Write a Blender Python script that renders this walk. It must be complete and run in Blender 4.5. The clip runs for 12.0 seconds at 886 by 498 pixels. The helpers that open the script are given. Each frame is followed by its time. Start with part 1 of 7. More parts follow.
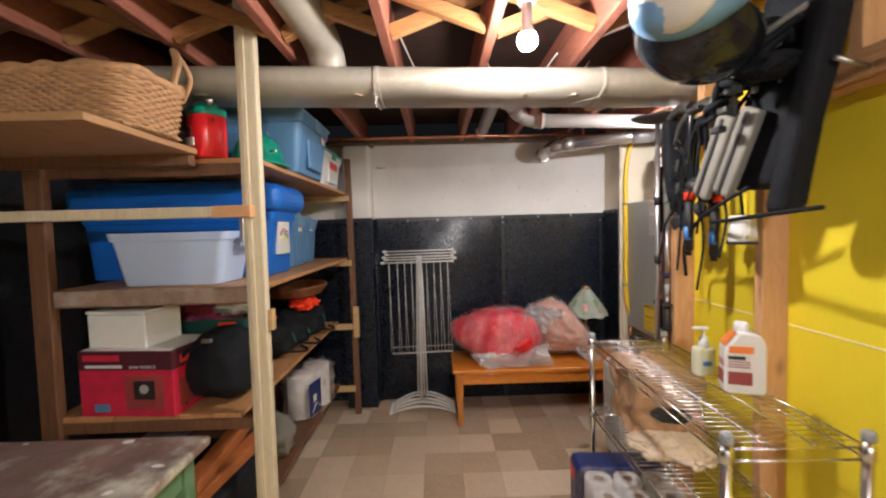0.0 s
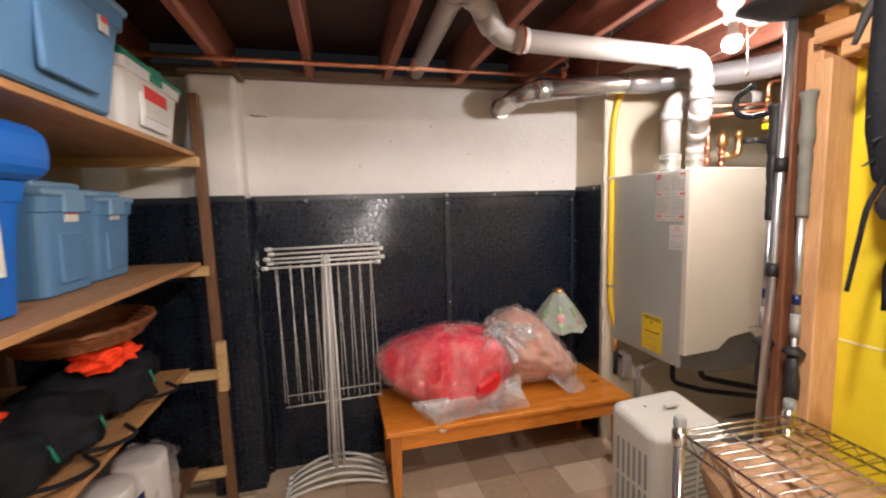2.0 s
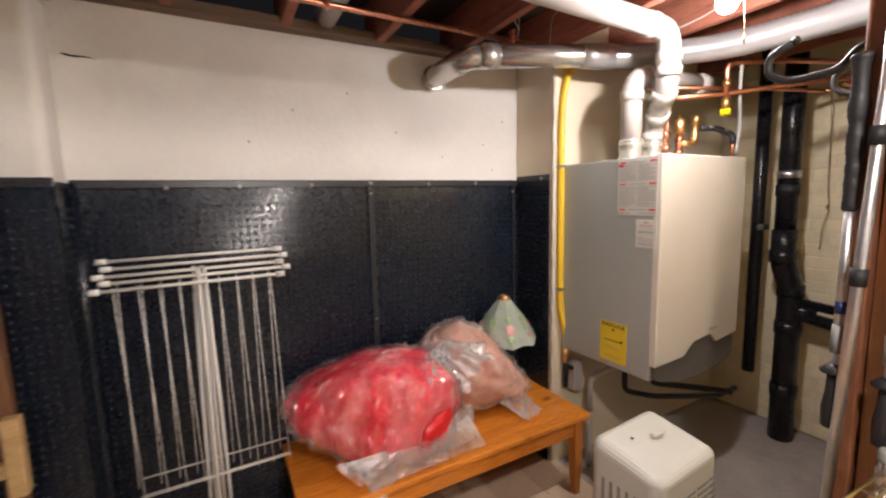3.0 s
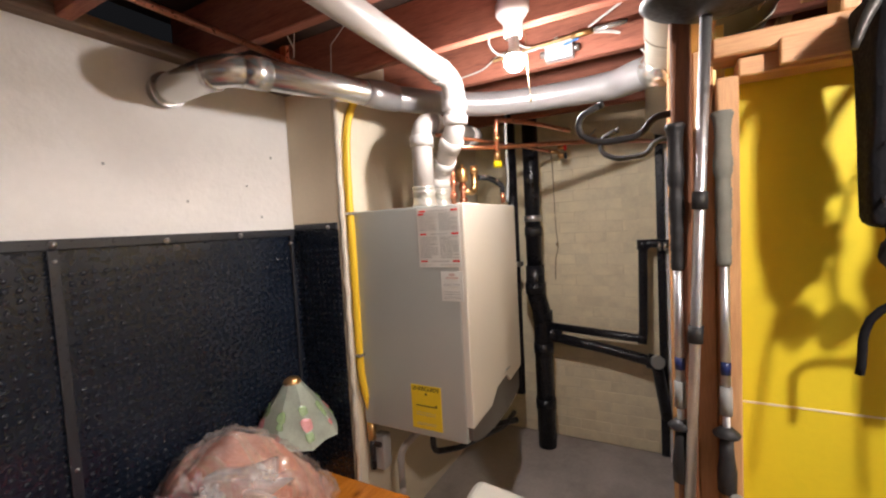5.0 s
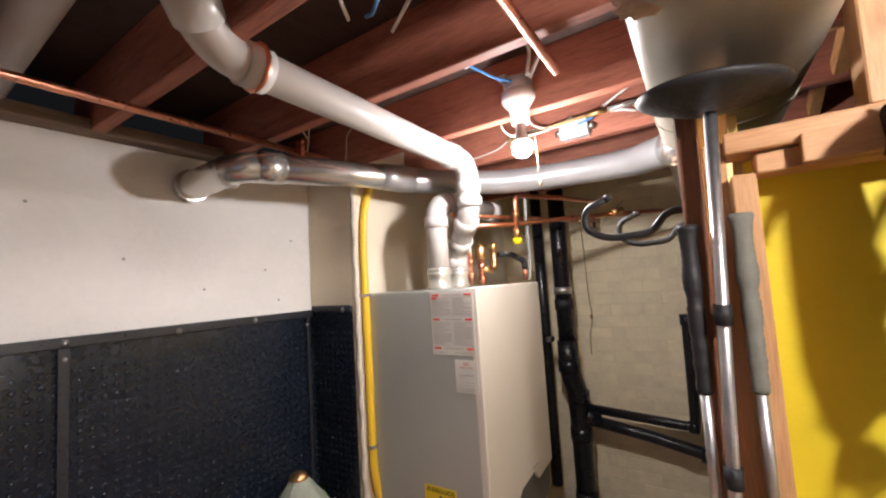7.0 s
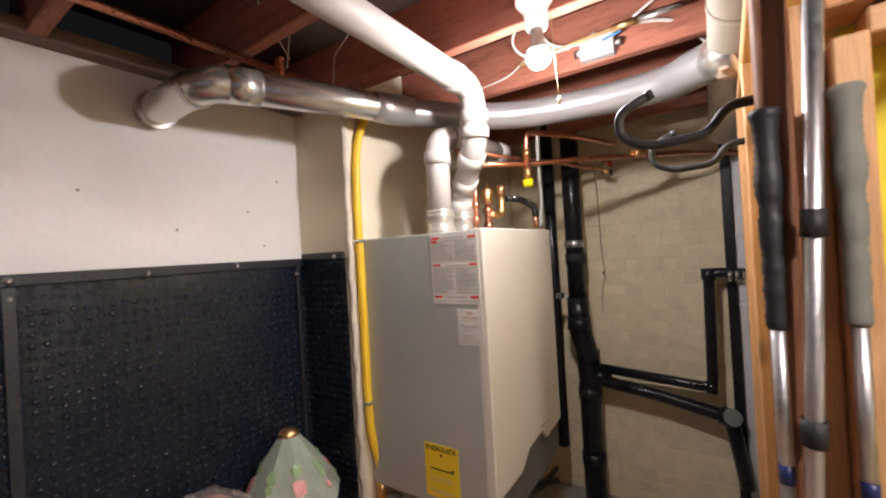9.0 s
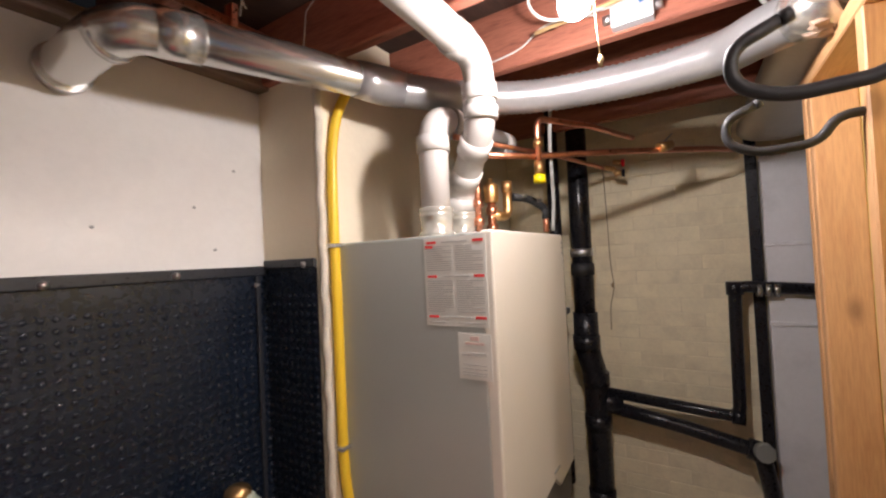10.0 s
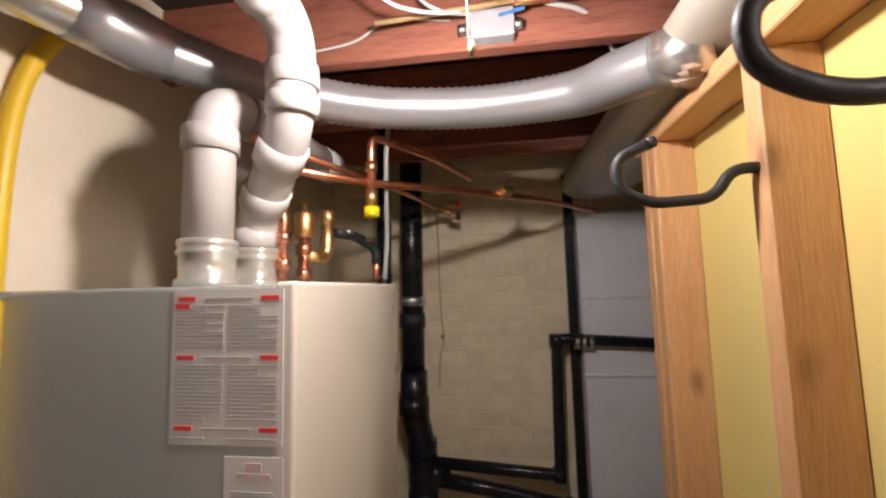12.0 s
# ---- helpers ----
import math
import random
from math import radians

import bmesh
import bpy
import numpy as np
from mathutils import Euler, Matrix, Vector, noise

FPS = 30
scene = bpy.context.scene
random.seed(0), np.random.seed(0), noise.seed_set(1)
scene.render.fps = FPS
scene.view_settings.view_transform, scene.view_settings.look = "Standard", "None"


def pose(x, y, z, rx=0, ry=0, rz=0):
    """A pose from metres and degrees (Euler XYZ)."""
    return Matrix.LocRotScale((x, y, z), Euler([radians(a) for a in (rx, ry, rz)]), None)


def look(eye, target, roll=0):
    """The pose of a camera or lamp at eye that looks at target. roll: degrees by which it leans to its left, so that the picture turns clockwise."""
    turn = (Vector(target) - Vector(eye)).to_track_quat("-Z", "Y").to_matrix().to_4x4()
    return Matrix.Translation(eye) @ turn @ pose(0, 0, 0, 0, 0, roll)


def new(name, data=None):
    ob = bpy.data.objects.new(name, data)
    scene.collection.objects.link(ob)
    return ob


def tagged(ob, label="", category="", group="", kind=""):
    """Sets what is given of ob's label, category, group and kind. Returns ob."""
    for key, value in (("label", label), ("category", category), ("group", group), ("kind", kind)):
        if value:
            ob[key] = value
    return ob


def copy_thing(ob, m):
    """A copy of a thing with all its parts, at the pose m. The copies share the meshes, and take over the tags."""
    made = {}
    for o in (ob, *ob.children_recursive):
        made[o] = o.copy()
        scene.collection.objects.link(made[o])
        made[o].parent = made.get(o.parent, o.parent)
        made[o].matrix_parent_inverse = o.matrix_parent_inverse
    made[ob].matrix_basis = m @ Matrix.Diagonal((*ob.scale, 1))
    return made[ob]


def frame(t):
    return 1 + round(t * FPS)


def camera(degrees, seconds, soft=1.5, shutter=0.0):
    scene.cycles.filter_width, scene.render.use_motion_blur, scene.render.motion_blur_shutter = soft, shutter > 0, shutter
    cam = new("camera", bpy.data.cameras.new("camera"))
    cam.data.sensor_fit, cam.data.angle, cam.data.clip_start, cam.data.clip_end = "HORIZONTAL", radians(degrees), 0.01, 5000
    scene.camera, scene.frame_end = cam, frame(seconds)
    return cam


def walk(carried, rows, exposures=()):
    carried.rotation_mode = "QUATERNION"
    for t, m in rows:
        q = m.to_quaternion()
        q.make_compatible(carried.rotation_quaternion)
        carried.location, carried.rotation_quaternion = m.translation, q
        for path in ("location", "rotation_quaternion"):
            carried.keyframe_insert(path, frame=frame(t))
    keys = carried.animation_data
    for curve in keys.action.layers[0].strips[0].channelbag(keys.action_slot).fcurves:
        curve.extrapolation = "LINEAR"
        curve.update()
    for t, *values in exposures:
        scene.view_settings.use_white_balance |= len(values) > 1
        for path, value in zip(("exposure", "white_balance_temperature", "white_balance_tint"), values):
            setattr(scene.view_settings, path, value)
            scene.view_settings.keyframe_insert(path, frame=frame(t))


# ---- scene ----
cam = camera(94.1, 12.0, 2.1, 0.35)
PATH = [
    (0, (0.037, 0.009, 1.463), (0.067, 2.007, 1.363), -1.5),
    (0.5, (-0.08, 0.314, 1.498), (0.008, 2.311, 1.41), -1.6),
    (1, (-0.115, 0.553, 1.493), (0.029, 2.545, 1.388), -1.7),
    (1.5, (-0.039, 0.862, 1.507), (0.263, 2.833, 1.363), -1.8),
    (2, (-0.032, 1.104, 1.484), (0.451, 3.034, 1.275), -1.6),
    (2.5, (-0.066, 1.37, 1.504), (0.632, 3.228, 1.255), -1.4),
    (3, (-0.029, 1.625, 1.464), (0.91, 3.374, 1.226), -1.4),
    (3.5, (0.073, 1.868, 1.502), (1.316, 3.414, 1.247), -1.4),
    (3.7, (0.083, 1.914, 1.506), (1.44, 3.361, 1.256), -1.6),
    (5.3, (0.112, 2.002, 1.559), (1.892, 2.909, 1.472), -3.5),
    (5.5, (0.143, 1.968, 1.574), (1.901, 2.92, 1.561), -3.5),
    (6, (0.21, 1.922, 1.646), (1.916, 2.957, 1.784), -3.6),
    (6.5, (0.212, 1.923, 1.671), (1.884, 3.001, 1.878), -3.7),
    (7, (0.214, 1.933, 1.651), (1.876, 3.033, 1.811), -3.6),
    (7.5, (0.224, 1.939, 1.606), (1.875, 3.066, 1.679), -3.7),
    (7.7, (0.227, 1.934, 1.583), (1.868, 3.077, 1.613), -3.8),
    (9.3, (0.412, 2.109, 1.556), (2.07, 3.228, 1.563), -3.1),
    (9.5, (0.443, 2.173, 1.563), (2.127, 3.252, 1.571), -3.1),
    (10, (0.589, 2.227, 1.556), (2.284, 3.288, 1.605), -2.8),
    (10.5, (0.792, 2.219, 1.566), (2.528, 3.207, 1.653), -2.2),
    (11, (0.871, 2.219, 1.587), (2.662, 3.098, 1.712), -1.6),
    (11.5, (0.882, 2.238, 1.621), (2.754, 2.922, 1.79), -1.0),
    (12, (0.923, 2.354, 1.609), (2.895, 2.622, 1.799), -1.4),
]
walk(cam, [(t, look(eye, target, roll)) for t, eye, target, roll in PATH],
     [(0, 0.66, 5950, 9), (1, 0.84, 6200, 10), (2, 1.0, 6250, 12), (3, 0.98, 6350, 12), (3.5, 0.94, 6350, 11), (5.5, 0.84, 6300, 12), (7.5, 0.78, 6100, 11), (9.5, 0.68, 6250, 13), (10.5, 0.68, 6300, 14), (12, 0.3, 6400, 14)])

# ---- light ----
world = bpy.data.worlds.new("dark_basement")
scene.world = world
world.use_nodes = True
world.node_tree.nodes["Background"].inputs[0].default_value = (0.02, 0.02, 0.022, 1)
world.node_tree.nodes["Background"].inputs[1].default_value = 0.2


# ---- materials ----
def nodes_of(name):
    m = bpy.data.materials.new(name)
    m.use_nodes = True
    nt = m.node_tree
    b = nt.nodes["Principled BSDF"]
    return m, nt, b


def coords(nt, scale=(1, 1, 1), shift=True):
    tc = nt.nodes.new("ShaderNodeTexCoord")
    mp = nt.nodes.new("ShaderNodeMapping")
    mp.inputs["Scale"].default_value = scale
    nt.links.new(tc.outputs["Object"], mp.inputs["Vector"])
    if shift:
        info = nt.nodes.new("ShaderNodeObjectInfo")
        mul = nt.nodes.new("ShaderNodeMath")
        mul.operation = "MULTIPLY"
        mul.inputs[1].default_value = 37.0
        nt.links.new(info.outputs["Random"], mul.inputs[0])
        comb = nt.nodes.new("ShaderNodeCombineXYZ")
        for k in range(3):
            nt.links.new(mul.outputs[0], comb.inputs[k])
        nt.links.new(comb.outputs[0], mp.inputs["Location"])
    return mp.outputs["Vector"]


def noise_node(nt, vec, scale, detail=4.0, rough=0.55, warp=0.0):
    n = nt.nodes.new("ShaderNodeTexNoise")
    n.inputs["Scale"].default_value = scale
    n.inputs["Detail"].default_value = detail
    n.inputs["Roughness"].default_value = rough
    n.inputs["Distortion"].default_value = warp
    nt.links.new(vec, n.inputs["Vector"])
    return n.outputs["Fac"]


def ramp(nt, fac, stops):
    r = nt.nodes.new("ShaderNodeValToRGB")
    els = r.color_ramp.elements
    while len(els) < len(stops):
        els.new(0.5)
    for e, (p, c) in zip(els, stops):
        e.position = p
        e.color = (*c, 1)
    nt.links.new(fac, r.inputs["Fac"])
    return r.outputs["Color"]


def mix(nt, fac, a, b, kind="MIX"):
    m = nt.nodes.new("ShaderNodeMix")
    m.data_type, m.blend_type = "RGBA", kind
    for sock, val in ((m.inputs["Factor"], fac), (m.inputs["A"], a), (m.inputs["B"], b)):
        if isinstance(val, (int, float)):
            sock.default_value = val
        elif isinstance(val, tuple):
            sock.default_value = (*val, 1)
        else:
            nt.links.new(val, sock)
    return m.outputs["Result"]


def bump(nt, b, height, strength, dist=0.01):
    n = nt.nodes.new("ShaderNodeBump")
    n.inputs["Strength"].default_value = strength
    n.inputs["Distance"].default_value = dist
    nt.links.new(height, n.inputs["Height"])
    nt.links.new(n.outputs["Normal"], b.inputs["Normal"])


def tone(c, k):
    return tuple(min(1.0, v * k) for v in c)


def plain(name, c, rough=0.5, metal=0.0, vary=0.12, scale=9.0, bumps=0.15, fine=90.0, dirt=0.0, dirt_c=(0.12, 0.09, 0.06)):
    """A surface with blotches at two scales, optional grime and a fine relief."""
    m, nt, b = nodes_of(name)
    v = coords(nt)
    big, small = noise_node(nt, v, scale), noise_node(nt, v, fine, 3.0)
    col = ramp(nt, big, [(0.3, tone(c, 1 - vary)), (0.7, tone(c, 1 + vary))])
    col = mix(nt, 0.25, col, ramp(nt, small, [(0.35, tone(c, 1 - vary)), (0.65, tone(c, 1 + vary))]))
    if dirt:
        mask = ramp(nt, noise_node(nt, v, scale * 0.6, 7.0, 0.68), [(0.5, (0, 0, 0)), (0.72, (dirt, dirt, dirt))])
        col = mix(nt, mask, col, dirt_c)
    nt.links.new(col, b.inputs["Base Color"])
    nt.links.new(ramp(nt, small, [(0.3, (rough * (1 - vary),) * 3), (0.7, (min(1, rough * (1 + vary)),) * 3)]), b.inputs["Roughness"])
    b.inputs["Metallic"].default_value = metal
    b.inputs["Specular IOR Level"].default_value = 0.15 if rough > 0.79 else 0.5
    if bumps:
        bump(nt, b, small, bumps, 0.004)
    return m


def wood(name, dark, light, along="Z", rough=0.5, knots=0.6, scale=1.0):
    m, nt, b = nodes_of(name)
    s = {"X": (1.2, 14, 14), "Y": (14, 1.2, 14), "Z": (14, 14, 1.2)}[along]
    v = coords(nt, tuple(k * scale for k in s))
    grain = noise_node(nt, v, 3.2, 6.0, 0.65, 0.6)
    fine = noise_node(nt, coords(nt, tuple(k * scale * 6 for k in s)), 3.0, 3.0)
    col = ramp(nt, grain, [(0.25, dark), (0.5, tone(light, 0.85)), (0.72, light)])
    col = mix(nt, 0.3, col, ramp(nt, fine, [(0.35, tone(dark, 0.9)), (0.6, light)]))
    if knots:
        vo = nt.nodes.new("ShaderNodeTexVoronoi")
        vo.inputs["Scale"].default_value = 1.0
        ks = {"X": (4, 8, 8), "Y": (8, 4, 8), "Z": (8, 8, 4)}[along]
        nt.links.new(coords(nt, ks), vo.inputs["Vector"])
        mask = ramp(nt, vo.outputs["Distance"], [(0.07, (knots,) * 3), (0.13, (knots * 0.35,) * 3), (0.19, (0, 0, 0))])
        col = mix(nt, mask, col, tone(dark, 0.45))
    nt.links.new(col, b.inputs["Base Color"])
    b.inputs["Roughness"].default_value = rough
    bump(nt, b, fine, 0.25, 0.003)
    return m


def metal(name, c, rough=0.3, vary=0.15):
    return plain(name, c, rough, 1.0, vary, 14.0, 0.05, 120.0)


def glow(name, c, power):
    m, nt, b = nodes_of(name)
    b.inputs["Base Color"].default_value = (*c, 1)
    b.inputs["Emission Color"].default_value = (*c, 1)
    b.inputs["Emission Strength"].default_value = power
    return m


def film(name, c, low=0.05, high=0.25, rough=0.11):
    """Thin clear plastic: mostly see-through, with a glossy wrinkled skin; its milkiness is part haze, part painted
    crease highlights.
    """
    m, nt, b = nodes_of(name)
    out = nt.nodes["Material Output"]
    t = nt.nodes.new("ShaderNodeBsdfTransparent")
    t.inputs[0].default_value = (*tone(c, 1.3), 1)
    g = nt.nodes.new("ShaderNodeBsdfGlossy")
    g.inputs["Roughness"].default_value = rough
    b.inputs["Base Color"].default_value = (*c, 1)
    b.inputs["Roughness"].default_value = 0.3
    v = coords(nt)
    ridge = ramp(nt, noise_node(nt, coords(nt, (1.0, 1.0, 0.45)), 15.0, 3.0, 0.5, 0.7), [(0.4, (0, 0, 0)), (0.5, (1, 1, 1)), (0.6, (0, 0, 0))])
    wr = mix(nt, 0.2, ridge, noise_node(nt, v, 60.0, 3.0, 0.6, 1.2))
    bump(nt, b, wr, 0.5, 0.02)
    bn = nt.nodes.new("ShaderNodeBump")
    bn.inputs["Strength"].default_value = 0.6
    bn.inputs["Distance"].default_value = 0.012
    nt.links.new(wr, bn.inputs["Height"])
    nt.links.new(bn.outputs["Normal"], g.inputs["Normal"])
    # milky share: hazy film, with pale streaks painted in for highlights on creases
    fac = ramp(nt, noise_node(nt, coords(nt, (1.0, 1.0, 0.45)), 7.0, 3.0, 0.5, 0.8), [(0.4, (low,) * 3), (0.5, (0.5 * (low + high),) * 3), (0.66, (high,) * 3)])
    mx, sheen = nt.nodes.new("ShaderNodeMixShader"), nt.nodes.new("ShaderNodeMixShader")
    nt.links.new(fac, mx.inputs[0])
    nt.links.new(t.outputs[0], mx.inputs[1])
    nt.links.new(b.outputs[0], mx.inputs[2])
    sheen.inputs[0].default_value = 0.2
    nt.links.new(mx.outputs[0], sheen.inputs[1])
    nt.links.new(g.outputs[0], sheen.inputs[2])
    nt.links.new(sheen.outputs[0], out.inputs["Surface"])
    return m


M = {}
M["wall_warm"] = plain("warm_cream_wall_paint", (0.78, 0.69, 0.53), 0.75, 0, 0.05, 2.5, 0.35, 45.0, 0.16, (0.5, 0.42, 0.28))
M["wall"] = plain("cream_wall_paint", (0.75, 0.73, 0.705), 0.75, 0, 0.06, 2.5, 0.45, 45.0, 0.32, (0.52, 0.46, 0.37))
M["brick"] = plain("painted_brick", (0.9, 0.8, 0.57), 0.75, 0, 0.1, 6.0, 0.5, 60.0, 0.3, (0.4, 0.3, 0.18))
M["mortar"] = plain("painted_mortar", (0.84, 0.74, 0.53), 0.85, 0, 0.12, 8.0, 0.5, 70.0)
M["concrete"] = plain("concrete", (0.46, 0.42, 0.4), 0.8, 0, 0.18, 4.0, 0.5, 50.0, 0.4, (0.16, 0.12, 0.1))
M["liner"] = plain("black_dimpled_plastic", (0.0055, 0.0095, 0.019), 0.28, 0, 0.25, 5.0, 0.12, 60.0)
M["liner_trim"] = plain("black_plastic_strip", (0.022, 0.024, 0.03), 0.32, 0, 0.2, 6.0, 0.1)
M["joist"] = wood("old_joist_wood", (0.14, 0.046, 0.03), (0.41, 0.145, 0.09), "Y", 0.7, 0.4)
M["bridging"] = wood("bridging_wood", (0.24, 0.1, 0.035), (0.5, 0.25, 0.09), "X", 0.65, 0.4)
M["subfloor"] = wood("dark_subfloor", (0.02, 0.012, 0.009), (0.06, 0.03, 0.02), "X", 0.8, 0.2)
M["sill"] = wood("grey_sill_wood", (0.09, 0.06, 0.045), (0.22, 0.15, 0.11), "X", 0.8, 0.2)
M["stud"] = wood("pine_stud", (0.5, 0.25, 0.11), (0.7, 0.4, 0.19), "Z", 0.55, 0.75)
M["plate"] = wood("pine_plate_x", (0.5, 0.25, 0.11), (0.7, 0.4, 0.19), "X", 0.55, 0.75)
M["plate_y"] = wood("pine_plate_y", (0.5, 0.25, 0.11), (0.7, 0.4, 0.19), "Y", 0.55, 0.75)
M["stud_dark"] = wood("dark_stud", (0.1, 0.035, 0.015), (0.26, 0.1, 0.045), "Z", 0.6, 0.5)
M["post"] = wood("pale_painted_post", (0.5, 0.42, 0.28), (0.72, 0.63, 0.45), "Z", 0.5, 0.25)
M["rack_wood"] = wood("brown_shelf_upright", (0.07, 0.03, 0.015), (0.19, 0.09, 0.042), "Z", 0.6, 0.4)
M["shelf_wood"] = wood("shelf_board", (0.3, 0.13, 0.05), (0.55, 0.29, 0.12), "Y", 0.55, 0.4)
M["plywood"] = wood("plywood", (0.3, 0.155, 0.065), (0.46, 0.26, 0.12), "Y", 0.6, 0.3)
M["rung"] = wood("pale_rung", (0.4, 0.24, 0.1), (0.62, 0.42, 0.2), "X", 0.6, 0.3)
M["bench"] = wood("honey_pine_varnish", (0.44, 0.11, 0.01), (0.82, 0.29, 0.035), "X", 0.25, 0.8)
M["bench_z"] = wood("honey_pine_leg", (0.34, 0.095, 0.012), (0.64, 0.235, 0.035), "Z", 0.25, 0.6)
M["yellow"] = plain("yellow_board", (0.82, 0.66, 0.02), 0.6, 0, 0.05, 2.0, 0.15, 60.0, 0.12, (0.6, 0.5, 0.1))
M["yellow_back"] = plain("pale_yellow_board", (0.7, 0.57, 0.2), 0.65, 0, 0.05, 2.0, 0.15, 60.0, 0.1, (0.6, 0.45, 0.15))
M["duct"] = plain("cream_painted_duct", (0.4, 0.37, 0.31), 0.34, 0.15, 0.16, 3.0, 0.2, 40.0, 0.6, (0.26, 0.19, 0.12))
M["galv"] = plain("galvanised_steel", (0.64, 0.63, 0.6), 0.26, 0.85, 0.05, 4.0, 0.0, 60.0)
M["flex"] = plain("foil_flex_duct", (0.44, 0.435, 0.44), 0.3, 0.6, 0.05, 5.0, 0.0, 60.0)
M["chrome"] = metal("chrome_wire", (0.75, 0.74, 0.7), 0.2)
M["alu"] = metal("brushed_aluminium", (0.72, 0.73, 0.76), 0.42)
M["axe_head"] = plain("dark_anodised_alloy", (0.07, 0.068, 0.065), 0.4, 0.5, 0.15)
M["steel"] = metal("zinc_screw", (0.5, 0.5, 0.5), 0.35)
M["copper"] = plain("copper_pipe", (0.75, 0.33, 0.2), 0.32, 1.0, 0.2, 10.0, 0.05, 80.0, 0.3, (0.25, 0.1, 0.06))
M["brass"] = plain("brass_fitting", (0.72, 0.45, 0.2), 0.35, 1.0, 0.15)
M["iron"] = plain("black_abs_pipe", (0.012, 0.012, 0.016), 0.3, 0, 0.2, 8.0, 0.1)
M["rubber"] = plain("black_rubber", (0.02, 0.02, 0.022), 0.55, 0, 0.2, 9.0, 0.25)
M["pvc"] = plain("white_pvc", (0.49, 0.46, 0.435), 0.35, 0, 0.04, 5.0, 0.05)
M["pvc_fit"] = plain("white_pvc_fitting", (0.52, 0.495, 0.47), 0.32, 0, 0.04, 5.0, 0.05)
M["cpvc_grey"] = plain("grey_plastic", (0.3, 0.31, 0.3), 0.5, 0, 0.1, 8.0, 0.2)
M["clear_ring"] = plain("clear_vent_adapter", (0.6, 0.58, 0.52), 0.2, 0.55, 0.12, 20.0, 0.1)
M["boiler_side"] = plain("grey_boiler_steel", (0.42, 0.435, 0.405), 0.42, 0.15, 0.04, 3.0, 0.06, 140.0)
M["boiler_front"] = plain("cream_boiler_door", (0.67, 0.62, 0.54), 0.38, 0, 0.03, 3.0, 0.06, 140.0)
M["boiler_dark"] = plain("dark_boiler_base", (0.12, 0.11, 0.1), 0.5, 0, 0.1)
M["gas"] = plain("yellow_gas_tube", (0.85, 0.55, 0.03), 0.4, 0, 0.05, 6.0, 0.08)
M["label"] = plain("white_label_paper", (0.66, 0.65, 0.6), 0.5, 0, 0.04, 12.0, 0.03)
M["ink"] = plain("grey_print", (0.38, 0.375, 0.36), 0.6, 0, 0.1, 30.0, 0.0)
M["ink_faint"] = plain("faded_red_print", (0.62, 0.45, 0.4), 0.6, 0, 0.1, 30.0, 0.0)
M["ink_red"] = plain("red_print", (0.72, 0.05, 0.05), 0.5, 0, 0.08, 30.0, 0.0)
M["energy"] = plain("yellow_label_paper", (0.85, 0.62, 0.02), 0.5, 0, 0.04, 12.0, 0.03)
M["black"] = plain("black_print", (0.015, 0.015, 0.015), 0.5, 0, 0.1, 30.0, 0.0)
M["tag"] = plain("bright_yellow_plastic", (0.85, 0.7, 0.0), 0.4, 0, 0.05)
M["white_tub"] = plain("bluish_white_plastic", (0.47, 0.57, 0.78), 0.4, 0, 0.04, 6.0, 0.08)
M["white"] = plain("white_plastic", (0.74, 0.74, 0.73), 0.4, 0, 0.04, 6.0, 0.08)
M["offwhite"] = plain("off_white_plastic", (0.68, 0.68, 0.62), 0.42, 0, 0.04, 6.0, 0.1)
M["white_enamel"] = plain("white_coated_wire", (0.72, 0.71, 0.68), 0.3, 0, 0.06, 9.0, 0.05)
M["blue"] = plain("royal_blue_plastic", (0.01, 0.13, 0.55), 0.4, 0, 0.08, 4.0, 0.15)
M["tote"] = plain("slate_blue_plastic", (0.1, 0.23, 0.42), 0.45, 0, 0.07, 4.0, 0.15)
M["tote_lid"] = plain("faded_blue_lid", (0.16, 0.3, 0.45), 0.45, 0, 0.08, 4.0, 0.15)
M["green"] = plain("green_plastic", (0.01, 0.24, 0.16), 0.38, 0, 0.1, 5.0, 0.1)
M["crate"] = plain("dark_green_plastic", (0.008, 0.06, 0.045), 0.45, 0, 0.1, 5.0, 0.15)
M["red"] = plain("red_enamel", (0.68, 0.015, 0.02), 0.3, 0, 0.08, 5.0, 0.05)
M["wicker"] = plain("tan_wicker", (0.42, 0.24, 0.12), 0.6, 0, 0.3, 30.0, 0.4, 120.0)
M["wicker_dark"] = plain("brown_wicker", (0.2, 0.07, 0.025), 0.5, 0, 0.35, 30.0, 0.4, 120.0)
M["box_red"] = plain("red_carton", (0.55, 0.02, 0.06), 0.45, 0, 0.25, 12.0, 0.05, 60.0)
M["box_dark"] = plain("maroon_carton", (0.07, 0.012, 0.02), 0.45, 0, 0.2, 8.0, 0.05)
M["foam"] = plain("white_foam", (0.78, 0.78, 0.78), 0.75, 0, 0.03, 20.0, 0.3, 150.0)
M["cloth_dark"] = plain("black_fabric", (0.012, 0.013, 0.016), 0.85, 0, 0.3, 10.0, 0.5, 140.0)
M["cloth_pink"] = plain("magenta_fabric", (0.35, 0.06, 0.14), 0.85, 0, 0.2, 12.0, 0.5, 120.0)
M["cloth_orange"] = plain("orange_fabric", (0.9, 0.06, 0.015), 0.8, 0, 0.1, 12.0, 0.4, 120.0)
M["cloth_red"] = plain("red_quilt", (0.85, 0.018, 0.055), 0.85, 0, 0.15, 9.0, 0.5, 80.0)
M["cloth_grey"] = plain("grey_fabric", (0.2, 0.19, 0.165), 0.8, 0, 0.12, 10.0, 0.4, 140.0)
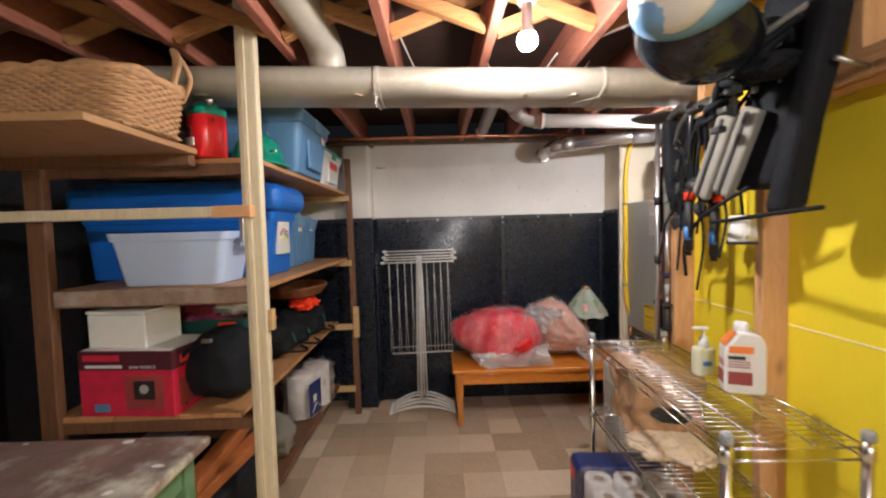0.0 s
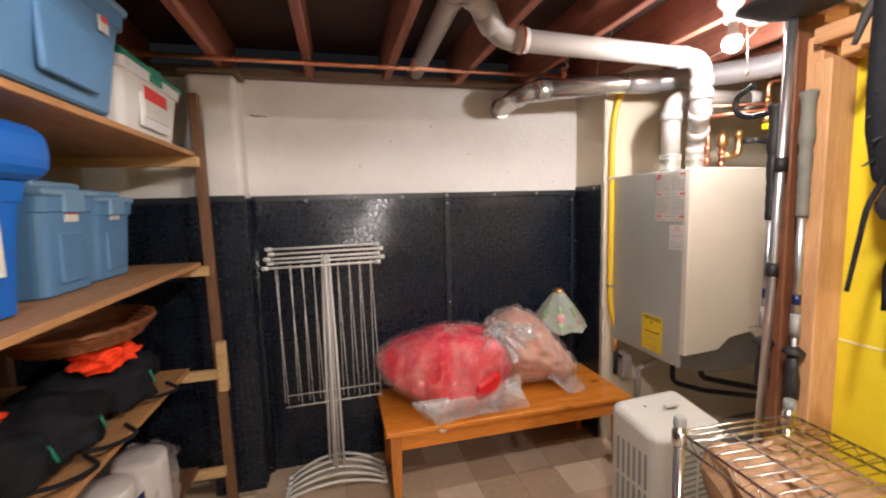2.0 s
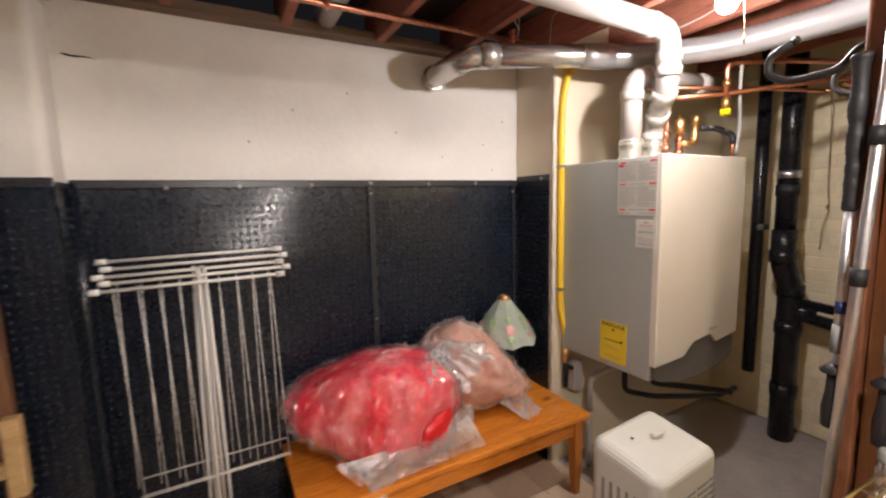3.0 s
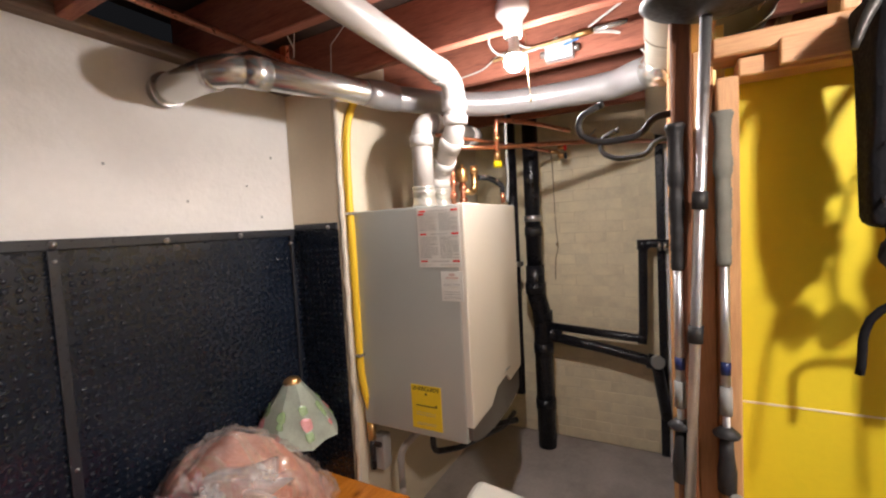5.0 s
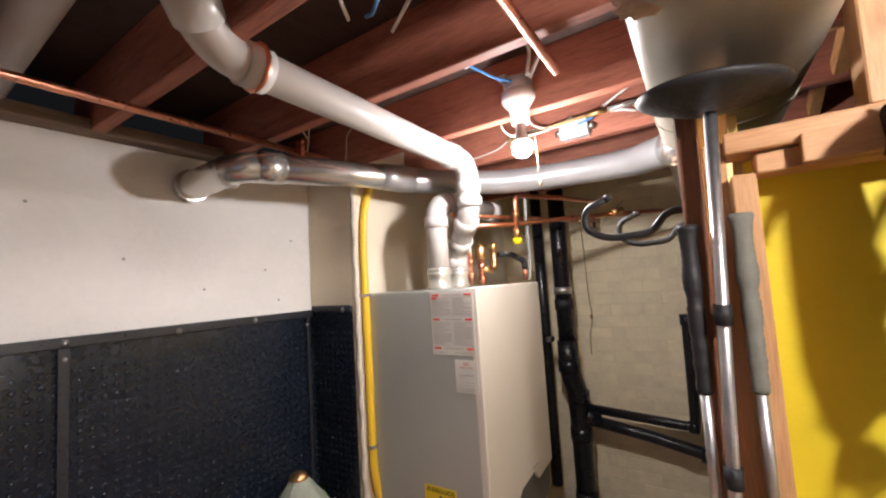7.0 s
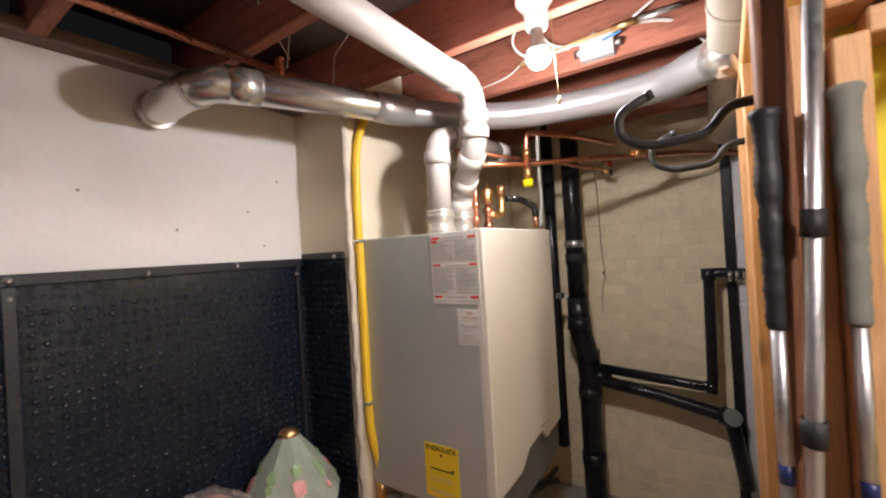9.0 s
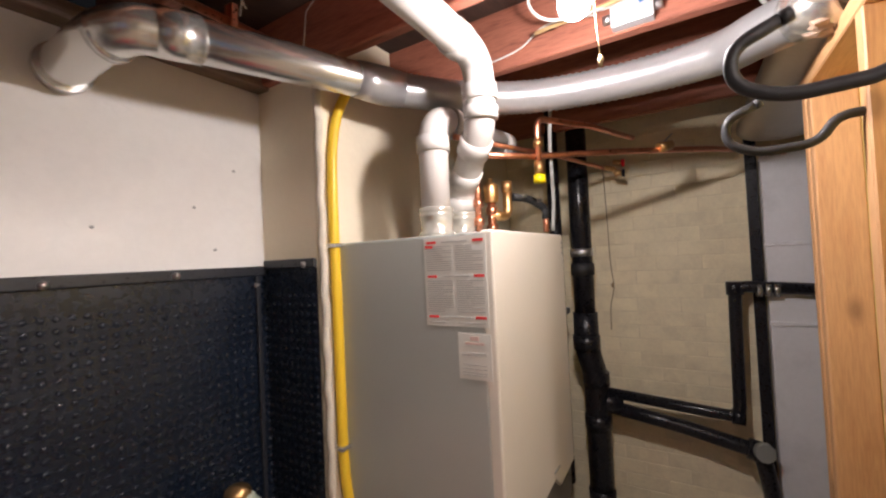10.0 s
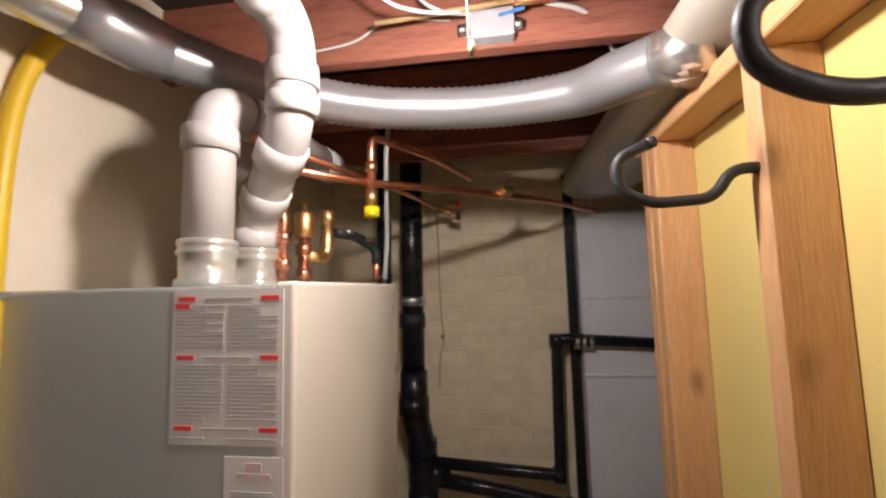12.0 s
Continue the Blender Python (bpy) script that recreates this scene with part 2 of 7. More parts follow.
M["cloth_white"] = plain("white_fabric", (0.62, 0.63, 0.66), 0.85, 0, 0.08, 12.0, 0.4, 100.0)
M["navy"] = plain("navy_print", (0.012, 0.025, 0.12), 0.4, 0, 0.15, 8.0, 0.05)
M["tissue"] = plain("tissue_paper", (0.8, 0.78, 0.76), 0.85, 0, 0.05, 16.0, 0.4, 60.0)
M["card"] = plain("cardboard_core", (0.35, 0.25, 0.16), 0.8, 0, 0.1)
M["kraft"] = plain("kraft_paper", (0.5, 0.3, 0.16), 0.7, 0, 0.22, 7.0, 0.9, 28.0)
M["table"] = plain("worn_green_white_tabletop", (0.2, 0.13, 0.11), 0.55, 0, 0.35, 6.5, 0.35, 50.0, 1.0, (0.66, 0.68, 0.56))
M["table_leg"] = plain("faded_green_paint", (0.13, 0.24, 0.13), 0.6, 0, 0.15, 6.0, 0.25)
M["log"] = wood("orange_timber", (0.2, 0.05, 0.015), (0.45, 0.15, 0.04), "Y", 0.5, 0.3)
M["glass_shade"] = plain("leaded_opal_glass", (0.6, 0.66, 0.57), 0.2, 0, 0.2, 14.0, 0.1)
M["rose"] = plain("pink_glass", (0.68, 0.3, 0.3), 0.25, 0, 0.2, 20.0, 0.1)
M["leaf"] = plain("green_glass", (0.3, 0.42, 0.22), 0.25, 0, 0.2, 20.0, 0.1)
M["helmet_blue"] = plain("pale_blue_shell", (0.2, 0.4, 0.66), 0.25, 0, 0.08, 5.0, 0.03)
M["helmet_black"] = plain("gloss_black_shell", (0.012, 0.014, 0.018), 0.14, 0, 0.2, 5.0, 0.03)
M["grip"] = plain("grey_cork_grip", (0.2, 0.2, 0.17), 0.75, 0, 0.15, 20.0, 0.4)
M["wire_white"] = plain("white_cable", (0.62, 0.6, 0.56), 0.45, 0, 0.06)
M["wire_blue"] = plain("blue_cable", (0.05, 0.2, 0.5), 0.45, 0, 0.06)
M["string"] = plain("jute_string", (0.4, 0.3, 0.17), 0.8, 0, 0.1)
M["box_steel"] = plain("junction_box_steel", (0.55, 0.56, 0.58), 0.4, 0.35, 0.08, 12.0, 0.05)
M["plenum"] = plain("painted_sheet_metal", (0.84, 0.84, 0.88), 0.34, 0.05, 0.06, 3.0, 0.1, 50.0, 0.3, (0.3, 0.29, 0.3))
M["soap"] = plain("pale_soap_bottle", (0.7, 0.7, 0.5), 0.25, 0, 0.04)
M["orange_label"] = plain("orange_label", (0.8, 0.22, 0.03), 0.5, 0, 0.06)
M["maroon_label"] = plain("maroon_label", (0.3, 0.05, 0.05), 0.5, 0, 0.1)
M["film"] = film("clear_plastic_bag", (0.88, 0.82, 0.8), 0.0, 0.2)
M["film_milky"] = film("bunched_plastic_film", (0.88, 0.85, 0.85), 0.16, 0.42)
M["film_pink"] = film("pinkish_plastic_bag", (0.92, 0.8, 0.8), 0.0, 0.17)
M["sack_film"] = plain("pale_beige_plastic", (0.62, 0.5, 0.36), 0.3, 0, 0.14, 14.0, 0.5, 50.0)
M["rough_board"] = plain("plaster_splashed_board", (0.27, 0.19, 0.14), 0.8, 0, 0.3, 14.0, 0.7, 50.0, 0.7, (0.45, 0.4, 0.36))
M["plaster"] = plain("rough_plaster_edge", (0.66, 0.6, 0.5), 0.85, 0, 0.12, 14.0, 0.9, 60.0)
M["tape"] = plain("torn_tape", (0.42, 0.3, 0.22), 0.7, 0, 0.25, 30.0, 0.8, 80.0)
M["ceramic"] = plain("white_porcelain", (0.72, 0.68, 0.66), 0.25, 0, 0.04)


def tile_material():
    m, nt, b = nodes_of("vinyl_floor_tile")
    info = nt.nodes.new("ShaderNodeObjectInfo")
    v = coords(nt)
    base = ramp(nt, info.outputs["Random"], [(0.0, (0.36, 0.25, 0.155)), (0.4, (0.54, 0.4, 0.275)), (0.75, (0.7, 0.55, 0.4)), (1.0, (0.86, 0.73, 0.57))])
    veins = noise_node(nt, v, 16.0, 6.0, 0.7, 1.2)
    col = mix(nt, 0.24, base, ramp(nt, veins, [(0.3, (0.36, 0.25, 0.15)), (0.55, (0.56, 0.42, 0.29)), (0.75, (0.72, 0.59, 0.45))]))
    col = mix(nt, 0.14, col, ramp(nt, noise_node(nt, v, 90.0, 2.0), [(0.35, (0.34, 0.25, 0.17)), (0.7, (0.8, 0.66, 0.5))]))
    nt.links.new(col, b.inputs["Base Color"])
    b.inputs["Roughness"].default_value = 0.42
    bump(nt, b, veins, 0.1, 0.003)
    return m


M["tile"] = tile_material()


def striped_cloth():
    m, nt, b = nodes_of("striped_tan_blanket")
    v = coords(nt, shift=False)
    w = nt.nodes.new("ShaderNodeTexWave")
    w.inputs["Scale"].default_value = 3.2
    w.inputs["Distortion"].default_value = 3.0
    w.inputs["Detail"].default_value = 1.0
    nt.links.new(v, w.inputs["Vector"])
    bands = ramp(nt, w.outputs["Fac"], [(0.0, (0.62, 0.27, 0.2)), (0.45, (0.68, 0.33, 0.25)), (0.6, (0.6, 0.14, 0.1)), (0.72, (0.7, 0.55, 0.44)), (0.85, (0.36, 0.36, 0.22)), (1.0, (0.66, 0.36, 0.28))])
    col = mix(nt, 0.5, (0.68, 0.33, 0.25), bands)
    weave = noise_node(nt, v, 120.0, 3.0)
    nt.links.new(mix(nt, 0.15, col, ramp(nt, weave, [(0.3, (0.4, 0.2, 0.15)), (0.7, (0.8, 0.5, 0.4))])), b.inputs["Base Color"])
    b.inputs["Roughness"].default_value = 0.85
    bump(nt, b, weave, 0.4, 0.004)
    return m


M["cloth_tan"] = striped_cloth()
M["bulb"] = glow("lit_bulb", (1.0, 0.92, 0.87), 520.0)
M["bulb_far"] = glow("lit_bulb_cool", (1.0, 0.89, 0.8), 840.0)
M["bulb_entry"] = glow("lit_bulb_entry", (1.0, 0.91, 0.83), 1600.0)


# ---- mesh helpers ----
def part(name, bm, material, parent=None, label="", smooth=False):
    """Links a bmesh as one mesh object, under a thing or a part."""
    me = bpy.data.meshes.new(name)
    bm.normal_update()
    bm.to_mesh(me)
    bm.free()
    if smooth:
        for p in me.polygons:
            p.use_smooth = True
    me.materials.append(M[material])
    ob = new(name, me)
    if parent is not None:
        ob.parent = parent
    if label:
        tagged(ob, label)
    return ob


def same_mesh(name, src, parent, m):
    ob = new(name, src.data)
    ob.parent = parent
    ob.matrix_basis = m
    return ob


def thing(name, at=(0, 0, 0), label="", category="", group="", rz=0.0):
    ob = new(name)
    ob.empty_display_size = 0.05
    ob.matrix_basis = pose(*at, 0, 0, rz)
    return tagged(ob, label, category, group)


def structure(ob, label, category=""):
    return tagged(ob, label, category, kind="structure")


def box(lo, hi, bevel=0.0, bm=None, seg=2):
    out = bm or bmesh.new()
    c = [(a + b) / 2 for a, b in zip(lo, hi)]
    s = [abs(b - a) for a, b in zip(lo, hi)]
    r = bmesh.ops.create_cube(out, size=1.0, matrix=Matrix.Translation(c) @ Matrix.Diagonal((*s, 1)))
    if bevel:
        edges = list({e for v in r["verts"] for e in v.link_edges})
        bmesh.ops.bevel(out, geom=edges, offset=min(bevel, min(s) * 0.45), segments=seg, profile=0.5, affect="EDGES")
    return out


def beam(a, b, w, h, bevel=0.002, bm=None, up=(0, 0, 1)):
    """A straight squared bar from a to b, w wide and h high."""
    out = bm or bmesh.new()
    a, b = Vector(a), Vector(b)
    x = (b - a).normalized()
    u = Vector(up)
    y = u.cross(x)
    if y.length < 1e-4:
        y = Vector((0, 1, 0)).cross(x)
    y.normalize()
    z = x.cross(y)
    rot = Matrix((x, y, z)).transposed().to_4x4()
    tmp = box((-(b - a).length / 2, -w / 2, -h / 2), ((b - a).length / 2, w / 2, h / 2), bevel, None, 1)
    bmesh.ops.transform(tmp, matrix=Matrix.Translation((a + b) / 2) @ rot, verts=tmp.verts)
    me = bpy.data.meshes.new("tmp")
    tmp.to_mesh(me)
    tmp.free()
    out.from_mesh(me)
    bpy.data.meshes.remove(me)
    return out


def tube(points, r, seg=12, bm=None, caps=True):
    """A round pipe along points; r is one radius or one for each point."""
    out = bm or bmesh.new()
    pts = [Vector(p) for p in points]
    rs = r if isinstance(r, (list, tuple)) else [r] * len(pts)
    t0 = (pts[1] - pts[0]).normalized()
    n = t0.orthogonal().normalized()
    rings = []
    for i, p in enumerate(pts):
        d = (pts[min(i + 1, len(pts) - 1)] - pts[max(i - 1, 0)])
        d = d.normalized() if d.length > 1e-9 else t0
        n = (n - d * n.dot(d))
        n = n.normalized() if n.length > 1e-6 else d.orthogonal().normalized()
        w = d.cross(n)
        rings.append([out.verts.new(p + rs[i] * (math.cos(2 * math.pi * k / seg) * n + math.sin(2 * math.pi * k / seg) * w)) for k in range(seg)])
    for a, b in zip(rings, rings[1:]):
        for k in range(seg):
            out.faces.new((a[k], a[(k + 1) % seg], b[(k + 1) % seg], b[k])).smooth = True
    if caps:
        out.faces.new(rings[0][::-1])
        out.faces.new(rings[-1])
    return out


def bend(points, r, n=6):
    """Rounds the corners of a line with radius r."""
    pts = [Vector(p) for p in points]
    out = [pts[0]]
    for a, b, c in zip(pts, pts[1:], pts[2:]):
        d1, d2 = (a - b), (c - b)
        k = min(r, d1.length * 0.49, d2.length * 0.49)
        p, q = b + d1.normalized() * k, b + d2.normalized() * k
        for i in range(n + 1):
            t = i / n
            out.append((1 - t) ** 2 * p + 2 * t * (1 - t) * b + t * t * q)
    out.append(pts[-1])
    return out


def flow(points, n=8):
    """A smooth curve through the points."""
    p = [Vector(q) for q in points]
    p = [2 * p[0] - p[1]] + p + [2 * p[-1] - p[-2]]
    out = []
    for i in range(1, len(p) - 2):
        for k in range(n):
            t = k / n
            out.append(0.5 * (2 * p[i] + (p[i + 1] - p[i - 1]) * t + (2 * p[i - 1] - 5 * p[i] + 4 * p[i + 1] - p[i + 2]) * t * t
                              + (3 * p[i] - p[i - 1] - 3 * p[i + 1] + p[i + 2]) * t ** 3))
    out.append(p[-2])
    return out


def lathe(profile, seg=24, at=(0, 0, 0), bm=None):
    """Turns a profile of (radius, height) round z."""
    out = bm or bmesh.new()
    rings = []
    for r, z in profile:
        rings.append([out.verts.new((at[0] + r * math.cos(2 * math.pi * k / seg), at[1] + r * math.sin(2 * math.pi * k / seg), at[2] + z)) for k in range(seg)])
    for a, b in zip(rings, rings[1:]):
        for k in range(seg):
            out.faces.new((a[k], a[(k + 1) % seg], b[(k + 1) % seg], b[k])).smooth = True
    out.faces.new(rings[0][::-1])
    out.faces.new(rings[-1])
    return out


def blob(size, seed=0, rough=0.18, freq=2.2, level=4, flat=0.0, at=(0, 0, 0), creases=0.0):
    """A soft lump of cloth: an ellipsoid pushed about by noise, flattened under flat."""
    bm = bmesh.new()
    bmesh.ops.create_icosphere(bm, subdivisions=level, radius=1.0)
    off = Vector((seed * 7.3, seed * 3.1, seed * 5.7))
    for v in bm.verts:
        p = v.co.normalized()
        k = 1 + rough * noise.noise(p * freq + off) + 0.4 * rough * noise.noise(p * freq * 3 + off)
        if creases:
            k -= creases * abs(noise.noise(p * freq * 1.7 + off * 2)) ** 0.6
        q = p * k
        v.co = Vector((q.x * size[0], q.y * size[1], max(q.z, -1 + flat) * size[2])) + Vector(at)
    return bm


def tub(lo, hi, taper=0.9, wall=0.004, r=0.03, bm=None, seg=4):
    """An open tapered tub with round corners and a real wall; wider at the top."""
    out = bm or bmesh.new()
    cx, cy = (lo[0] + hi[0]) / 2, (lo[1] + hi[1]) / 2

    def ring(k, z, inset):
        hx, hy = (hi[0] - lo[0]) / 2 * k - inset, (hi[1] - lo[1]) / 2 * k - inset
        vs = []
        for sx, sy, a0 in ((1, 1, 0), (-1, 1, 90), (-1, -1, 180), (1, -1, 270)):
            for i in range(seg + 1):
                a = math.radians(a0 + 90 * i / seg)
                vs.append(out.verts.new((cx + sx * (hx - r) + r * math.cos(a), cy + sy * (hy - r) + r * math.sin(a), z)))
        return vs

    h = hi[2] - lo[2]
    rings = [ring(taper * 0.97, lo[2], 0), ring(taper, lo[2] + 0.02 * h, 0), ring(1.0 - (1 - taper) * 0.15, hi[2] - 0.16 * h, 0), ring(1.02, hi[2] - 0.15 * h, 0),
             ring(1.04, hi[2], 0), ring(1.03, hi[2], wall), ring(taper, lo[2] + 0.03, wall)]
    for a, b in zip(rings, rings[1:]):
        n = len(a)
        for k in range(n):
            out.faces.new((a[k], a[(k + 1) % n], b[(k + 1) % n], b[k]))
    out.faces.new(rings[0][::-1])
    out.faces.new(rings[-1])
    return out


def moved(bm, m):
    bmesh.ops.transform(bm, matrix=m, verts=bm.verts)
    return bm

# ---- structure ----
BACK, SIDE, BRICK, LEFT, NEAR = 3.53, 3.235, 3.0, -2.15, -1.7
JOIST_Z, DECK_Z = 2.18, 2.38

structure(part("floor", box((LEFT - 0.1, NEAR - 0.1, -0.16), (BRICK + 0.15, BACK + 0.15, -0.006)), "concrete"), "grey bare concrete basement floor slab, stained and dusty", "floor")
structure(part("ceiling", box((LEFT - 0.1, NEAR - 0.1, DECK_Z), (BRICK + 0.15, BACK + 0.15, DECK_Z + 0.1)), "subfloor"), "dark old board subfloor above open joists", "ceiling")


def wavy_wall(lo, hi, axis, material, amp=0.004, step=0.06):
    """A thick plastered wall whose room side, at lo[axis], is slightly uneven."""
    bm = bmesh.new()
    u = 1 - axis
    nu = max(2, int((hi[u] - lo[u]) / step))
    nz = max(2, int((hi[2] - lo[2]) / step))
    grid = []
    for i in range(nu + 1):
        col = []
        for j in range(nz + 1):
            p = [0, 0, lo[2] + (hi[2] - lo[2]) * j / nz]
            p[u] = lo[u] + (hi[u] - lo[u]) * i / nu
            p[axis] = lo[axis]
            p[axis] += amp * (noise.noise(Vector(p) * 2.2) - 0.5) if amp else 0
            col.append(bm.verts.new(p))
        grid.append(col)
    for i in range(nu):
        for j in range(nz):
            bm.faces.new((grid[i][j], grid[i + 1][j], grid[i + 1][j + 1], grid[i][j + 1])).smooth = True
    a = list(lo)
    a[axis] = lo[axis] + 0.012
    box(a, hi, 0, bm)
    return bm


structure(part("wall_north", wavy_wall((LEFT - 0.1, BACK, 0), (1.49, BACK + 0.15, 2.17), 1, "wall"), "wall"), "cream painted foundation wall, chalky and marked", "wall")
structure(part("wall_return", box((1.485, SIDE + 0.02, 0), (1.64, BACK + 0.15, 2.17)), "wall_warm"), "cream painted wall return with rough plaster corner", "wall")
structure(part("wall_boiler", wavy_wall((1.487, SIDE, 0), (BRICK + 0.15, SIDE + 0.3, DECK_Z), 1, "wall"), "wall_warm"), "cream painted wall behind the boiler", "wall")
structure(part("plaster_corner", tube([(1.488 + 0.004 * math.sin(k * 2.1), SIDE - 0.001, 0.02 + k * 0.05) for k in range(43)], [0.013 + 0.005 * noise.noise(Vector((0, 0, k * 0.9))) for k in range(43)], 8), "plaster"), "rough chipped plaster bead on wall corner", "trim")
# evenly black over its full height, same material as the liner strips
structure(part("wall_west", box((LEFT - 0.15, NEAR - 0.1, 0), (LEFT, BACK, DECK_Z)), "liner_trim"), "plain black basement wall beyond the storage rack", "wall")
structure(part("wall_south", box((LEFT, NEAR - 0.15, 0), (BRICK + 0.15, NEAR, DECK_Z)), "wall"), "cream painted basement wall", "wall")
structure(part("pillar", box((-0.715, 3.37, 0), (-0.487, BACK + 0.01, 2.15), 0.03, None, 4), "wall"), "cream painted square concrete pillar against the wall", "pillar")
structure(part("sill_beam", box((LEFT, 3.47, 2.171), (1.6, BACK + 0.14, 2.215), 0.006), "sill"), "weathered grey timber sill on the wall", "beam")
structure(part("pillar_cap", box((-0.735, 3.35, 2.15), (-0.47, 3.52, 2.171), 0.004), "sill"), "rough timber pad on the pillar", "trim")

# joists along y, 16 inches apart
for n in range(-4, 8):
    x = -0.14 + 0.405 * n
    w = 0.02
    structure(part("joist", box((x - w, NEAR, JOIST_Z + 0.003 * math.sin(n * 2.3)), (x + w, BACK + 0.1, DECK_Z), 0.004, None, 1), "joist"), "old reddish-brown rough-sawn floor joist", "joist")
    if n < 7:
        for y in (1.58, -0.6):
            for flip in (0, 1):
                z0, z1 = (JOIST_Z + 0.03, DECK_Z - 0.03) if flip else (DECK_Z - 0.03, JOIST_Z + 0.03)
                structure(part("bridging", beam((x + w, y + 0.04 * flip, z0), (x + 0.405 - w, y + 0.04 * flip, z1), 0.035, 0.05), "bridging"), "orange pine cross bridging strut between joists", "bridging")

# brick wall behind the pipes, each painted brick proud of its mortar
wall_east = structure(part("wall_east", box((BRICK, 1.0, 0), (BRICK + 0.15, SIDE + 0.01, DECK_Z)), "mortar"), "cream painted brick wall with worn mortar courses", "wall")

# dimpled liner over the lower wall
LINER_TOP = 1.55


def swell(x, z):
    return 0.02 * noise.noise(Vector((x * 1.7, z * 1.1, 3.0))) + 0.009 * noise.noise(Vector((x * 5, z * 4, 9.0))) - 0.006


def belly(u, z):
    """How far the sheet hangs out from the wall between its fixings."""
    amp = 0.05 * math.sin(math.pi * min(1.0, u / 1.085)) ** 0.8 if u < 1.085 else 0.014 * math.sin(math.pi * (u - 1.085) / 0.9)
    return max(0.0, amp) * min(1.0, max(0.0, (1.535 - z) / 0.3)) ** 0.85 * min(1.0, z / 0.25)


def liner_sheet(width, place, dents=True, pitch=0.0285):
    """A sheet over u (along the wall) and z with moulded dimples; place(u, z, out) gives the point."""
    bm = bmesh.new()
    nu, nz = max(2, int(width / 0.04)), 38
    g = [[bm.verts.new(place(width * i / nu, LINER_TOP * j / nz, 0.0)) for j in range(nz + 1)] for i in range(nu + 1)]
    for i in range(nu):
        for j in range(nz):
            bm.faces.new((g[i][j], g[i + 1][j], g[i + 1][j + 1], g[i][j + 1])).smooth = True
    return bm


def liner_dimples(width, place, pitch=0.0285):
    verts, faces = [], []
    for i in range(int(width / pitch)):
        for j in range(int((LINER_TOP - 0.07) / pitch)):
            u, z = (i + 0.5) * pitch, 0.02 + (j + 0.5) * pitch
            b = len(verts)
            for r, o in ((0.009, 0.0), (0.0075, 0.003), (0.004, 0.0042)):
                for k in range(6):
                    a = math.pi * k / 3
                    verts.append(place(u + r * math.cos(a), z + r * math.sin(a), o))
            for ring in (0, 6):
                for k in range(6):
                    faces.append((b + ring + k, b + ring + (k + 1) % 6, b + ring + 6 + (k + 1) % 6, b + ring + 6 + k))
            faces.append(tuple(b + 12 + k for k in range(6)))
    me = bpy.data.meshes.new("dimples")
    me.from_pydata(verts, [], faces)
    for p in me.polygons:
        p.use_smooth = True
    me.materials.append(M["liner"])
    return me


liner = structure(thing("wall_liner"), "black dimpled plastic drainage membrane fixed over lower wall", "wall liner")
runs = [
    (1.975, lambda u, z, o: (-0.487 + u, 3.512 - o - belly(u, z) + min(0.6 * swell(u, z), 0.012), z)),
    (0.262, lambda u, z, o: (1.472 - o + 0.2 * swell(u + 5, z), 3.51 - u, z)),
    (0.245, lambda u, z, o: (-0.725 + u, 3.356 - o + 0.4 * swell(u + 2, z), z)),
    (0.15, lambda u, z, o: (-0.478 + o, 3.36 + u, z)),
    (1.39, lambda u, z, o: (-2.12 + u, 3.515 - o, z)),
]
for width, place in runs:
    part("sheet", liner_sheet(width, place), "liner", liner)
    ob = tagged(new("dimple_rows", liner_dimples(width, place)), "rows of moulded round dimples", kind="stuff")
    ob.parent = liner
bm = tube([(-0.476, 3.505, z) for z in (0.0, 0.5, 1.0, LINER_TOP)], [0.022, 0.026, 0.022, 0.02], 12)
part("corner_fold", bm, "liner", liner)
for u0, u1, y in ((-0.48, 1.47, 3.497), (-2.1, -0.72, 3.5)):
    part("top_strip", box((u0, y, LINER_TOP - 0.02), (u1, y + 0.014, LINER_TOP + 0.012), 0.004), "liner_trim", liner)
part("top_strip", box((-0.725, 3.342, LINER_TOP - 0.02), (-0.478, 3.356, LINER_TOP + 0.012), 0.004), "liner_trim", liner)
part("top_strip", box((1.456, 3.245, LINER_TOP), (1.47, 3.497, LINER_TOP + 0.03), 0.004), "liner_trim", liner)
part("seam_strip", box((0.585, 3.492, 0.0), (0.612, 3.5, LINER_TOP - 0.02), 0.002), "liner_trim", liner)
part("seam_strip", box((1.425, 3.49, 0.0), (1.44, 3.502, LINER_TOP - 0.02), 0.002), "liner_trim", liner)
for x, z in ((-0.2, 1.53), (0.05, 1.535), (0.33, 1.54), (0.6, 1.545), (0.6, 1.5), (0.9, 1.54), (1.18, 1.545), (1.43, 1.5), (0.6, 0.9)):
    part("washer_screw", moved(lathe([(0.011, 0), (0.011, 0.002), (0.006, 0.004), (0.005, 0.007), (0.002, 0.008)], 10), pose(x, 3.496, z, 90, 0, 0)), "steel", liner)
part("washer_screw", moved(lathe([(0.011, 0), (0.011, 0.002), (0.006, 0.004), (0.002, 0.008)], 10), pose(1.455, 3.29, 1.56, 0, -90, 0)), "steel", liner)

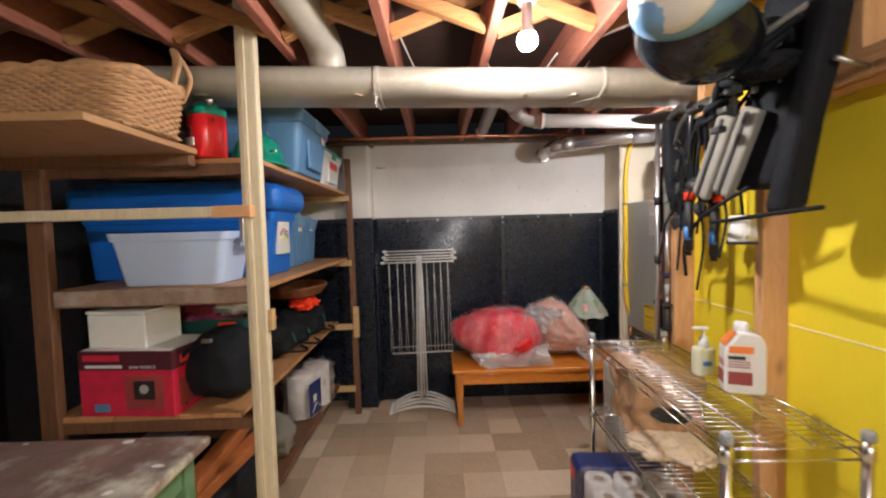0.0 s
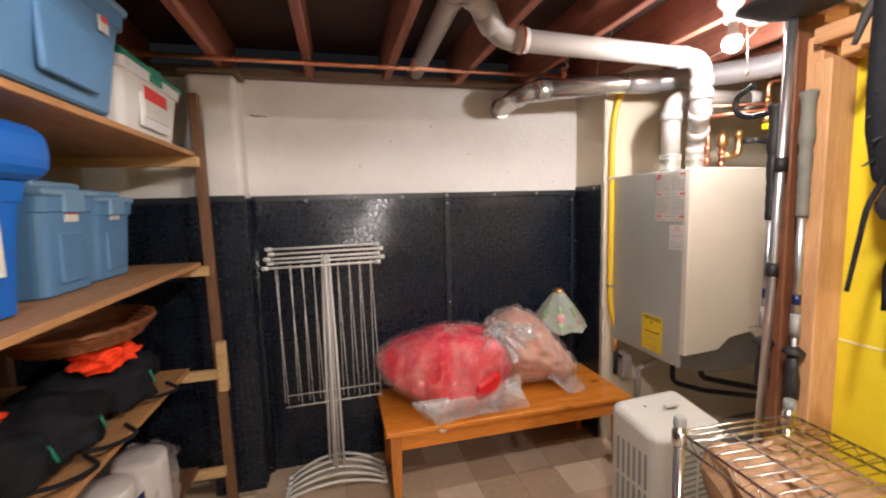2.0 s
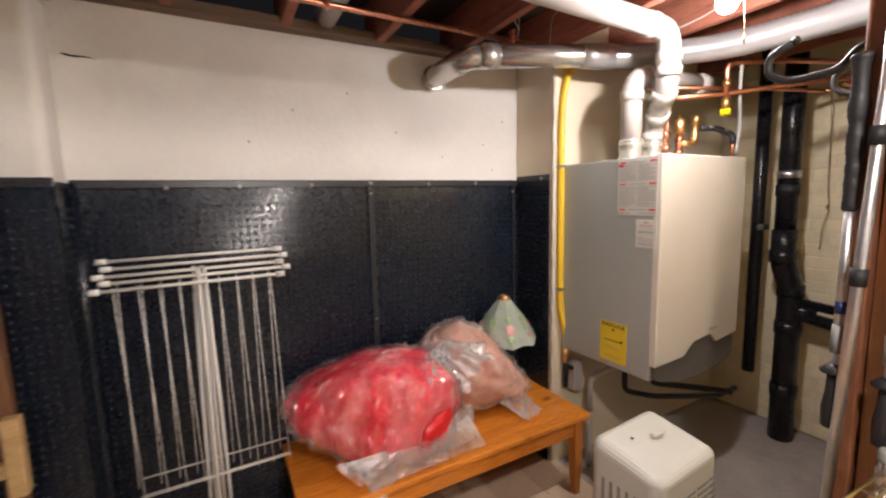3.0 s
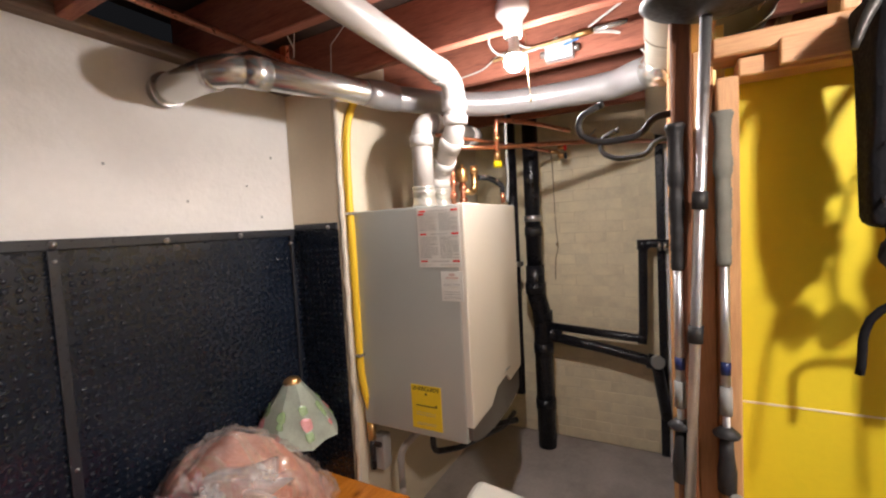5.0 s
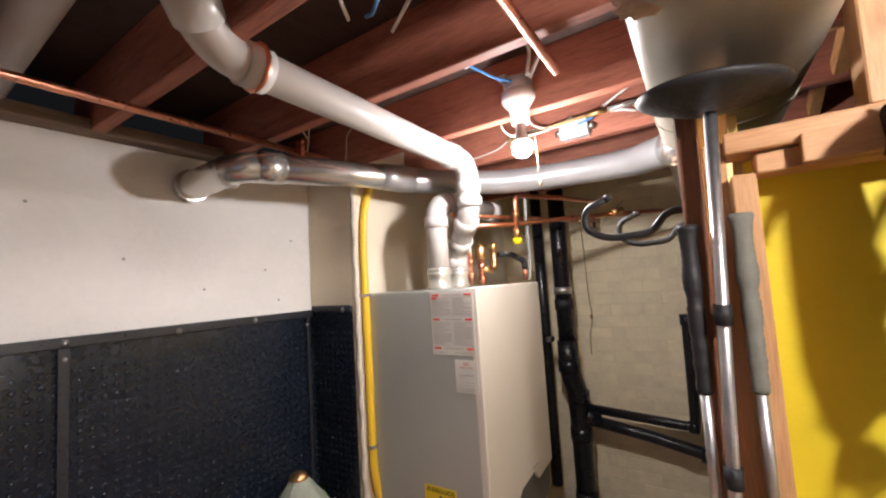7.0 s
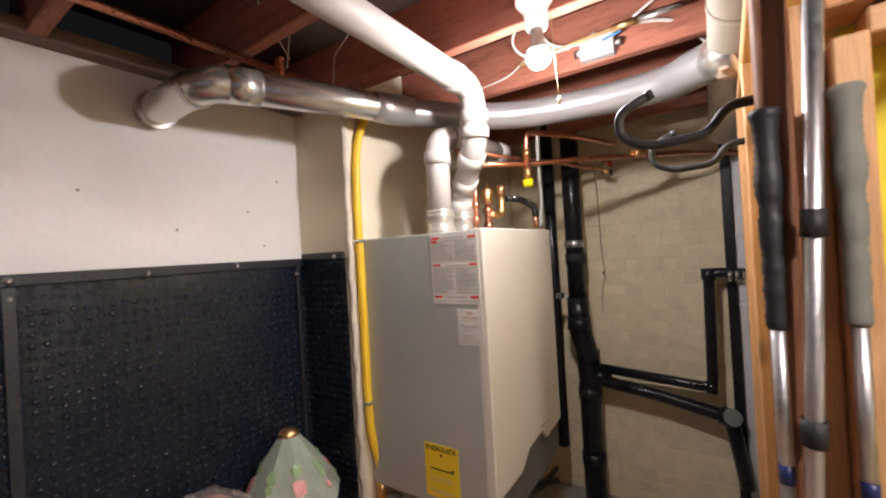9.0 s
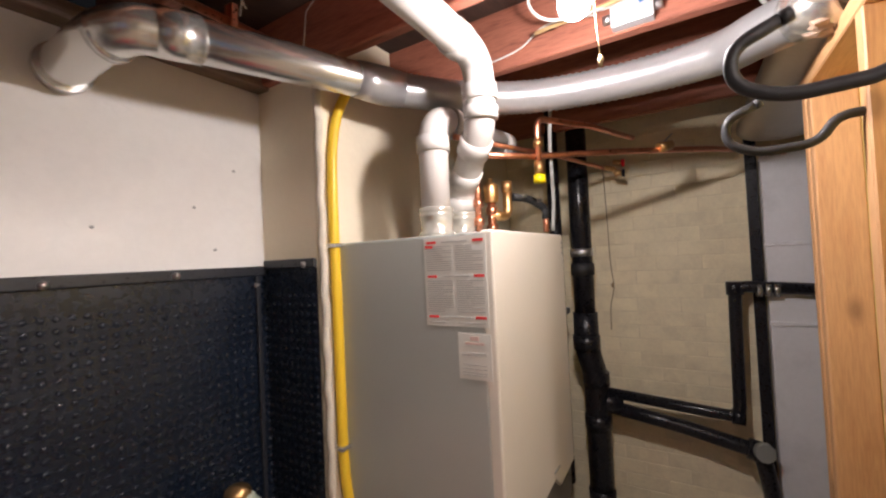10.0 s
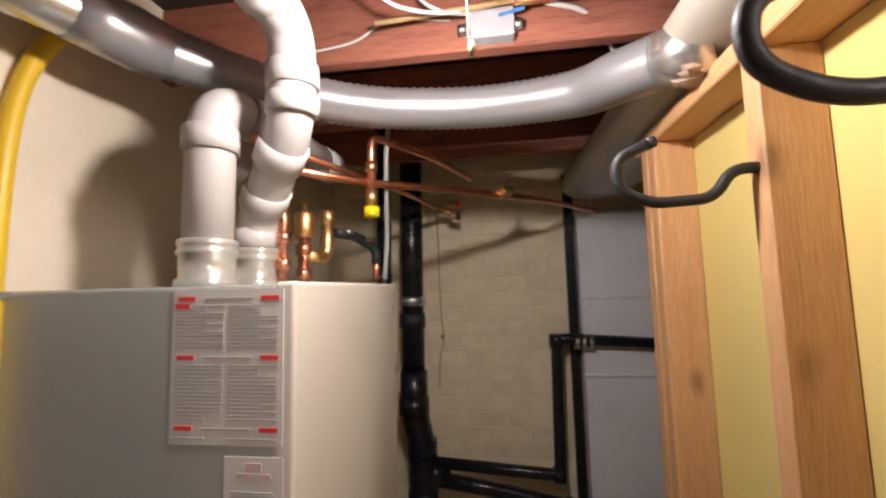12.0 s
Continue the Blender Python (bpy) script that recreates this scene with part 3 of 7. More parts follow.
# partition: studs and yellow board, round the neighbouring room
PX, PY, PLATE = 1.12, 1.98, 1.945
PEND = 2.07
bm = box((PX + 0.089, NEAR, 0), (PX + 0.104, 1.6, DECK_Z))
box((PX + 0.089, 1.6, 0), (PX + 0.104, PY - 0.105, 1.85), 0, bm)
structure(part("partition_west", bm, "yellow"), "bright yellow board behind the partition studs", "wall")
structure(part("partition_east", box((PEND - 0.02, NEAR, 0), (PEND, PY - 0.09, PLATE)), "yellow_back"), "pale yellow board end of the partition", "wall")
structure(part("partition_north", box((PX + 0.089, PY - 0.104, 0), (PEND - 0.021, PY - 0.089, PLATE)), "yellow_back"), "pale yellow board behind the partition studs", "wall")
for z in (1.11, 0.45):
    structure(part("board_joint", box((PX + 0.0865, NEAR, z), (PX + 0.0895, 1.86, z + 0.004)), "mortar"), "thin joint line between yellow boards", "trim")
for x in (1.543, 1.938, 1.99):
    structure(part("stud", box((x, PY - 0.089, 0.04), (x + 0.038, PY, PLATE), 0.003, None, 1), "stud"), "orange pine wall stud with knots", "stud")
structure(part("top_plate", box((PX, PY - 0.089, PLATE), (PEND, PY, PLATE + 0.038), 0.003, None, 1), "plate"), "orange pine top plate of the partition", "plate")
structure(part("bottom_plate", box((PX + 0.05, PY - 0.089, 0.0), (PEND, PY, 0.038), 0.003, None, 1), "plate"), "pine bottom plate of the partition", "plate")
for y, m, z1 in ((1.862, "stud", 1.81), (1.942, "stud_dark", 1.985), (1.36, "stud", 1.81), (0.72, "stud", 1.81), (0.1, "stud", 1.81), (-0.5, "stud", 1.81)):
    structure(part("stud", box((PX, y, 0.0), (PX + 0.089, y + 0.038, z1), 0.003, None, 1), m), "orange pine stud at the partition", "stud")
structure(part("corner_stud", box((PX + 0.03, 1.902, 0.0), (PX + 0.1, 1.94, 1.88), 0.003, None, 1), "stud"), "pine corner packing stud", "stud")
structure(part("side_plate", box((PX - 0.002, NEAR, 1.85), (PX + 0.087, 1.905, 1.888), 0.003, None, 1), "plate_y"), "orange pine side plate of the partition", "plate")
structure(part("side_blocking", box((PX + 0.02, NEAR, 1.81), (PX + 0.088, 1.86, 1.848), 0.003, None, 1), "plate_y"), "pine blocking under the plate", "plate")
for y in (1.67, 1.05, 0.4):
    structure(part("cripple_stud", box((PX, y, 1.888), (PX + 0.075, y + 0.04, DECK_Z), 0.003, None, 1), "stud"), "short pine stud from plate to joists", "stud")
# painted sheet-metal plenum beyond the end of the brick wall
plenum = thing("furnace_plenum", (2.91, 1.93, 0), "grey painted sheet-metal furnace plenum with folded seams", "plenum")
part("casing", box((0.005, -0.55, 0), (0.085, 0.055, 1.95), 0.006), "plenum", plenum)
for z in (1.93, 1.55, 1.2):
    part("seam", box((-0.003, -0.55, z - 0.008), (0.008, 0.06, z + 0.008), 0.003), "plenum", plenum)
structure(part("tar_strip", box((2.975, 1.99, 0), (2.998, 2.035, 2.15), 0.004), "iron"), "black tarred strip where brick meets metal", "trim")

# ---- large things, boiler corner ----
boiler = thing("boiler", (1.53, 2.67, 0.65), "wall-hung grey steel boiler with cream front door", "boiler")
W, D, H = 0.62, 0.545, 0.976
part("cabinet", box((0, 0.03, 0.015), (W, D, H - 0.004), 0.006), "boiler_side", boiler)
bm = bmesh.new()
vs = [bm.verts.new((x, 0.0, z)) for x, z in ((0.0, 0.085), (0.2, 0.095), (0.27, 0.15), (0.40, 0.165), (0.45, 0.12), (W, 0.14), (W, H), (0.0, H))]
face = bm.faces.new(vs)
ext = bmesh.ops.extrude_face_region(bm, geom=[face])
bmesh.ops.translate(bm, verts=[v for v in ext["geom"] if isinstance(v, bmesh.types.BMVert)], vec=(0, 0.035, 0))
bmesh.ops.recalc_face_normals(bm, faces=bm.faces)
bmesh.ops.bevel(bm, geom=list(bm.edges), offset=0.007, segments=3, profile=0.5, affect="EDGES")
part("front_door", bm, "boiler_front", boiler, "cream moulded front door with stepped lower edge")
bm = bmesh.new()
low = [bm.verts.new((0.012 + (W - 0.024) * k / 14, 0.012, 0.0 + 0.0 - 0.05 * math.sin(math.pi * k / 14) ** 0.6 + 0.03)) for k in range(15)]
top = [bm.verts.new((0.012 + (W - 0.024) * k / 14, 0.012, 0.17)) for k in range(15)]
for k in range(14):
    bm.faces.new((low[k], low[k + 1], top[k + 1], top[k]))
ext = bmesh.ops.extrude_face_region(bm, geom=list(bm.faces))
bmesh.ops.translate(bm, verts=[v for v in ext["geom"] if isinstance(v, bmesh.types.BMVert)], vec=(0, 0.08, 0))
bmesh.ops.recalc_face_normals(bm, faces=bm.faces)
part("lower_panel", bm, "boiler_dark", boiler, "dark curved lower panel")
part("brand_plate", box((0.38, -0.0025, 0.19), (0.44, 0.001, 0.197), 0.001), "cpvc_grey", boiler)
part("wall_bracket", box((0.05, D, 0.2), (W - 0.05, D + 0.025, 0.9), 0.003), "boiler_dark", boiler)
for k in range(3):
    part("screw", moved(lathe([(0.005, 0), (0.005, 0.002), (0.002, 0.003)], 8), pose(W - 0.02, 0.0, H - 0.03 - 0.02 * k, 90, 0, 0)), "steel", boiler)


def sheet_label(name, parent, y0, y1, z0, z1, material, label, x=-0.0015):
    """A paper label stuck on the boiler's grey side (local x = 0), from y0 to y1."""
    return part(name, box((x, y0, z0), (x + 0.0022, y1, z1)), material, parent, label)


plate = sheet_label("instruction_label", boiler, 0.018, 0.208, 0.727, 0.965, "label", "white instruction sheet with red corner flags and small grey print")
random.seed(11)
for z in (0.952, 0.86, 0.752):
    for y0 in (0.025, 0.168):
        part("red_flag", box((-0.0028, y0, z - 0.004), (-0.0008, y0 + 0.03, z + 0.003)), "ink_red", plate)
    part("print_line", box((-0.0026, 0.07, z - 0.002), (-0.0008, 0.15, z + 0.0005)), "ink", plate)
part("red_flag", box((-0.0028, 0.178, 0.936), (-0.0008, 0.203, 0.944)), "ink_red", plate)
for c0, c1 in ((0.027, 0.108), (0.118, 0.2)):
    bm = bmesh.new()
    z = 0.94
    while z > 0.735:
        if abs(z - 0.86) > 0.012 and abs(z - 0.752) > 0.012:
            box((-0.0025, c0 + random.choice((0, 0, 0, 0.03)), z - 0.001), (-0.0009, c1, z + 0.0008), 0, bm)
        z -= 0.0058
    tagged(part("print_block", bm, "ink", plate), "rows of small grey print", kind="stuff")
tag2 = sheet_label("service_label", boiler, 0.016, 0.112, 0.592, 0.711, "label", "curled white service label with faded red heading")
part("heading", box((-0.0028, 0.035, 0.682), (-0.0008, 0.09, 0.688)), "ink_faint", tag2)
part("heading", box((-0.0028, 0.05, 0.692), (-0.0008, 0.075, 0.703)), "ink_faint", tag2)
for z in (0.66, 0.655, 0.63, 0.62, 0.61, 0.604):
    part("print_line", box((-0.0026, 0.03, z - 0.001), (-0.0009, 0.1, z + 0.001)), "ink", tag2)
energy = sheet_label("energy_label", boiler, 0.142, 0.285, 0.045, 0.232, "energy", "yellow energy label with black heading and scale")


def words(name, text, size, parent, m, material="black"):
    cu = bpy.data.curves.new(name, "FONT")
    cu.body, cu.size, cu.extrude = text, size, 0.0004
    cu.align_x, cu.align_y = "CENTER", "CENTER"
    tmp = bpy.data.objects.new(name, cu)
    me = bpy.data.meshes.new_from_object(tmp)
    bpy.data.objects.remove(tmp)
    me.materials.append(M[material])
    ob = new(name, me)
    ob.parent = parent
    ob.matrix_basis = m
    return ob


words("heading_text", "ENERGUIDE", 0.024, energy, pose(-0.0025, 0.2135, 0.217, 90, 0, -90))
part("scale_bar", box((-0.0025, 0.165, 0.143), (-0.0008, 0.262, 0.147)), "black", energy)
part("arrow", box((-0.0025, 0.208, 0.192), (-0.0008, 0.218, 0.2)), "black", energy)
part("arrow", box((-0.0025, 0.163, 0.148), (-0.0008, 0.171, 0.155)), "black", energy)
for z in (0.115, 0.105, 0.07, 0.063):
    part("print_line", box((-0.0024, 0.17, z), (-0.0009, 0.262, z + 0.0015)), "ink", energy)

# vent pipes of white plastic
R = 0.044


def vent_run(name, points, label, collars, r=R, corner=0.085):
    t = thing(name, (0, 0, 0), label, "vent pipe")
    part("pipe", tube(bend(points, corner, 8), r, 20), "pvc", t)
    for a, b, k in collars:
        part("coupling", tube([a, Vector(a).lerp(Vector(b), 0.5), b], [r + k, r + k, r + k], 20), "pvc_fit", t, "thicker white plastic coupling")
    return t


vent_run("exhaust_vent_pipe", [(0.43, 3.53, 2.235), (0.43, 2.585, 2.275), (0.53, 2.66, 2.235), (0.64, 2.75, 2.157), (1.64, 2.738, 2.125), (1.645, 2.738, 1.935), (1.785, 2.895, 1.775), (1.79, 2.90, 1.69)],
         "long white plastic exhaust pipe running from boiler under the joists",
         [((1.50, 2.74, 2.129), (1.545, 2.74, 2.128), 0.005), ((1.642, 2.738, 2.045), (1.644, 2.738, 2.0), 0.006), ((1.645, 2.738, 1.985), (1.648, 2.741, 1.95), 0.006), ((1.672, 2.768, 1.905), (1.700, 2.80, 1.873), 0.006), ((1.735, 2.839, 1.833), (1.762, 2.87, 1.802), 0.006), ((1.789, 2.90, 1.752), (1.79, 2.90, 1.71), 0.005),
          ((0.70, 2.75, 2.155), (0.76, 2.75, 2.153), 0.006), ((0.60, 2.718, 2.185), (0.55, 2.677, 2.221), 0.006), ((0.50, 2.637, 2.247), (0.475, 2.62, 2.257), 0.006), ((0.43, 2.70, 2.27), (0.43, 2.66, 2.272), 0.006)], R, 0.07)
vent_run("intake_vent_pipe", [(1.62, 2.89, 1.69), (1.62, 2.89, 1.985), (2.12, 2.87, 1.995)],
         "white plastic intake pipe with elbow and open end above boiler",
         [((1.62, 2.89, 1.875), (1.62, 2.89, 1.92), 0.006), ((1.70, 2.887, 1.987), (1.735, 2.885, 1.988), 0.006), ((2.06, 2.873, 1.994), (2.13, 2.869, 1.995), 0.006)], R, 0.09)
for x, y in ((1.62, 2.89), (1.79, 2.90)):
    a = thing("vent_adapter", (x, y, 1.623), "ribbed silvery vent adapter collar on top of the boiler", "vent adapter", "vent adapters")
    part("collar", lathe([(0.054, 0), (0.054, 0.012), (0.048, 0.016), (0.048, 0.055), (0.052, 0.058), (0.052, 0.066), (0.048, 0.069), (0.052, 0.074), (0.052, 0.084), (0.0465, 0.086)], 24), "clear_ring", a)
t = thing("pipe_strap", (0.735, 2.75, 2.14), "rusty perforated strap round the white pipe", "strap")
part("loop", tube([(0, 0.052 * math.cos(k * math.pi / 8), 0.015 + 0.052 * math.sin(k * math.pi / 8)) for k in range(17)], 0.006, 6), "copper", t)
part("hanger_strip", box((-0.008, 0.03, 0.05), (0.008, 0.033, 0.2), 0.001), "copper", t)

# big painted trunk duct, flat oval in section
DY, DZ = 1.845, 2.076
DA, DB = 0.148, 0.066


def oval(x, a, grow=0.0):
    """A point on the duct's skin at x; a turns from the side facing the boiler over the top."""
    c, s_ = math.cos(a), math.sin(a)
    k = (abs(c) ** 2.4 + abs(s_) ** 2.4) ** (-1 / 2.4)
    return Vector((x, 0.03 * x + (DA + grow) * k * c, -0.012 * x + (DB + grow) * k * s_))


def oval_skin(stations, grow=0.0, seg=56, dent=0.0):
    bm = bmesh.new()
    rings = []
    for x in stations:
        ring = []
        for k in range(seg):
            p = oval(x, 2 * math.pi * k / seg, grow)
            p.z += dent * noise.noise(Vector((x * 4, p.y * 9, 2.0)))
            ring.append(bm.verts.new(p))
        rings.append(ring)
    for a, b in zip(rings, rings[1:]):
        for k in range(seg):
            bm.faces.new((a[k], a[(k + 1) % seg], b[(k + 1) % seg], b[k])).smooth = True
    bm.faces.new(rings[0])
    bm.faces.new(rings[-1][::-1])
    bmesh.ops.recalc_face_normals(bm, faces=bm.faces)
    return bm


trunk = thing("trunk_duct", (0, DY, DZ), "cream painted flat-oval sheet-metal trunk duct with taped seams", "duct")
part("barrel", oval_skin([LEFT + 0.02 + 0.08 * k for k in range(62)], 0.0, 56, 0.003), "duct", trunk)
for x, w in ((-0.19, 0.012), (0.75, 0.008), (-1.2, 0.008), (1.45, 0.01)):
    part("seam_band", oval_skin([x - w, x - w / 2, x + w / 2, x + w], 0.003), "duct", trunk)
part("lap_seam", tube([oval(0.55 + 0.017 * k, -1.1 - 0.09 * k, 0.001) for k in range(14)], 0.0025, 5), "duct", trunk, "diagonal folded seam")
for k in range(7):
    x = (0.76, 0.80, 0.83, 0.775, 0.79, 0.42, 0.5)[k]
    part("peeled_patch", moved(blob((0.03, 0.02, 0.003), k + 11, 0.7, 2.6, 3), Matrix.Translation(oval(x, -0.5 - 0.14 * (k % 5), 0.001)) @ pose(0, 0, 0, 25 if k < 5 else -20, 0, 40 * k)), "tape" if k % 3 else "plate", trunk, "curled peeled paint with bare board showing")
for k in range(6):
    x = (-0.9, -0.26, -0.2, 0.42, 0.62, 1.3)[k]
    part("torn_tape", moved(blob((0.03, 0.006, 0.004), k, 0.5, 3.0, 2), Matrix.Translation(oval(x, -2.2)) @ pose(0, 0, 0, 30, 0, k * 37)), "tape" if k % 2 else "duct", trunk)
hang = thing("duct_hanger", (-0.2, DY, DZ), "bent wire and strap hanger round the painted duct", "hanger")
part("strap", tube([oval(0.0, math.pi * (0.35 + 1.35 * k / 30), 0.004) for k in range(31)], 0.004, 6), "galv", hang)
part("strap_end", beam((0.0, -0.125, -0.055), (0.012, -0.135, -0.115), 0.012, 0.004), "galv", hang)
part("strap_end", beam((0.012, -0.128, -0.07), (0.0, -0.14, -0.105), 0.01, 0.004), "wire_white", hang)
t = thing("branch_duct", (-0.43, 0, 0), "cream painted branch duct rising between the joists", "duct")
part("barrel", tube(flow([(0.03, DY - 0.02, DZ + 0.06), (0.02, DY - 0.1, DZ + 0.16), (0.0, DY - 0.3, 2.27), (-0.03, 0.9, 2.285), (-0.05, -1.2, 2.285)], 6), 0.075, 24), "duct", t)

# foil flex duct and its galvanised tail
flexpath = flow([(1.715, 2.01, 2.035), (1.80, 2.085, 2.045), (1.90, 2.17, 2.06), (1.975, 2.4, 2.082), (1.93, 2.68, 2.088), (1.81, 2.90, 2.105), (1.63, 3.045, 2.112)], 26)
flex = thing("flex_duct", (0, 0, 0), "ribbed silver foil flexible duct with shiny coils", "duct")
part("hose", tube(flexpath, [0.052 + (0.003 if k % 2 else -0.0015) for k in range(len(flexpath))], 28), "flex", flex)
part("foil_joint", tube([(1.665, 1.955, 2.03), (1.70, 1.995, 2.033), (1.74, 2.03, 2.038)], [0.056, 0.062, 0.055], 24), "galv", flex, "crumpled foil tape joint")
for k in range(9):
    a = k * 0.7
    part("torn_sealant", blob((0.022, 0.03, 0.014), k, 0.8, 3.0, 2, at=(1.685 + 0.03 * math.sin(k), 1.985 + 0.014 * math.cos(k * 2), 2.03 + 0.05 * math.sin(a))), "tape", flex)
galv = thing("galvanised_duct", (0, 0, 0), "shiny galvanised steel duct with elbow into the wall", "duct")
part("straight", tube([(1.66, 3.03, 2.112), (1.5, 3.08, 2.11), (1.02, 3.20, 2.08)], [0.052, 0.051, 0.05], 24), "galv", galv)
part("elbow", tube(flow([(1.03, 3.198, 2.08), (0.98, 3.22, 2.073), (0.95, 3.29, 2.063), (0.945, 3.38, 2.058), (0.945, 3.54, 2.055)], 4), 0.051, 18), "galv", galv)
for p, q, r in (((1.10, 3.18, 2.085), (1.015, 3.203, 2.08), 0.0545), ((0.945, 3.48, 2.056), (0.945, 3.50, 2.056), 0.059), ((0.962, 3.262, 2.067), (0.955, 3.282, 2.064), 0.0545), ((1.6, 3.05, 2.112), (1.52, 3.075, 2.11), 0.0545)):
    part("crimp_band", tube([p, q], r, 24), "galv", galv)
part("foil_wrap", tube([(1.66, 3.03, 2.112), (1.6, 3.05, 2.112), (1.55, 3.065, 2.111), (1.5, 3.08, 2.11)], [0.056, 0.06, 0.057, 0.054], 18), "flex", galv, "crumpled foil tape wrap")
for x in (1.33, 1.15):
    part("duct_wire", tube([(x, 3.1, 2.14), (x + 0.03, 3.12, 2.26), (x + 0.06, 3.05, 2.35)], 0.0018, 5), "wire_white", galv)

# yellow gas tube at the wall corner
gas = thing("gas_tube", (0, 0, 0), "yellow coated flexible gas tube clipped to wall corner", "gas pipe")
part("tube", tube(flow([(1.60, 3.16, 2.16), (1.565, 3.2, 2.09), (1.535, 3.215, 1.98), (1.518, 3.213, 1.8), (1.515, 3.21, 1.4), (1.515, 3.21, 1.0), (1.52, 3.205, 0.85), (1.545, 3.2, 0.74), (1.55, 3.2, 0.62)], 8), 0.0165, 14), "gas", gas)
for z in (1.615, 0.985):
    part("clip", box((1.493, 3.19, z - 0.007), (1.565, 3.235, z + 0.007), 0.003), "galv", gas)
part("valve_nut", tube([(1.55, 3.2, 0.66), (1.552, 3.2, 0.58)], 0.021, 6), "brass", gas)
part("iron_pipe", tube([(1.552, 3.2, 0.6), (1.552, 3.2, 0.44)], 0.014, 10), "iron", gas)
part("valve_handle", box((1.545, 3.15, 0.55), (1.56, 3.19, 0.57), 0.003), "iron", gas)

# ---- black stack and drain pipes ----
stack = thing("soil_stack", (2.755, 2.747, 0), "black plastic soil stack with steel band coupling", "drain pipe")
part("upper_pipe", tube([(0, 0, 1.22), (0, 0, DECK_Z)], 0.05, 20), "iron", stack)
part("band", tube([(0, 0, 1.535), (0, 0, 1.575)], 0.056, 20), "alu", stack, "shiny steel band clamp")
part("band_lower", tube([(0, 0, 1.44), (0, 0, 1.50)], 0.056, 20), "rubber", stack)
part("offset_bend", tube(bend([(0, 0, 1.25), (0, 0, 1.06), (0.07, -0.02, 0.92), (0.07, -0.02, 0.0)], 0.08, 6), 0.06, 20), "iron", stack)
for z in (1.1, 0.9, 0.68, 0.3):
    part("hub", tube([(0.0 if z > 1 else 0.07, 0 if z > 1 else -0.02, z - 0.035), (0.0 if z > 1 else 0.07, 0 if z > 1 else -0.02, z + 0.035)], 0.066, 20), "iron", stack)
part("side_hub", tube([(0.07, -0.02, 0.78), (0.11, -0.13, 0.77)], 0.05, 16), "iron", stack)
vent2 = thing("vent_stack", (2.70, 2.86, 0), "slim black vent pipe beside the soil stack", "drain pipe")
part("pipe", tube([(0, 0, 0.4), (0, 0, DECK_Z)], 0.032, 16), "iron", vent2)
part("clamp", box((-0.05, -0.05, 1.25), (0.02, -0.02, 1.28), 0.004), "steel", vent2)
drain = thing("branch_drain", (0, 0, 0), "black branch drain pipes running along brick wall", "drain pipe")
part("upper_branch", tube(bend([(2.84, 2.68, 0.83), (2.88, 2.12, 0.775), (2.88, 2.11, 1.37), (2.88, 1.6, 1.34)], 0.05, 5), 0.026, 14), "iron", drain)
part("lower_branch", tube(bend([(2.84, 2.68, 0.76), (2.87, 2.35, 0.7), (2.86, 2.05, 0.64), (2.86, 2.0, 0.3)], 0.06, 5), 0.033, 14), "iron", drain)
for p, q, r in (((2.88, 2.15, 0.779), (2.88, 2.1, 0.775), 0.034), ((2.88, 2.11, 1.33), (2.88, 2.11, 1.39), 0.034), ((2.86, 2.1, 0.65), (2.86, 2.03, 0.635), 0.045)):
    part("elbow_hub", tube([p, q], r, 14), "iron", drain)
for y in (2.03, 2.0, 1.97):
    part("steel_nut", tube([(2.88, y, 1.353), (2.88, y - 0.02, 1.352)], 0.033, 8), "galv", drain)
part("grey_cleanout", tube([(2.83, 2.05, 0.66), (2.80, 2.04, 0.66)], 0.04, 10), "cpvc_grey", drain)

# ---- lamps ----
def bulb_fixture(name, at, tip, label, glow_mat, keyless=True):
    """A porcelain lampholder on its box, with a lit bulb hanging from it; at is the fixture's top."""
    t = thing(name, at, label, "ceiling lamp")
    part("octagon_box", lathe([(0.046, -0.012), (0.05, 0.0), (0.05, 0.03)], 8), "box_steel", t)
    part("lampholder", lathe([(0.027, -0.118), (0.031, -0.11), (0.033, -0.07), (0.045, -0.055), (0.055, -0.042), (0.056, -0.012)], 24), "ceramic", t)
    part("bulb", lathe([(0.032 * math.sin(math.pi * k / 12 + 0.02), tip + 0.032 - 0.032 * math.cos(math.pi * k / 12 + 0.02)) for k in range(9)], 24), glow_mat, t, "glowing warm white globe of the bulb", True)
    part("bulb_neck", lathe([(0.0285, tip + 0.0478), (0.024, tip + 0.06), (0.018, tip + 0.075), (0.017, -0.116)], 20), "ceramic", t, "white base of the bulb", True)
    return t


lamp = bulb_fixture("boiler_lamp", (1.455, 2.422, 2.262), -0.225, "bare lit bulb in white porcelain lampholder under joists", "bulb")
part("pull_string", tube([(0.03, -0.03, -0.09), (0.035, -0.035, -0.25), (0.03, -0.04, -0.30)], 0.0012, 5), "string", lamp)
part("string_knob", lathe([(0.003, -0.325), (0.006, -0.31), (0.002, -0.3)], 8, (0.03, -0.04, 0)), "string", lamp)
part("mount_bar", box((-0.05, 0.02, 0.03), (0.064, 0.05, 0.042), 0.002), "box_steel", lamp)
lamp2 = bulb_fixture("storage_lamp", (0.35, 1.38, 2.30), -0.265, "bare lit bulb in lampholder between the joists", "bulb_far")
part("mount_bar", box((-0.2, -0.02, 0.0), (0.28, 0.02, 0.012), 0.002), "box_steel", lamp2)

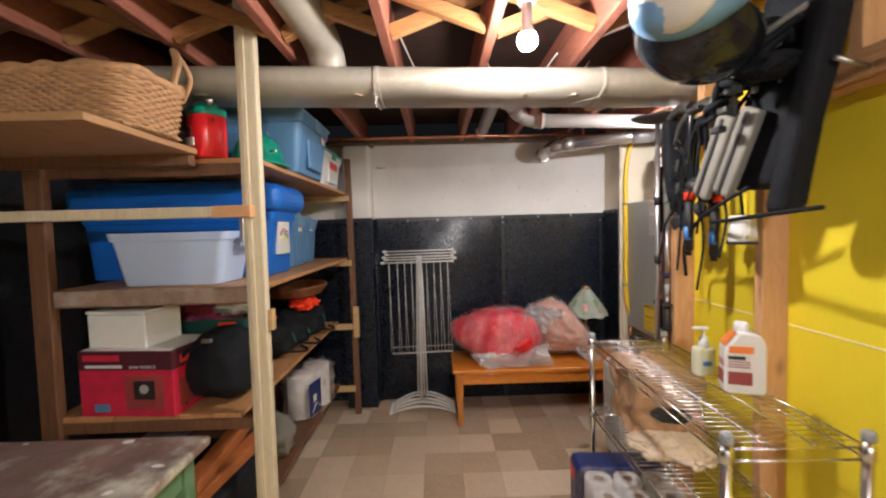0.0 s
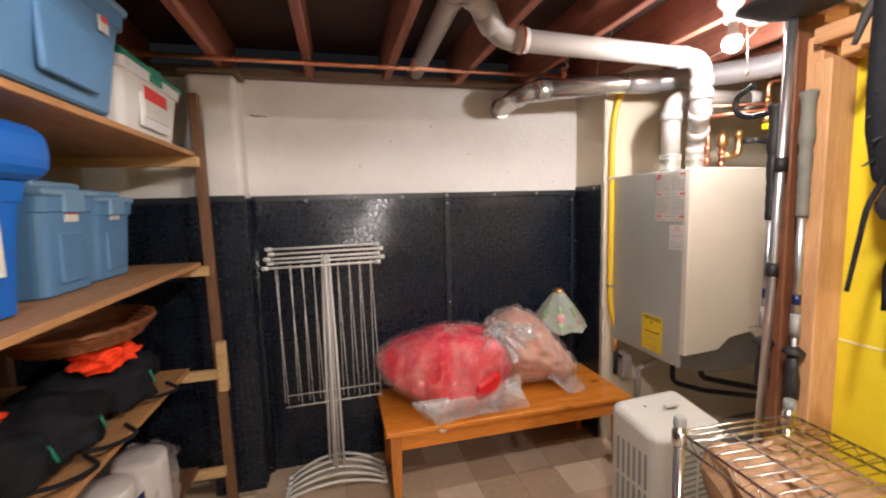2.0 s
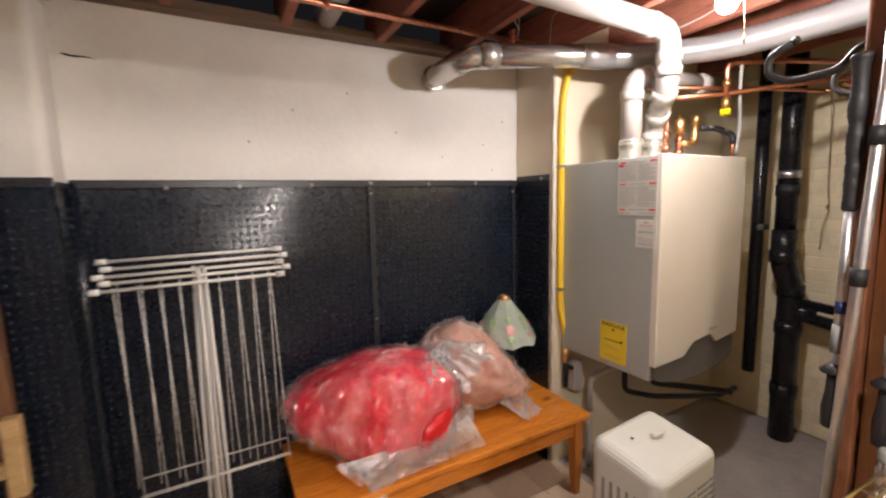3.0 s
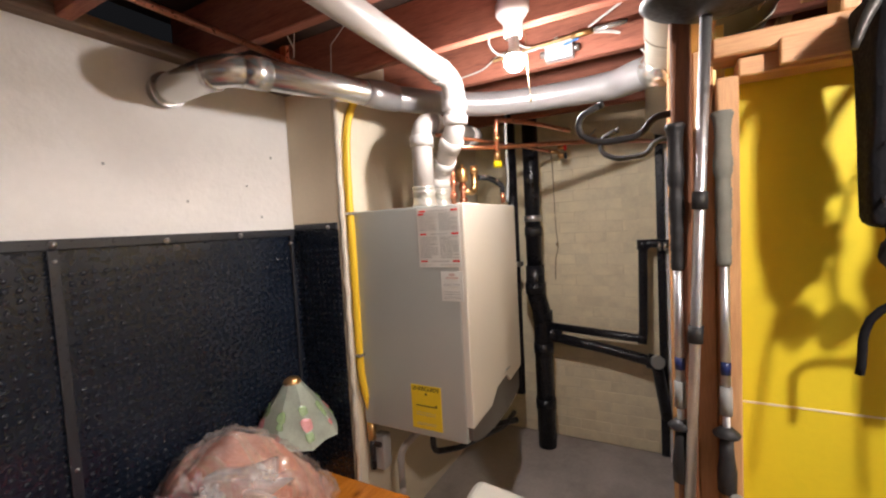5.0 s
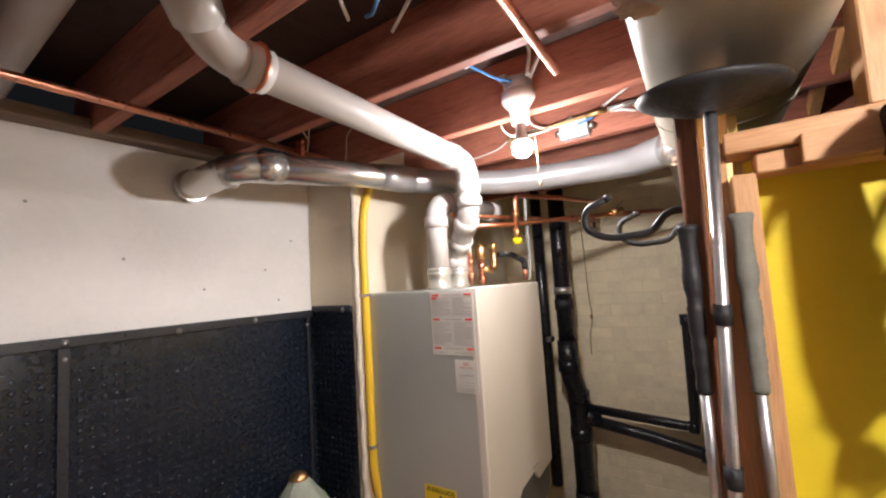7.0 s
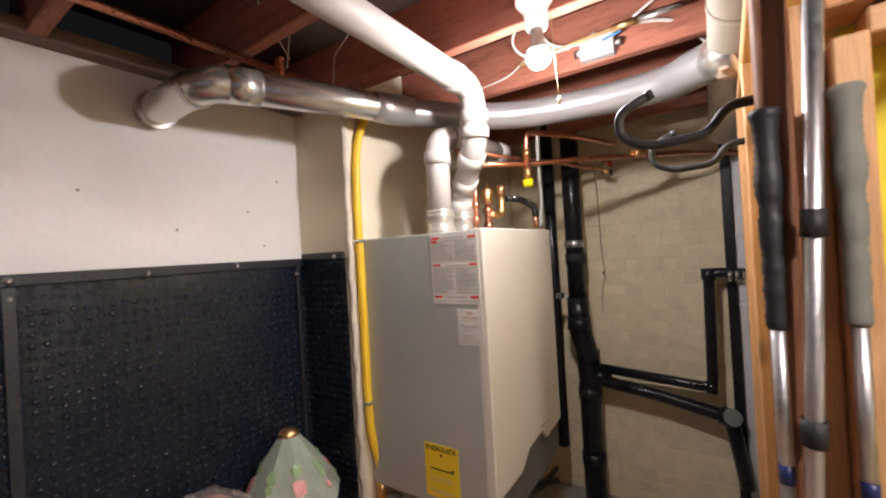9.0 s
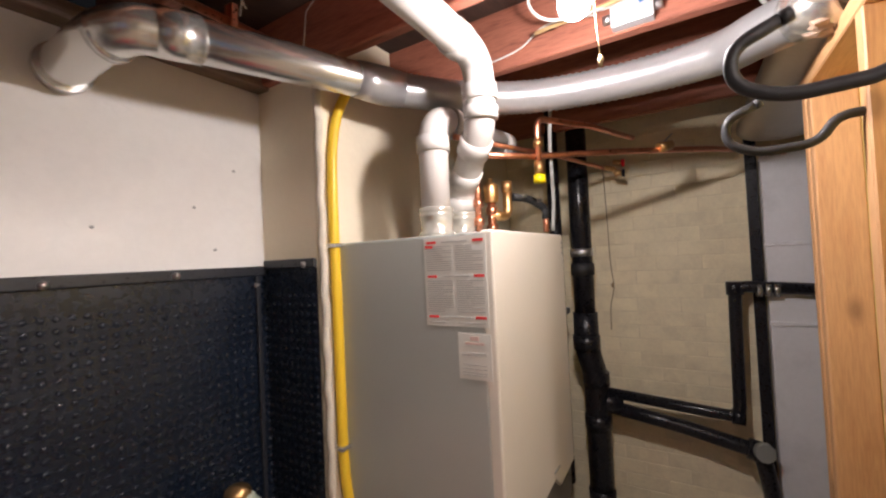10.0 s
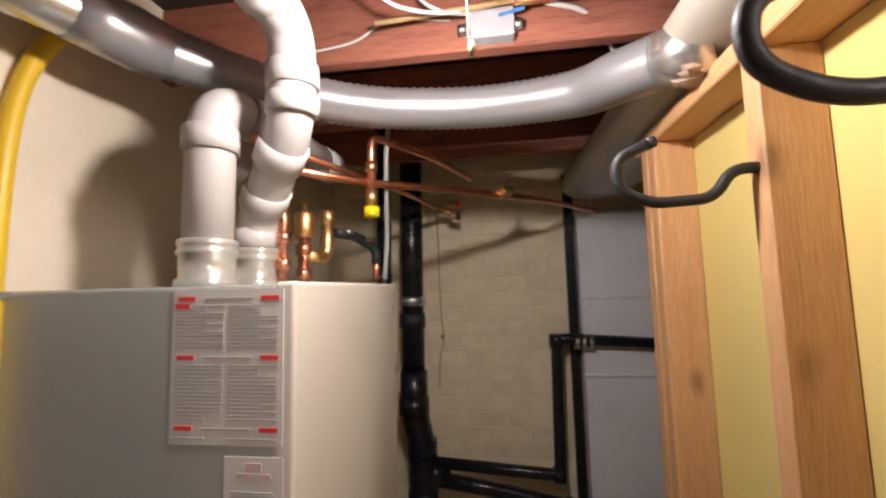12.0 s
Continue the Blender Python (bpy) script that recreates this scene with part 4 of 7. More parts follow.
# ---- third bulb, over the part of the basement behind the walk ----
lamp3 = bulb_fixture("entry_lamp", (0.30, -1.15, 2.30), -0.265, "bare lit bulb in lampholder near the basement entry", "bulb_entry")
part("mount_bar", box((-0.25, -0.02, 0.0), (0.25, 0.02, 0.012), 0.002), "box_steel", lamp3)

# ---- bench and what lies on it ----
bench = thing("bench", (0.13, 2.95, 0), "low honey-stained pine bench with turned-in legs", "bench")
BW, BD, BH = 1.34, 0.5, 0.425
part("seat", box((0, 0, BH - 0.026), (BW, BD, BH), 0.006, None, 3), "bench", bench)
for y in (0.035, BD - 0.055):
    part("apron", box((0.05, y, BH - 0.115), (BW - 0.05, y + 0.02, BH - 0.026), 0.002), "bench", bench)
for x in (0.04, BW - 0.06):
    part("side_apron", box((x, 0.055, BH - 0.115), (x + 0.02, BD - 0.055, BH - 0.026), 0.002), "bench", bench)


def taper_leg(x, y):
    bm = box((x, y, 0), (x + 0.055, y + 0.055, BH - 0.026), 0.003)
    for v in bm.verts:
        k = 0.62 + 0.38 * min(1.0, v.co.z / (BH - 0.12))
        v.co.x = x + 0.0275 + (v.co.x - x - 0.0275) * k
        v.co.y = y + 0.0275 + (v.co.y - y - 0.0275) * k
    return bm


for x in (0.022, BW - 0.077):
    for y in (0.022, BD - 0.077):
        part("leg", taper_leg(x, y), "bench_z", bench)

quilt = thing("bagged_red_quilt", (0.53, 3.2, BH), "red quilt packed in a knotted clear plastic bag on the bench", "bagged quilt")


def crinkled(bm, amount, seed):
    """Pushes sharp little ridges and pleats out of a sheet of film."""
    bm.normal_update()
    off = Vector((seed, seed * 0.7, -seed))
    for v in bm.verts:
        q = v.co + 0.03 * Vector((noise.noise(v.co * 9 + off), noise.noise(v.co * 9 - off), noise.noise(v.co * 8 + off * 2)))
        r = (1 - abs(noise.noise(Vector((q.x * 16, q.y * 24, q.z * 10)) + off))) ** 4 + 0.7 * (1 - abs(noise.noise(q * 38 - off))) ** 4
        v.co += v.normal * amount * r
    return bm


def pillow(g, seed, level=5):
    """A stuffed quilt: a squarish soft lump with one flattened end and upright pleats gathered to the neck."""
    bm = blob((1, 1, 1), 3, 0.07, 1.3, level)
    neck = Vector((0.28, 0.0, 0.2))
    for v in bm.verts:
        p = v.co.normalized()
        k = (abs(p.x) ** 2.8 + abs(p.y) ** 2.8 + abs(p.z) ** 2.8) ** (-1 / 2.8) * v.co.length
        q = Vector((p.x * k * 0.36, p.y * k * 0.215, p.z * k * 0.21)) * g
        u = min(1.0, max(0.0, (-q.x - 0.02) / 0.34))
        q.z = q.z * (1 - 0.5 * u) + 0.02 * u
        q.y *= 1 - 0.25 * u
        q.y -= 0.045 * (1 - u) * max(0.0, -q.z / 0.2)
        d = q - neck
        a = math.atan2(d.y, d.x) * 5 + 11 * d.x
        fold = abs(noise.noise(Vector((a * 0.9, d.length * 2.2, seed)))) + 0.6 * abs(noise.noise(Vector((q.x * 26, q.y * 7, q.z * 5 + seed))))
        v.co = q * (1 - 0.1 * fold)
    return bm


def fan(root, axis, spread, length, seed, seg=72, rows=9):
    """A gathered, pleated skirt of film that opens from a tied neck along axis."""
    bm = bmesh.new()
    ax = Vector(axis).normalized()
    side = ax.orthogonal().normalized()
    up = ax.cross(side)
    rings = []
    for j in range(rows + 1):
        t = j / rows
        ring = []
        for k in range(seg):
            a = 2 * math.pi * k / seg
            pleat = 1 + (0.32 - 0.16 * t) * math.sin(a * 13 + 2.5 * noise.noise(Vector((math.cos(a) * 2, math.sin(a) * 2, seed)))) + 0.3 * noise.noise(Vector((math.cos(a) * 3, t * 3, math.sin(a) * 3 + seed)))
            r = (0.018 + spread * t ** 0.85) * pleat
            h = length * t * (1 + 0.35 * noise.noise(Vector((math.cos(a) * 2.4, math.sin(a) * 2.4, seed + 5))))
            ring.append(bm.verts.new(Vector(root) + ax * h + (side * math.cos(a) + up * math.sin(a)) * r))
        rings.append(ring)
    for a, b in zip(rings, rings[1:]):
        for k in range(seg):
            bm.faces.new((a[k], a[(k + 1) % seg], b[(k + 1) % seg], b[k])).smooth = True
    return bm


def skirt(top, bottom, seed, n=70, rows=16, amp=0.012):
    """Loose film between two edges, each a function of s from 0 to 1, with creases running down it."""
    bm = bmesh.new()
    grid = []
    for i in range(n + 1):
        s_ = i / n
        a, b = Vector(top(s_)), Vector(bottom(s_))
        col = []
        for j in range(rows + 1):
            t = j / rows
            p = a.lerp(b, t)
            crease = (1 - abs(noise.noise(Vector((s_ * 22, t * 2.5, seed))))) ** 3 + 0.6 * (1 - abs(noise.noise(Vector((s_ * 40 + t * 9, t * 14, seed + 3))))) ** 3
            p += Vector((0.25 * amp * noise.noise(p * 30), -amp * crease * math.sin(math.pi * min(1.0, t * 1.15 + 0.05)), 0.5 * amp * crease * t))
            col.append(bm.verts.new(p))
        grid.append(col)
    for i in range(n):
        for j in range(rows):
            bm.faces.new((grid[i][j], grid[i + 1][j], grid[i + 1][j + 1], grid[i][j + 1])).smooth = True
    return bm


part("quilt", moved(pillow(1.0, 2.0), pose(-0.05, 0.02, 0.2, 0, 3, -14)), "cloth_red", quilt, "crumpled red quilt", True)
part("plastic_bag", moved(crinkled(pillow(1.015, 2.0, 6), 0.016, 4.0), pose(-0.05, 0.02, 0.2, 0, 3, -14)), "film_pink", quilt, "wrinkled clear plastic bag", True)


def hem(s_):
    corner = math.exp(-((s_ - 0.16) / 0.09) ** 2)
    ragged = noise.noise(Vector((s_ * 9, 1.5, 0)))
    return (-0.2 + 0.52 * s_ + 0.02 * ragged, -0.225 - 0.037 * corner + 0.03 * s_ + 0.03 * ragged * (1 - corner), 0.012 - 0.075 * corner + 0.025 * abs(math.sin(s_ * 11)))


part("loose_bag_edge", skirt(lambda s_: (-0.27 + 0.6 * s_, -0.17 - 0.055 * math.sin(math.pi * s_) + 0.04 * s_, 0.1 + 0.06 * s_), hem, 6.0), "film_milky", quilt, "loose crinkled bag edge hanging over the front", True)
part("loose_bag_edge", skirt(lambda s_: (-0.2 + 0.5 * s_, -0.2 - 0.04 * math.sin(math.pi * s_) + 0.04 * s_, 0.1 + 0.03 * s_), lambda s_: (-0.15 + 0.5 * s_, -0.242 + 0.02 * s_, 0.008), 9.0), "film_milky", quilt, "second layer of loose film", True)
part("exposed_cloth", moved(blob((0.085, 0.022, 0.05), 8, 0.25, 2.0, 4), pose(0.12, -0.222, 0.155, 12, -30, 12)), "red", quilt, "bright red cloth showing through the bag opening", True)
part("knot", moved(blob((0.05, 0.04, 0.05), 21, 0.4, 2.4, 4, creases=0.4), pose(0.25, -0.01, 0.34, 0, 35, 0)), "film_milky", quilt, "bunched knot of the bag", True)
part("gathered_neck", fan((0.27, -0.01, 0.36), (-0.75, -0.35, -0.55), 0.1, 0.2, 2.0), "film_milky", quilt, "pleated film gathered to the knot", True)
part("gathered_neck", fan((0.23, 0.0, 0.33), (-0.5, 0.1, 0.75), 0.05, 0.075, 5.0), "film_milky", quilt, "open end of the bag above the knot", True)
tan = thing("bagged_tan_blanket", (0.98, 3.24, BH), "pinkish tan blanket in clear plastic bag leaning on wall", "bagged blanket")


def slump(seed, g, level=5):
    bm = blob((0.29 * g, 0.17 * g, 0.2 * g), seed, 0.18, 1.5, level, 0.1, creases=0.06)
    for v in bm.verts:
        u = (v.co.x + 0.27) / 0.54
        v.co.z = v.co.z * (1.42 - 0.9 * u)
        v.co.y *= 1.15 - 0.35 * u
    return bm


part("blanket", moved(slump(5, 0.97), pose(0.02, 0.04, 0.213, 0, 24, -26)), "cloth_tan", tan, "folded pinkish tan patterned blanket", True)
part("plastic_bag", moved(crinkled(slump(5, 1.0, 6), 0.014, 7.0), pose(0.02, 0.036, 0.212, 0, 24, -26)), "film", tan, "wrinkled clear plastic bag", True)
bm = bmesh.new()
for k, (a, b, c, d) in enumerate((((0.16, -0.02, 0.12), (0.3, -0.16, 0.004), (0.18, -0.2, 0.004), (0.08, -0.12, 0.08)), ((0.2, 0.04, 0.14), (0.33, -0.08, 0.006), (0.3, -0.16, 0.005), (0.16, -0.02, 0.12)))):
    bm.faces.new([bm.verts.new(p) for p in (a, b, c, d)])
bmesh.ops.subdivide_edges(bm, edges=list(bm.edges), cuts=6, use_grid_fill=True)
for v in bm.verts:
    v.co += Vector((0.01 * noise.noise(v.co * 20), 0.01 * noise.noise(v.co * 23 + Vector((3, 0, 0))), abs(0.02 * noise.noise(v.co * 17))))
part("loose_bag_edge", bm, "film_milky", tan, "loose crinkled bag edge", True)
part("gathered_neck", fan((-0.2, -0.03, 0.4), (0.6, -0.5, -0.6), 0.09, 0.2, 8.0), "film_milky", tan, "pleated film gathered at the neck", True)

tlamp = thing("table_lamp", (1.245, 3.34, BH), "small table lamp with floral leaded-glass shade on bench", "lamp")
part("base", lathe([(0.07, 0), (0.07, 0.012), (0.045, 0.025), (0.015, 0.045), (0.01, 0.06)], 20), "brass", tlamp)
part("stem", tube([(0, 0, 0.05), (0, 0, 0.53)], 0.007, 10), "brass", tlamp)
bm = bmesh.new()
n = 16
rows = []
for j, (r, z) in enumerate(((0.028, 0.524), (0.054, 0.488), (0.092, 0.436), (0.137, 0.367), (0.17, 0.31))):
    ring = []
    for k in range(n):
        rr = r * (1.0 + (0.03 if k % 2 else -0.035))
        zz = z - (0.012 if (j == 4 and k % 2) else 0.0)
        ring.append(bm.verts.new((rr * math.cos(2 * math.pi * k / n), rr * math.sin(2 * math.pi * k / n), zz)))
    rows.append(ring)
for a, b in zip(rows, rows[1:]):
    for k in range(n):
        bm.faces.new((a[k], a[(k + 1) % n], b[(k + 1) % n], b[k]))
bmesh.ops.solidify(bm, geom=list(bm.faces), thickness=0.003)
shade = part("shade", bm, "glass_shade", tlamp, "pale green scalloped glass shade with roses")
for k in range(8):
    a = 2 * math.pi * (k + 0.5) / 8
    for rr, z, m, s in ((0.13, 0.382, "rose", 0.026), (0.1, 0.428, "leaf", 0.02), (0.154, 0.343, "leaf", 0.02)) if k % 2 else ((0.107, 0.417, "leaf", 0.024), (0.124, 0.39, "leaf", 0.018), (0.148, 0.352, "rose", 0.014)):
        part("rose" if m == "rose" else "leaf", moved(blob((s, s * 0.8, 0.003), k, 0.4, 2.0, 2), pose(rr * math.cos(a + 0.15 * (s < 0.013)), rr * math.sin(a + 0.15 * (s < 0.013)), z, 0, 58, math.degrees(a))), m, shade)
part("cap", lathe([(0.034, 0.512), (0.036, 0.518), (0.032, 0.528), (0.022, 0.536), (0.01, 0.54), (0.002, 0.541)], 16), "brass", tlamp, "dull brass cap")

# ---- folded clothes rack ----
rack = thing("drying_rack", (-0.11, 3.31, 0), "folded white wire clothes drying rack with arched feet", "drying rack")
for k, (z, y, dx) in enumerate(((1.285, 0.045, -0.005), (1.262, 0.02, 0.01), (1.24, -0.005, -0.008), (1.222, -0.03, 0.012), (1.2, -0.05, -0.012))):
    bar = part("bar", tube([(-0.262 + dx, y, z), (0.262 + dx, y - 0.02, z + 0.006)], 0.006, 8), "white_enamel", rack)
    for s in (-1, 1):
        part("end_cap", tube([(s * 0.258 + dx, y - 0.01 - 0.01 * s, z + 0.003 * s + 0.003), (s * 0.288 + dx, y - 0.01 - 0.011 * s, z + 0.003 * s + 0.003)], 0.0105, 8), "white", bar)
random.seed(21)
for k in range(9):
    x = -0.235 + 0.058 * k + random.uniform(-0.008, 0.008)
    if abs(x) < 0.02:
        continue
    for y, dx in ((-0.04, 0.012), (0.03, -0.014)):
        part("wire", tube([(x, y, 1.21), (x + dx + 0.01, y - 0.005, 0.47)], 0.0019, 5), "white_enamel", rack)
for z, y in ((0.475, -0.045), (0.455, 0.0), (0.5, 0.035)):
    part("low_rail", tube([(-0.235, y, z), (0.255, y - 0.015, z + 0.015)], 0.003, 6), "white_enamel", rack)
for dx, y in ((-0.028, 0.03), (-0.01, -0.01), (0.012, 0.02), (0.03, -0.03), (0.0, -0.045)):
    part("upright", tube([(dx * 0.6, y, 1.25), (dx, y, 0.75), (dx * 1.3, y * 1.2, 0.1)], 0.007, 8), "white_enamel", rack)
for y, z in ((-0.1, 0.055), (-0.06, 0.075), (-0.02, 0.09), (0.03, 0.1), (0.08, 0.105)):
    pts = [(-0.25 + 0.5 * k / 10, y, 0.012 + z * (1 - ((k - 5) / 5.0) ** 2) * 0.9) for k in range(11)]
    foot = part("arched_foot", tube(pts, 0.008, 8), "white_enamel", rack)
    for s in (0, 10):
        part("foot_cap", tube([Vector(pts[s]) - Vector((0.012, 0, 0)), Vector(pts[s]) + Vector((0.012, 0, 0))], 0.0125, 8), "white", foot)

# ---- dehumidifier ----
deh = thing("dehumidifier", (1.26, 2.485, 0), "off-white plastic dehumidifier with slotted grilles and carry handle", "dehumidifier", rz=4)
bm = box((-0.18, -0.135, 0.02), (0.18, 0.135, 0.62), 0.045, None, 5)
for v in bm.verts:
    v.co.x *= 0.95 + 0.05 * v.co.z / 0.62
    if v.co.z > 0.5:
        v.co.z -= 0.035 * ((v.co.y + 0.135) / 0.27 < 0.25) * ((v.co.z - 0.5) / 0.12)
part("body", bm, "offwhite", deh, smooth=False)
part("handle_recess", box((-0.005, -0.012, 0.616), (0.06, 0.012, 0.6215), 0.008, None, 3), "label", deh)
part("handle", box((0.0, -0.004, 0.621), (0.055, 0.008, 0.6235), 0.002), "offwhite", deh)
part("knob", lathe([(0.005, 0.619), (0.005, 0.621), (0.003, 0.622)], 12, (-0.08, 0.03, 0)), "rubber", deh)
for k in range(14):
    z = 0.14 + 0.026 * k
    for x0, x1 in ((-0.05, 0.02), (0.035, 0.105), (0.115, 0.155)):
        part("slot", box((x0, -0.1395, z), (x1, -0.1345, z + 0.011), 0.002), "cpvc_grey", deh)
for k in range(6):
    for z0 in (0.17, 0.34):
        part("side_slot", box((-0.1795, -0.085 + 0.03 * k, z0), (-0.171, -0.072 + 0.03 * k, z0 + 0.15), 0.002), "cpvc_grey", deh)
for x in (-0.13, 0.13):
    for y in (-0.09, 0.09):
        part("foot", lathe([(0.018, 0), (0.02, 0.024)], 10, (x, y, 0)), "rubber", deh)

# pump and hoses under the boiler
pump = thing("condensate_pump", (1.66, 3.08, 0), "white condensate tube and dark valve tree under the boiler", "pump")
part("white_elbow", tube(bend([(-0.02, 0.03, 0.32), (-0.02, 0.03, 0.5), (0.1, -0.02, 0.56), (0.2, -0.05, 0.66)], 0.05, 5), 0.016, 10), "pvc", pump)
part("outlet_box", box((-0.08, 0.08, 0.42), (-0.02, 0.14, 0.58), 0.006), "pvc", pump)
part("valve_body", blob((0.05, 0.04, 0.04), 2, 0.4, 2.0, 3, at=(0.3, -0.1, 0.56)), "iron", pump)
part("iron_pipe", tube(bend([(0.3, -0.1, 0.66), (0.3, -0.1, 0.45), (0.55, -0.2, 0.4), (0.7, -0.3, 0.38)], 0.04, 5), 0.017, 10), "iron", pump)
part("iron_pipe", tube(bend([(0.15, -0.05, 0.66), (0.15, -0.05, 0.42), (0.3, -0.12, 0.38), (0.75, -0.2, 0.3), (0.95, -0.2, 0.3)], 0.04, 5), 0.015, 10), "iron", pump)
part("drop_pipe", tube(bend([(-0.02, 0.03, 0.33), (-0.02, 0.03, 0.0)], 0.02, 3), 0.016, 10), "pvc", pump)

# ---- copper piping over the boiler ----
cop = thing("copper_piping", (0, 0, 0), "copper heating pipes with elbows, valves and a yellow cap", "pipework")
part("cross_pipe", tube(bend([(1.73, 2.86, 1.885), (1.99, 2.70, 1.90), (2.24, 2.47, 1.925), (2.55, 2.18, 1.945), (2.9, 1.9, 1.95)], 0.03, 4), 0.011, 12), "copper", cop)
part("cross_pipe", tube(bend([(1.70, 2.86, 1.935), (2.3, 2.7, 1.955), (2.75, 2.62, 1.97)], 0.03, 4), 0.009, 12), "copper", cop)
part("riser", tube(bend([(1.985, 2.69, 1.85), (1.985, 2.69, 2.03), (2.2, 2.56, 2.03), (2.5, 2.45, 2.03)], 0.035, 6), 0.011, 12), "copper", cop)
part("riser", tube(bend([(1.80, 2.84, 1.63), (1.80, 2.84, 1.9)], 0.03, 4), 0.01, 12), "copper", cop)
part("valve", tube([(1.985, 2.69, 1.835), (1.985, 2.69, 1.88)], 0.018, 8), "brass", cop)
part("valve", tube([(1.985, 2.69, 1.93), (1.985, 2.69, 1.955)], 0.017, 8), "brass", cop)
part("drain_cap", tube([(1.985, 2.69, 1.805), (1.985, 2.69, 1.832)], 0.021, 10), "tag", cop, "yellow plastic cap")
part("vent", lathe([(0.02, 1.74), (0.026, 1.75), (0.026, 1.8), (0.018, 1.807), (0.008, 1.81), (0.008, 1.825)], 14, (1.88, 2.83, 0)), "brass", cop)
part("tee", tube(bend([(1.88, 2.83, 1.63), (1.88, 2.83, 1.75)], 0.02, 3), 0.014, 10), "copper", cop)
part("fitting", tube(bend([(1.88, 2.83, 1.7), (1.95, 2.8, 1.69), (1.95, 2.8, 1.8)], 0.04, 5), 0.017, 12), "brass", cop)
part("fitting", tube([(1.95, 2.8, 1.78), (1.95, 2.8, 1.82)], 0.02, 8), "brass", cop)
for z in (1.66, 1.72):
    part("nut", tube([(1.80, 2.84, z), (1.80, 2.84, z + 0.025)], 0.018, 6), "copper", cop)
    part("nut", tube([(1.88, 2.83, z - 0.02), (1.88, 2.83, z + 0.005)], 0.02, 6), "copper", cop)
part("insulated_pipe", tube(bend([(1.97, 2.79, 1.765), (2.06, 2.76, 1.765), (2.12, 2.72, 1.73), (2.12, 2.72, 1.69)], 0.03, 4), 0.014, 10), "rubber", cop)
for p in ((2.02, 2.772, 1.765), (2.09, 2.74, 1.75)):
    part("clamp", lathe([(0.017, 0), (0.017, 0.012)], 10, p), "steel", cop)
part("down_pipe", tube([(2.12, 2.72, 1.7), (2.12, 2.72, 1.64)], 0.011, 10), "copper", cop)
part("grey_cable", tube(flow([(2.05, 2.66, 2.09), (2.045, 2.665, 1.98), (2.06, 2.67, 1.85), (2.08, 2.675, 1.75), (2.07, 2.68, 1.64)], 5), 0.007, 8), "cpvc_grey", cop)
for z in (2.0, 1.95):
    part("shutoff", tube([(2.8, 2.58, z), (2.8, 2.54, z - 0.01)], 0.014, 8), "brass", cop)
    part("shutoff_wheel", tube([(2.8, 2.54, z - 0.01), (2.8, 2.528, z - 0.01)], 0.02, 10), "red" if z > 1.98 else "iron", cop)
part("tap", tube(bend([(2.75, 2.62, 1.97), (2.8, 2.58, 1.97), (2.8, 2.56, 1.93)], 0.02, 4), 0.012, 10), "brass", cop)
part("tee_valve", tube([(2.36, 2.345, 1.94), (2.40, 2.305, 1.952)], 0.019, 8), "brass", cop)
part("valve_lever", beam((2.38, 2.33, 1.96), (2.42, 2.30, 2.0), 0.01, 0.003), "steel", cop)
back_pipe = thing("copper_supply_pipe", (0, 0, 0), "long copper supply pipe strapped under the joists", "pipe")
part("pipe", tube([(LEFT + 0.05, 3.17, 2.155), (1.3, 3.165, 2.155)], 0.011, 12), "copper", back_pipe)
for x in (0.36, 1.17):
    part("strap", box((x - 0.008, 3.15, 2.14), (x + 0.008, 3.18, 2.2), 0.002), "copper", back_pipe)
t = thing("copper_pipe", (0, 0, 0), "copper stub pipe running below the joists", "pipe")
part("pipe", tube([(0.42, 2.2, 2.158), (0.8, 2.21, 2.158), (1.213, 2.222, 2.158)], 0.011, 12), "copper", t)
t = thing("rusty_pipe", (0, 0, 0), "thin rusty pipe with brass tap crossing under the joists", "pipe")
part("pipe", tube([(-0.75, 1.18, 2.165), (1.05, 1.2, 2.16)], 0.010, 10), "copper", t)
part("tap_body", tube([(-0.78, 1.18, 2.165), (-0.66, 1.18, 2.165)], 0.016, 8), "galv", t)
part("tap_lever", beam((-0.72, 1.15, 2.18), (-0.66, 1.15, 2.19), 0.012, 0.01), "tag", t)
t = thing("pull_cord", (0, 0, 0), "jute pull cord hanging on the brick wall", "cord")
part("cord", tube(flow([(2.93, 2.655, 2.0), (2.965, 2.655, 1.8), (2.97, 2.65, 1.5), (2.975, 2.64, 1.36), (2.97, 2.66, 1.26), (2.972, 2.665, 1.13)], 5), 0.0025, 5), "string", t)
part("knot", blob((0.008, 0.008, 0.014), 1, 0.3, 2.0, 2, at=(2.972, 2.645, 1.37)), "string", t)

# ---- cables and junction box round the boiler lamp ----
jb = thing("junction_box", (1.862, 2.355, 2.22), "steel junction box with cable clamps on the joist", "junction box")
part("box", box((-0.03, -0.055, -0.035), (0.012, 0.055, 0.035), 0.004), "box_steel", jb)
part("cover", box((-0.034, -0.055, -0.035), (-0.03, 0.055, 0.035), 0.002), "box_steel", jb)
part("blue_tie", beam((-0.037, -0.02, 0.01), (-0.037, -0.08, 0.022), 0.004, 0.008), "wire_blue", jb)
for y in (-0.065, 0.065):
    part("cable_clamp", tube([(-0.01, y - 0.012, 0.0), (-0.01, y + 0.012, 0.0)], 0.014, 8), "steel", jb)


def cable(pts, material, label, r=0.0045):
    t = thing("cable", (0, 0, 0), label, "cable", "ceiling cables")
    part("sheath", tube(flow(pts, 7), r, 7), material, t)


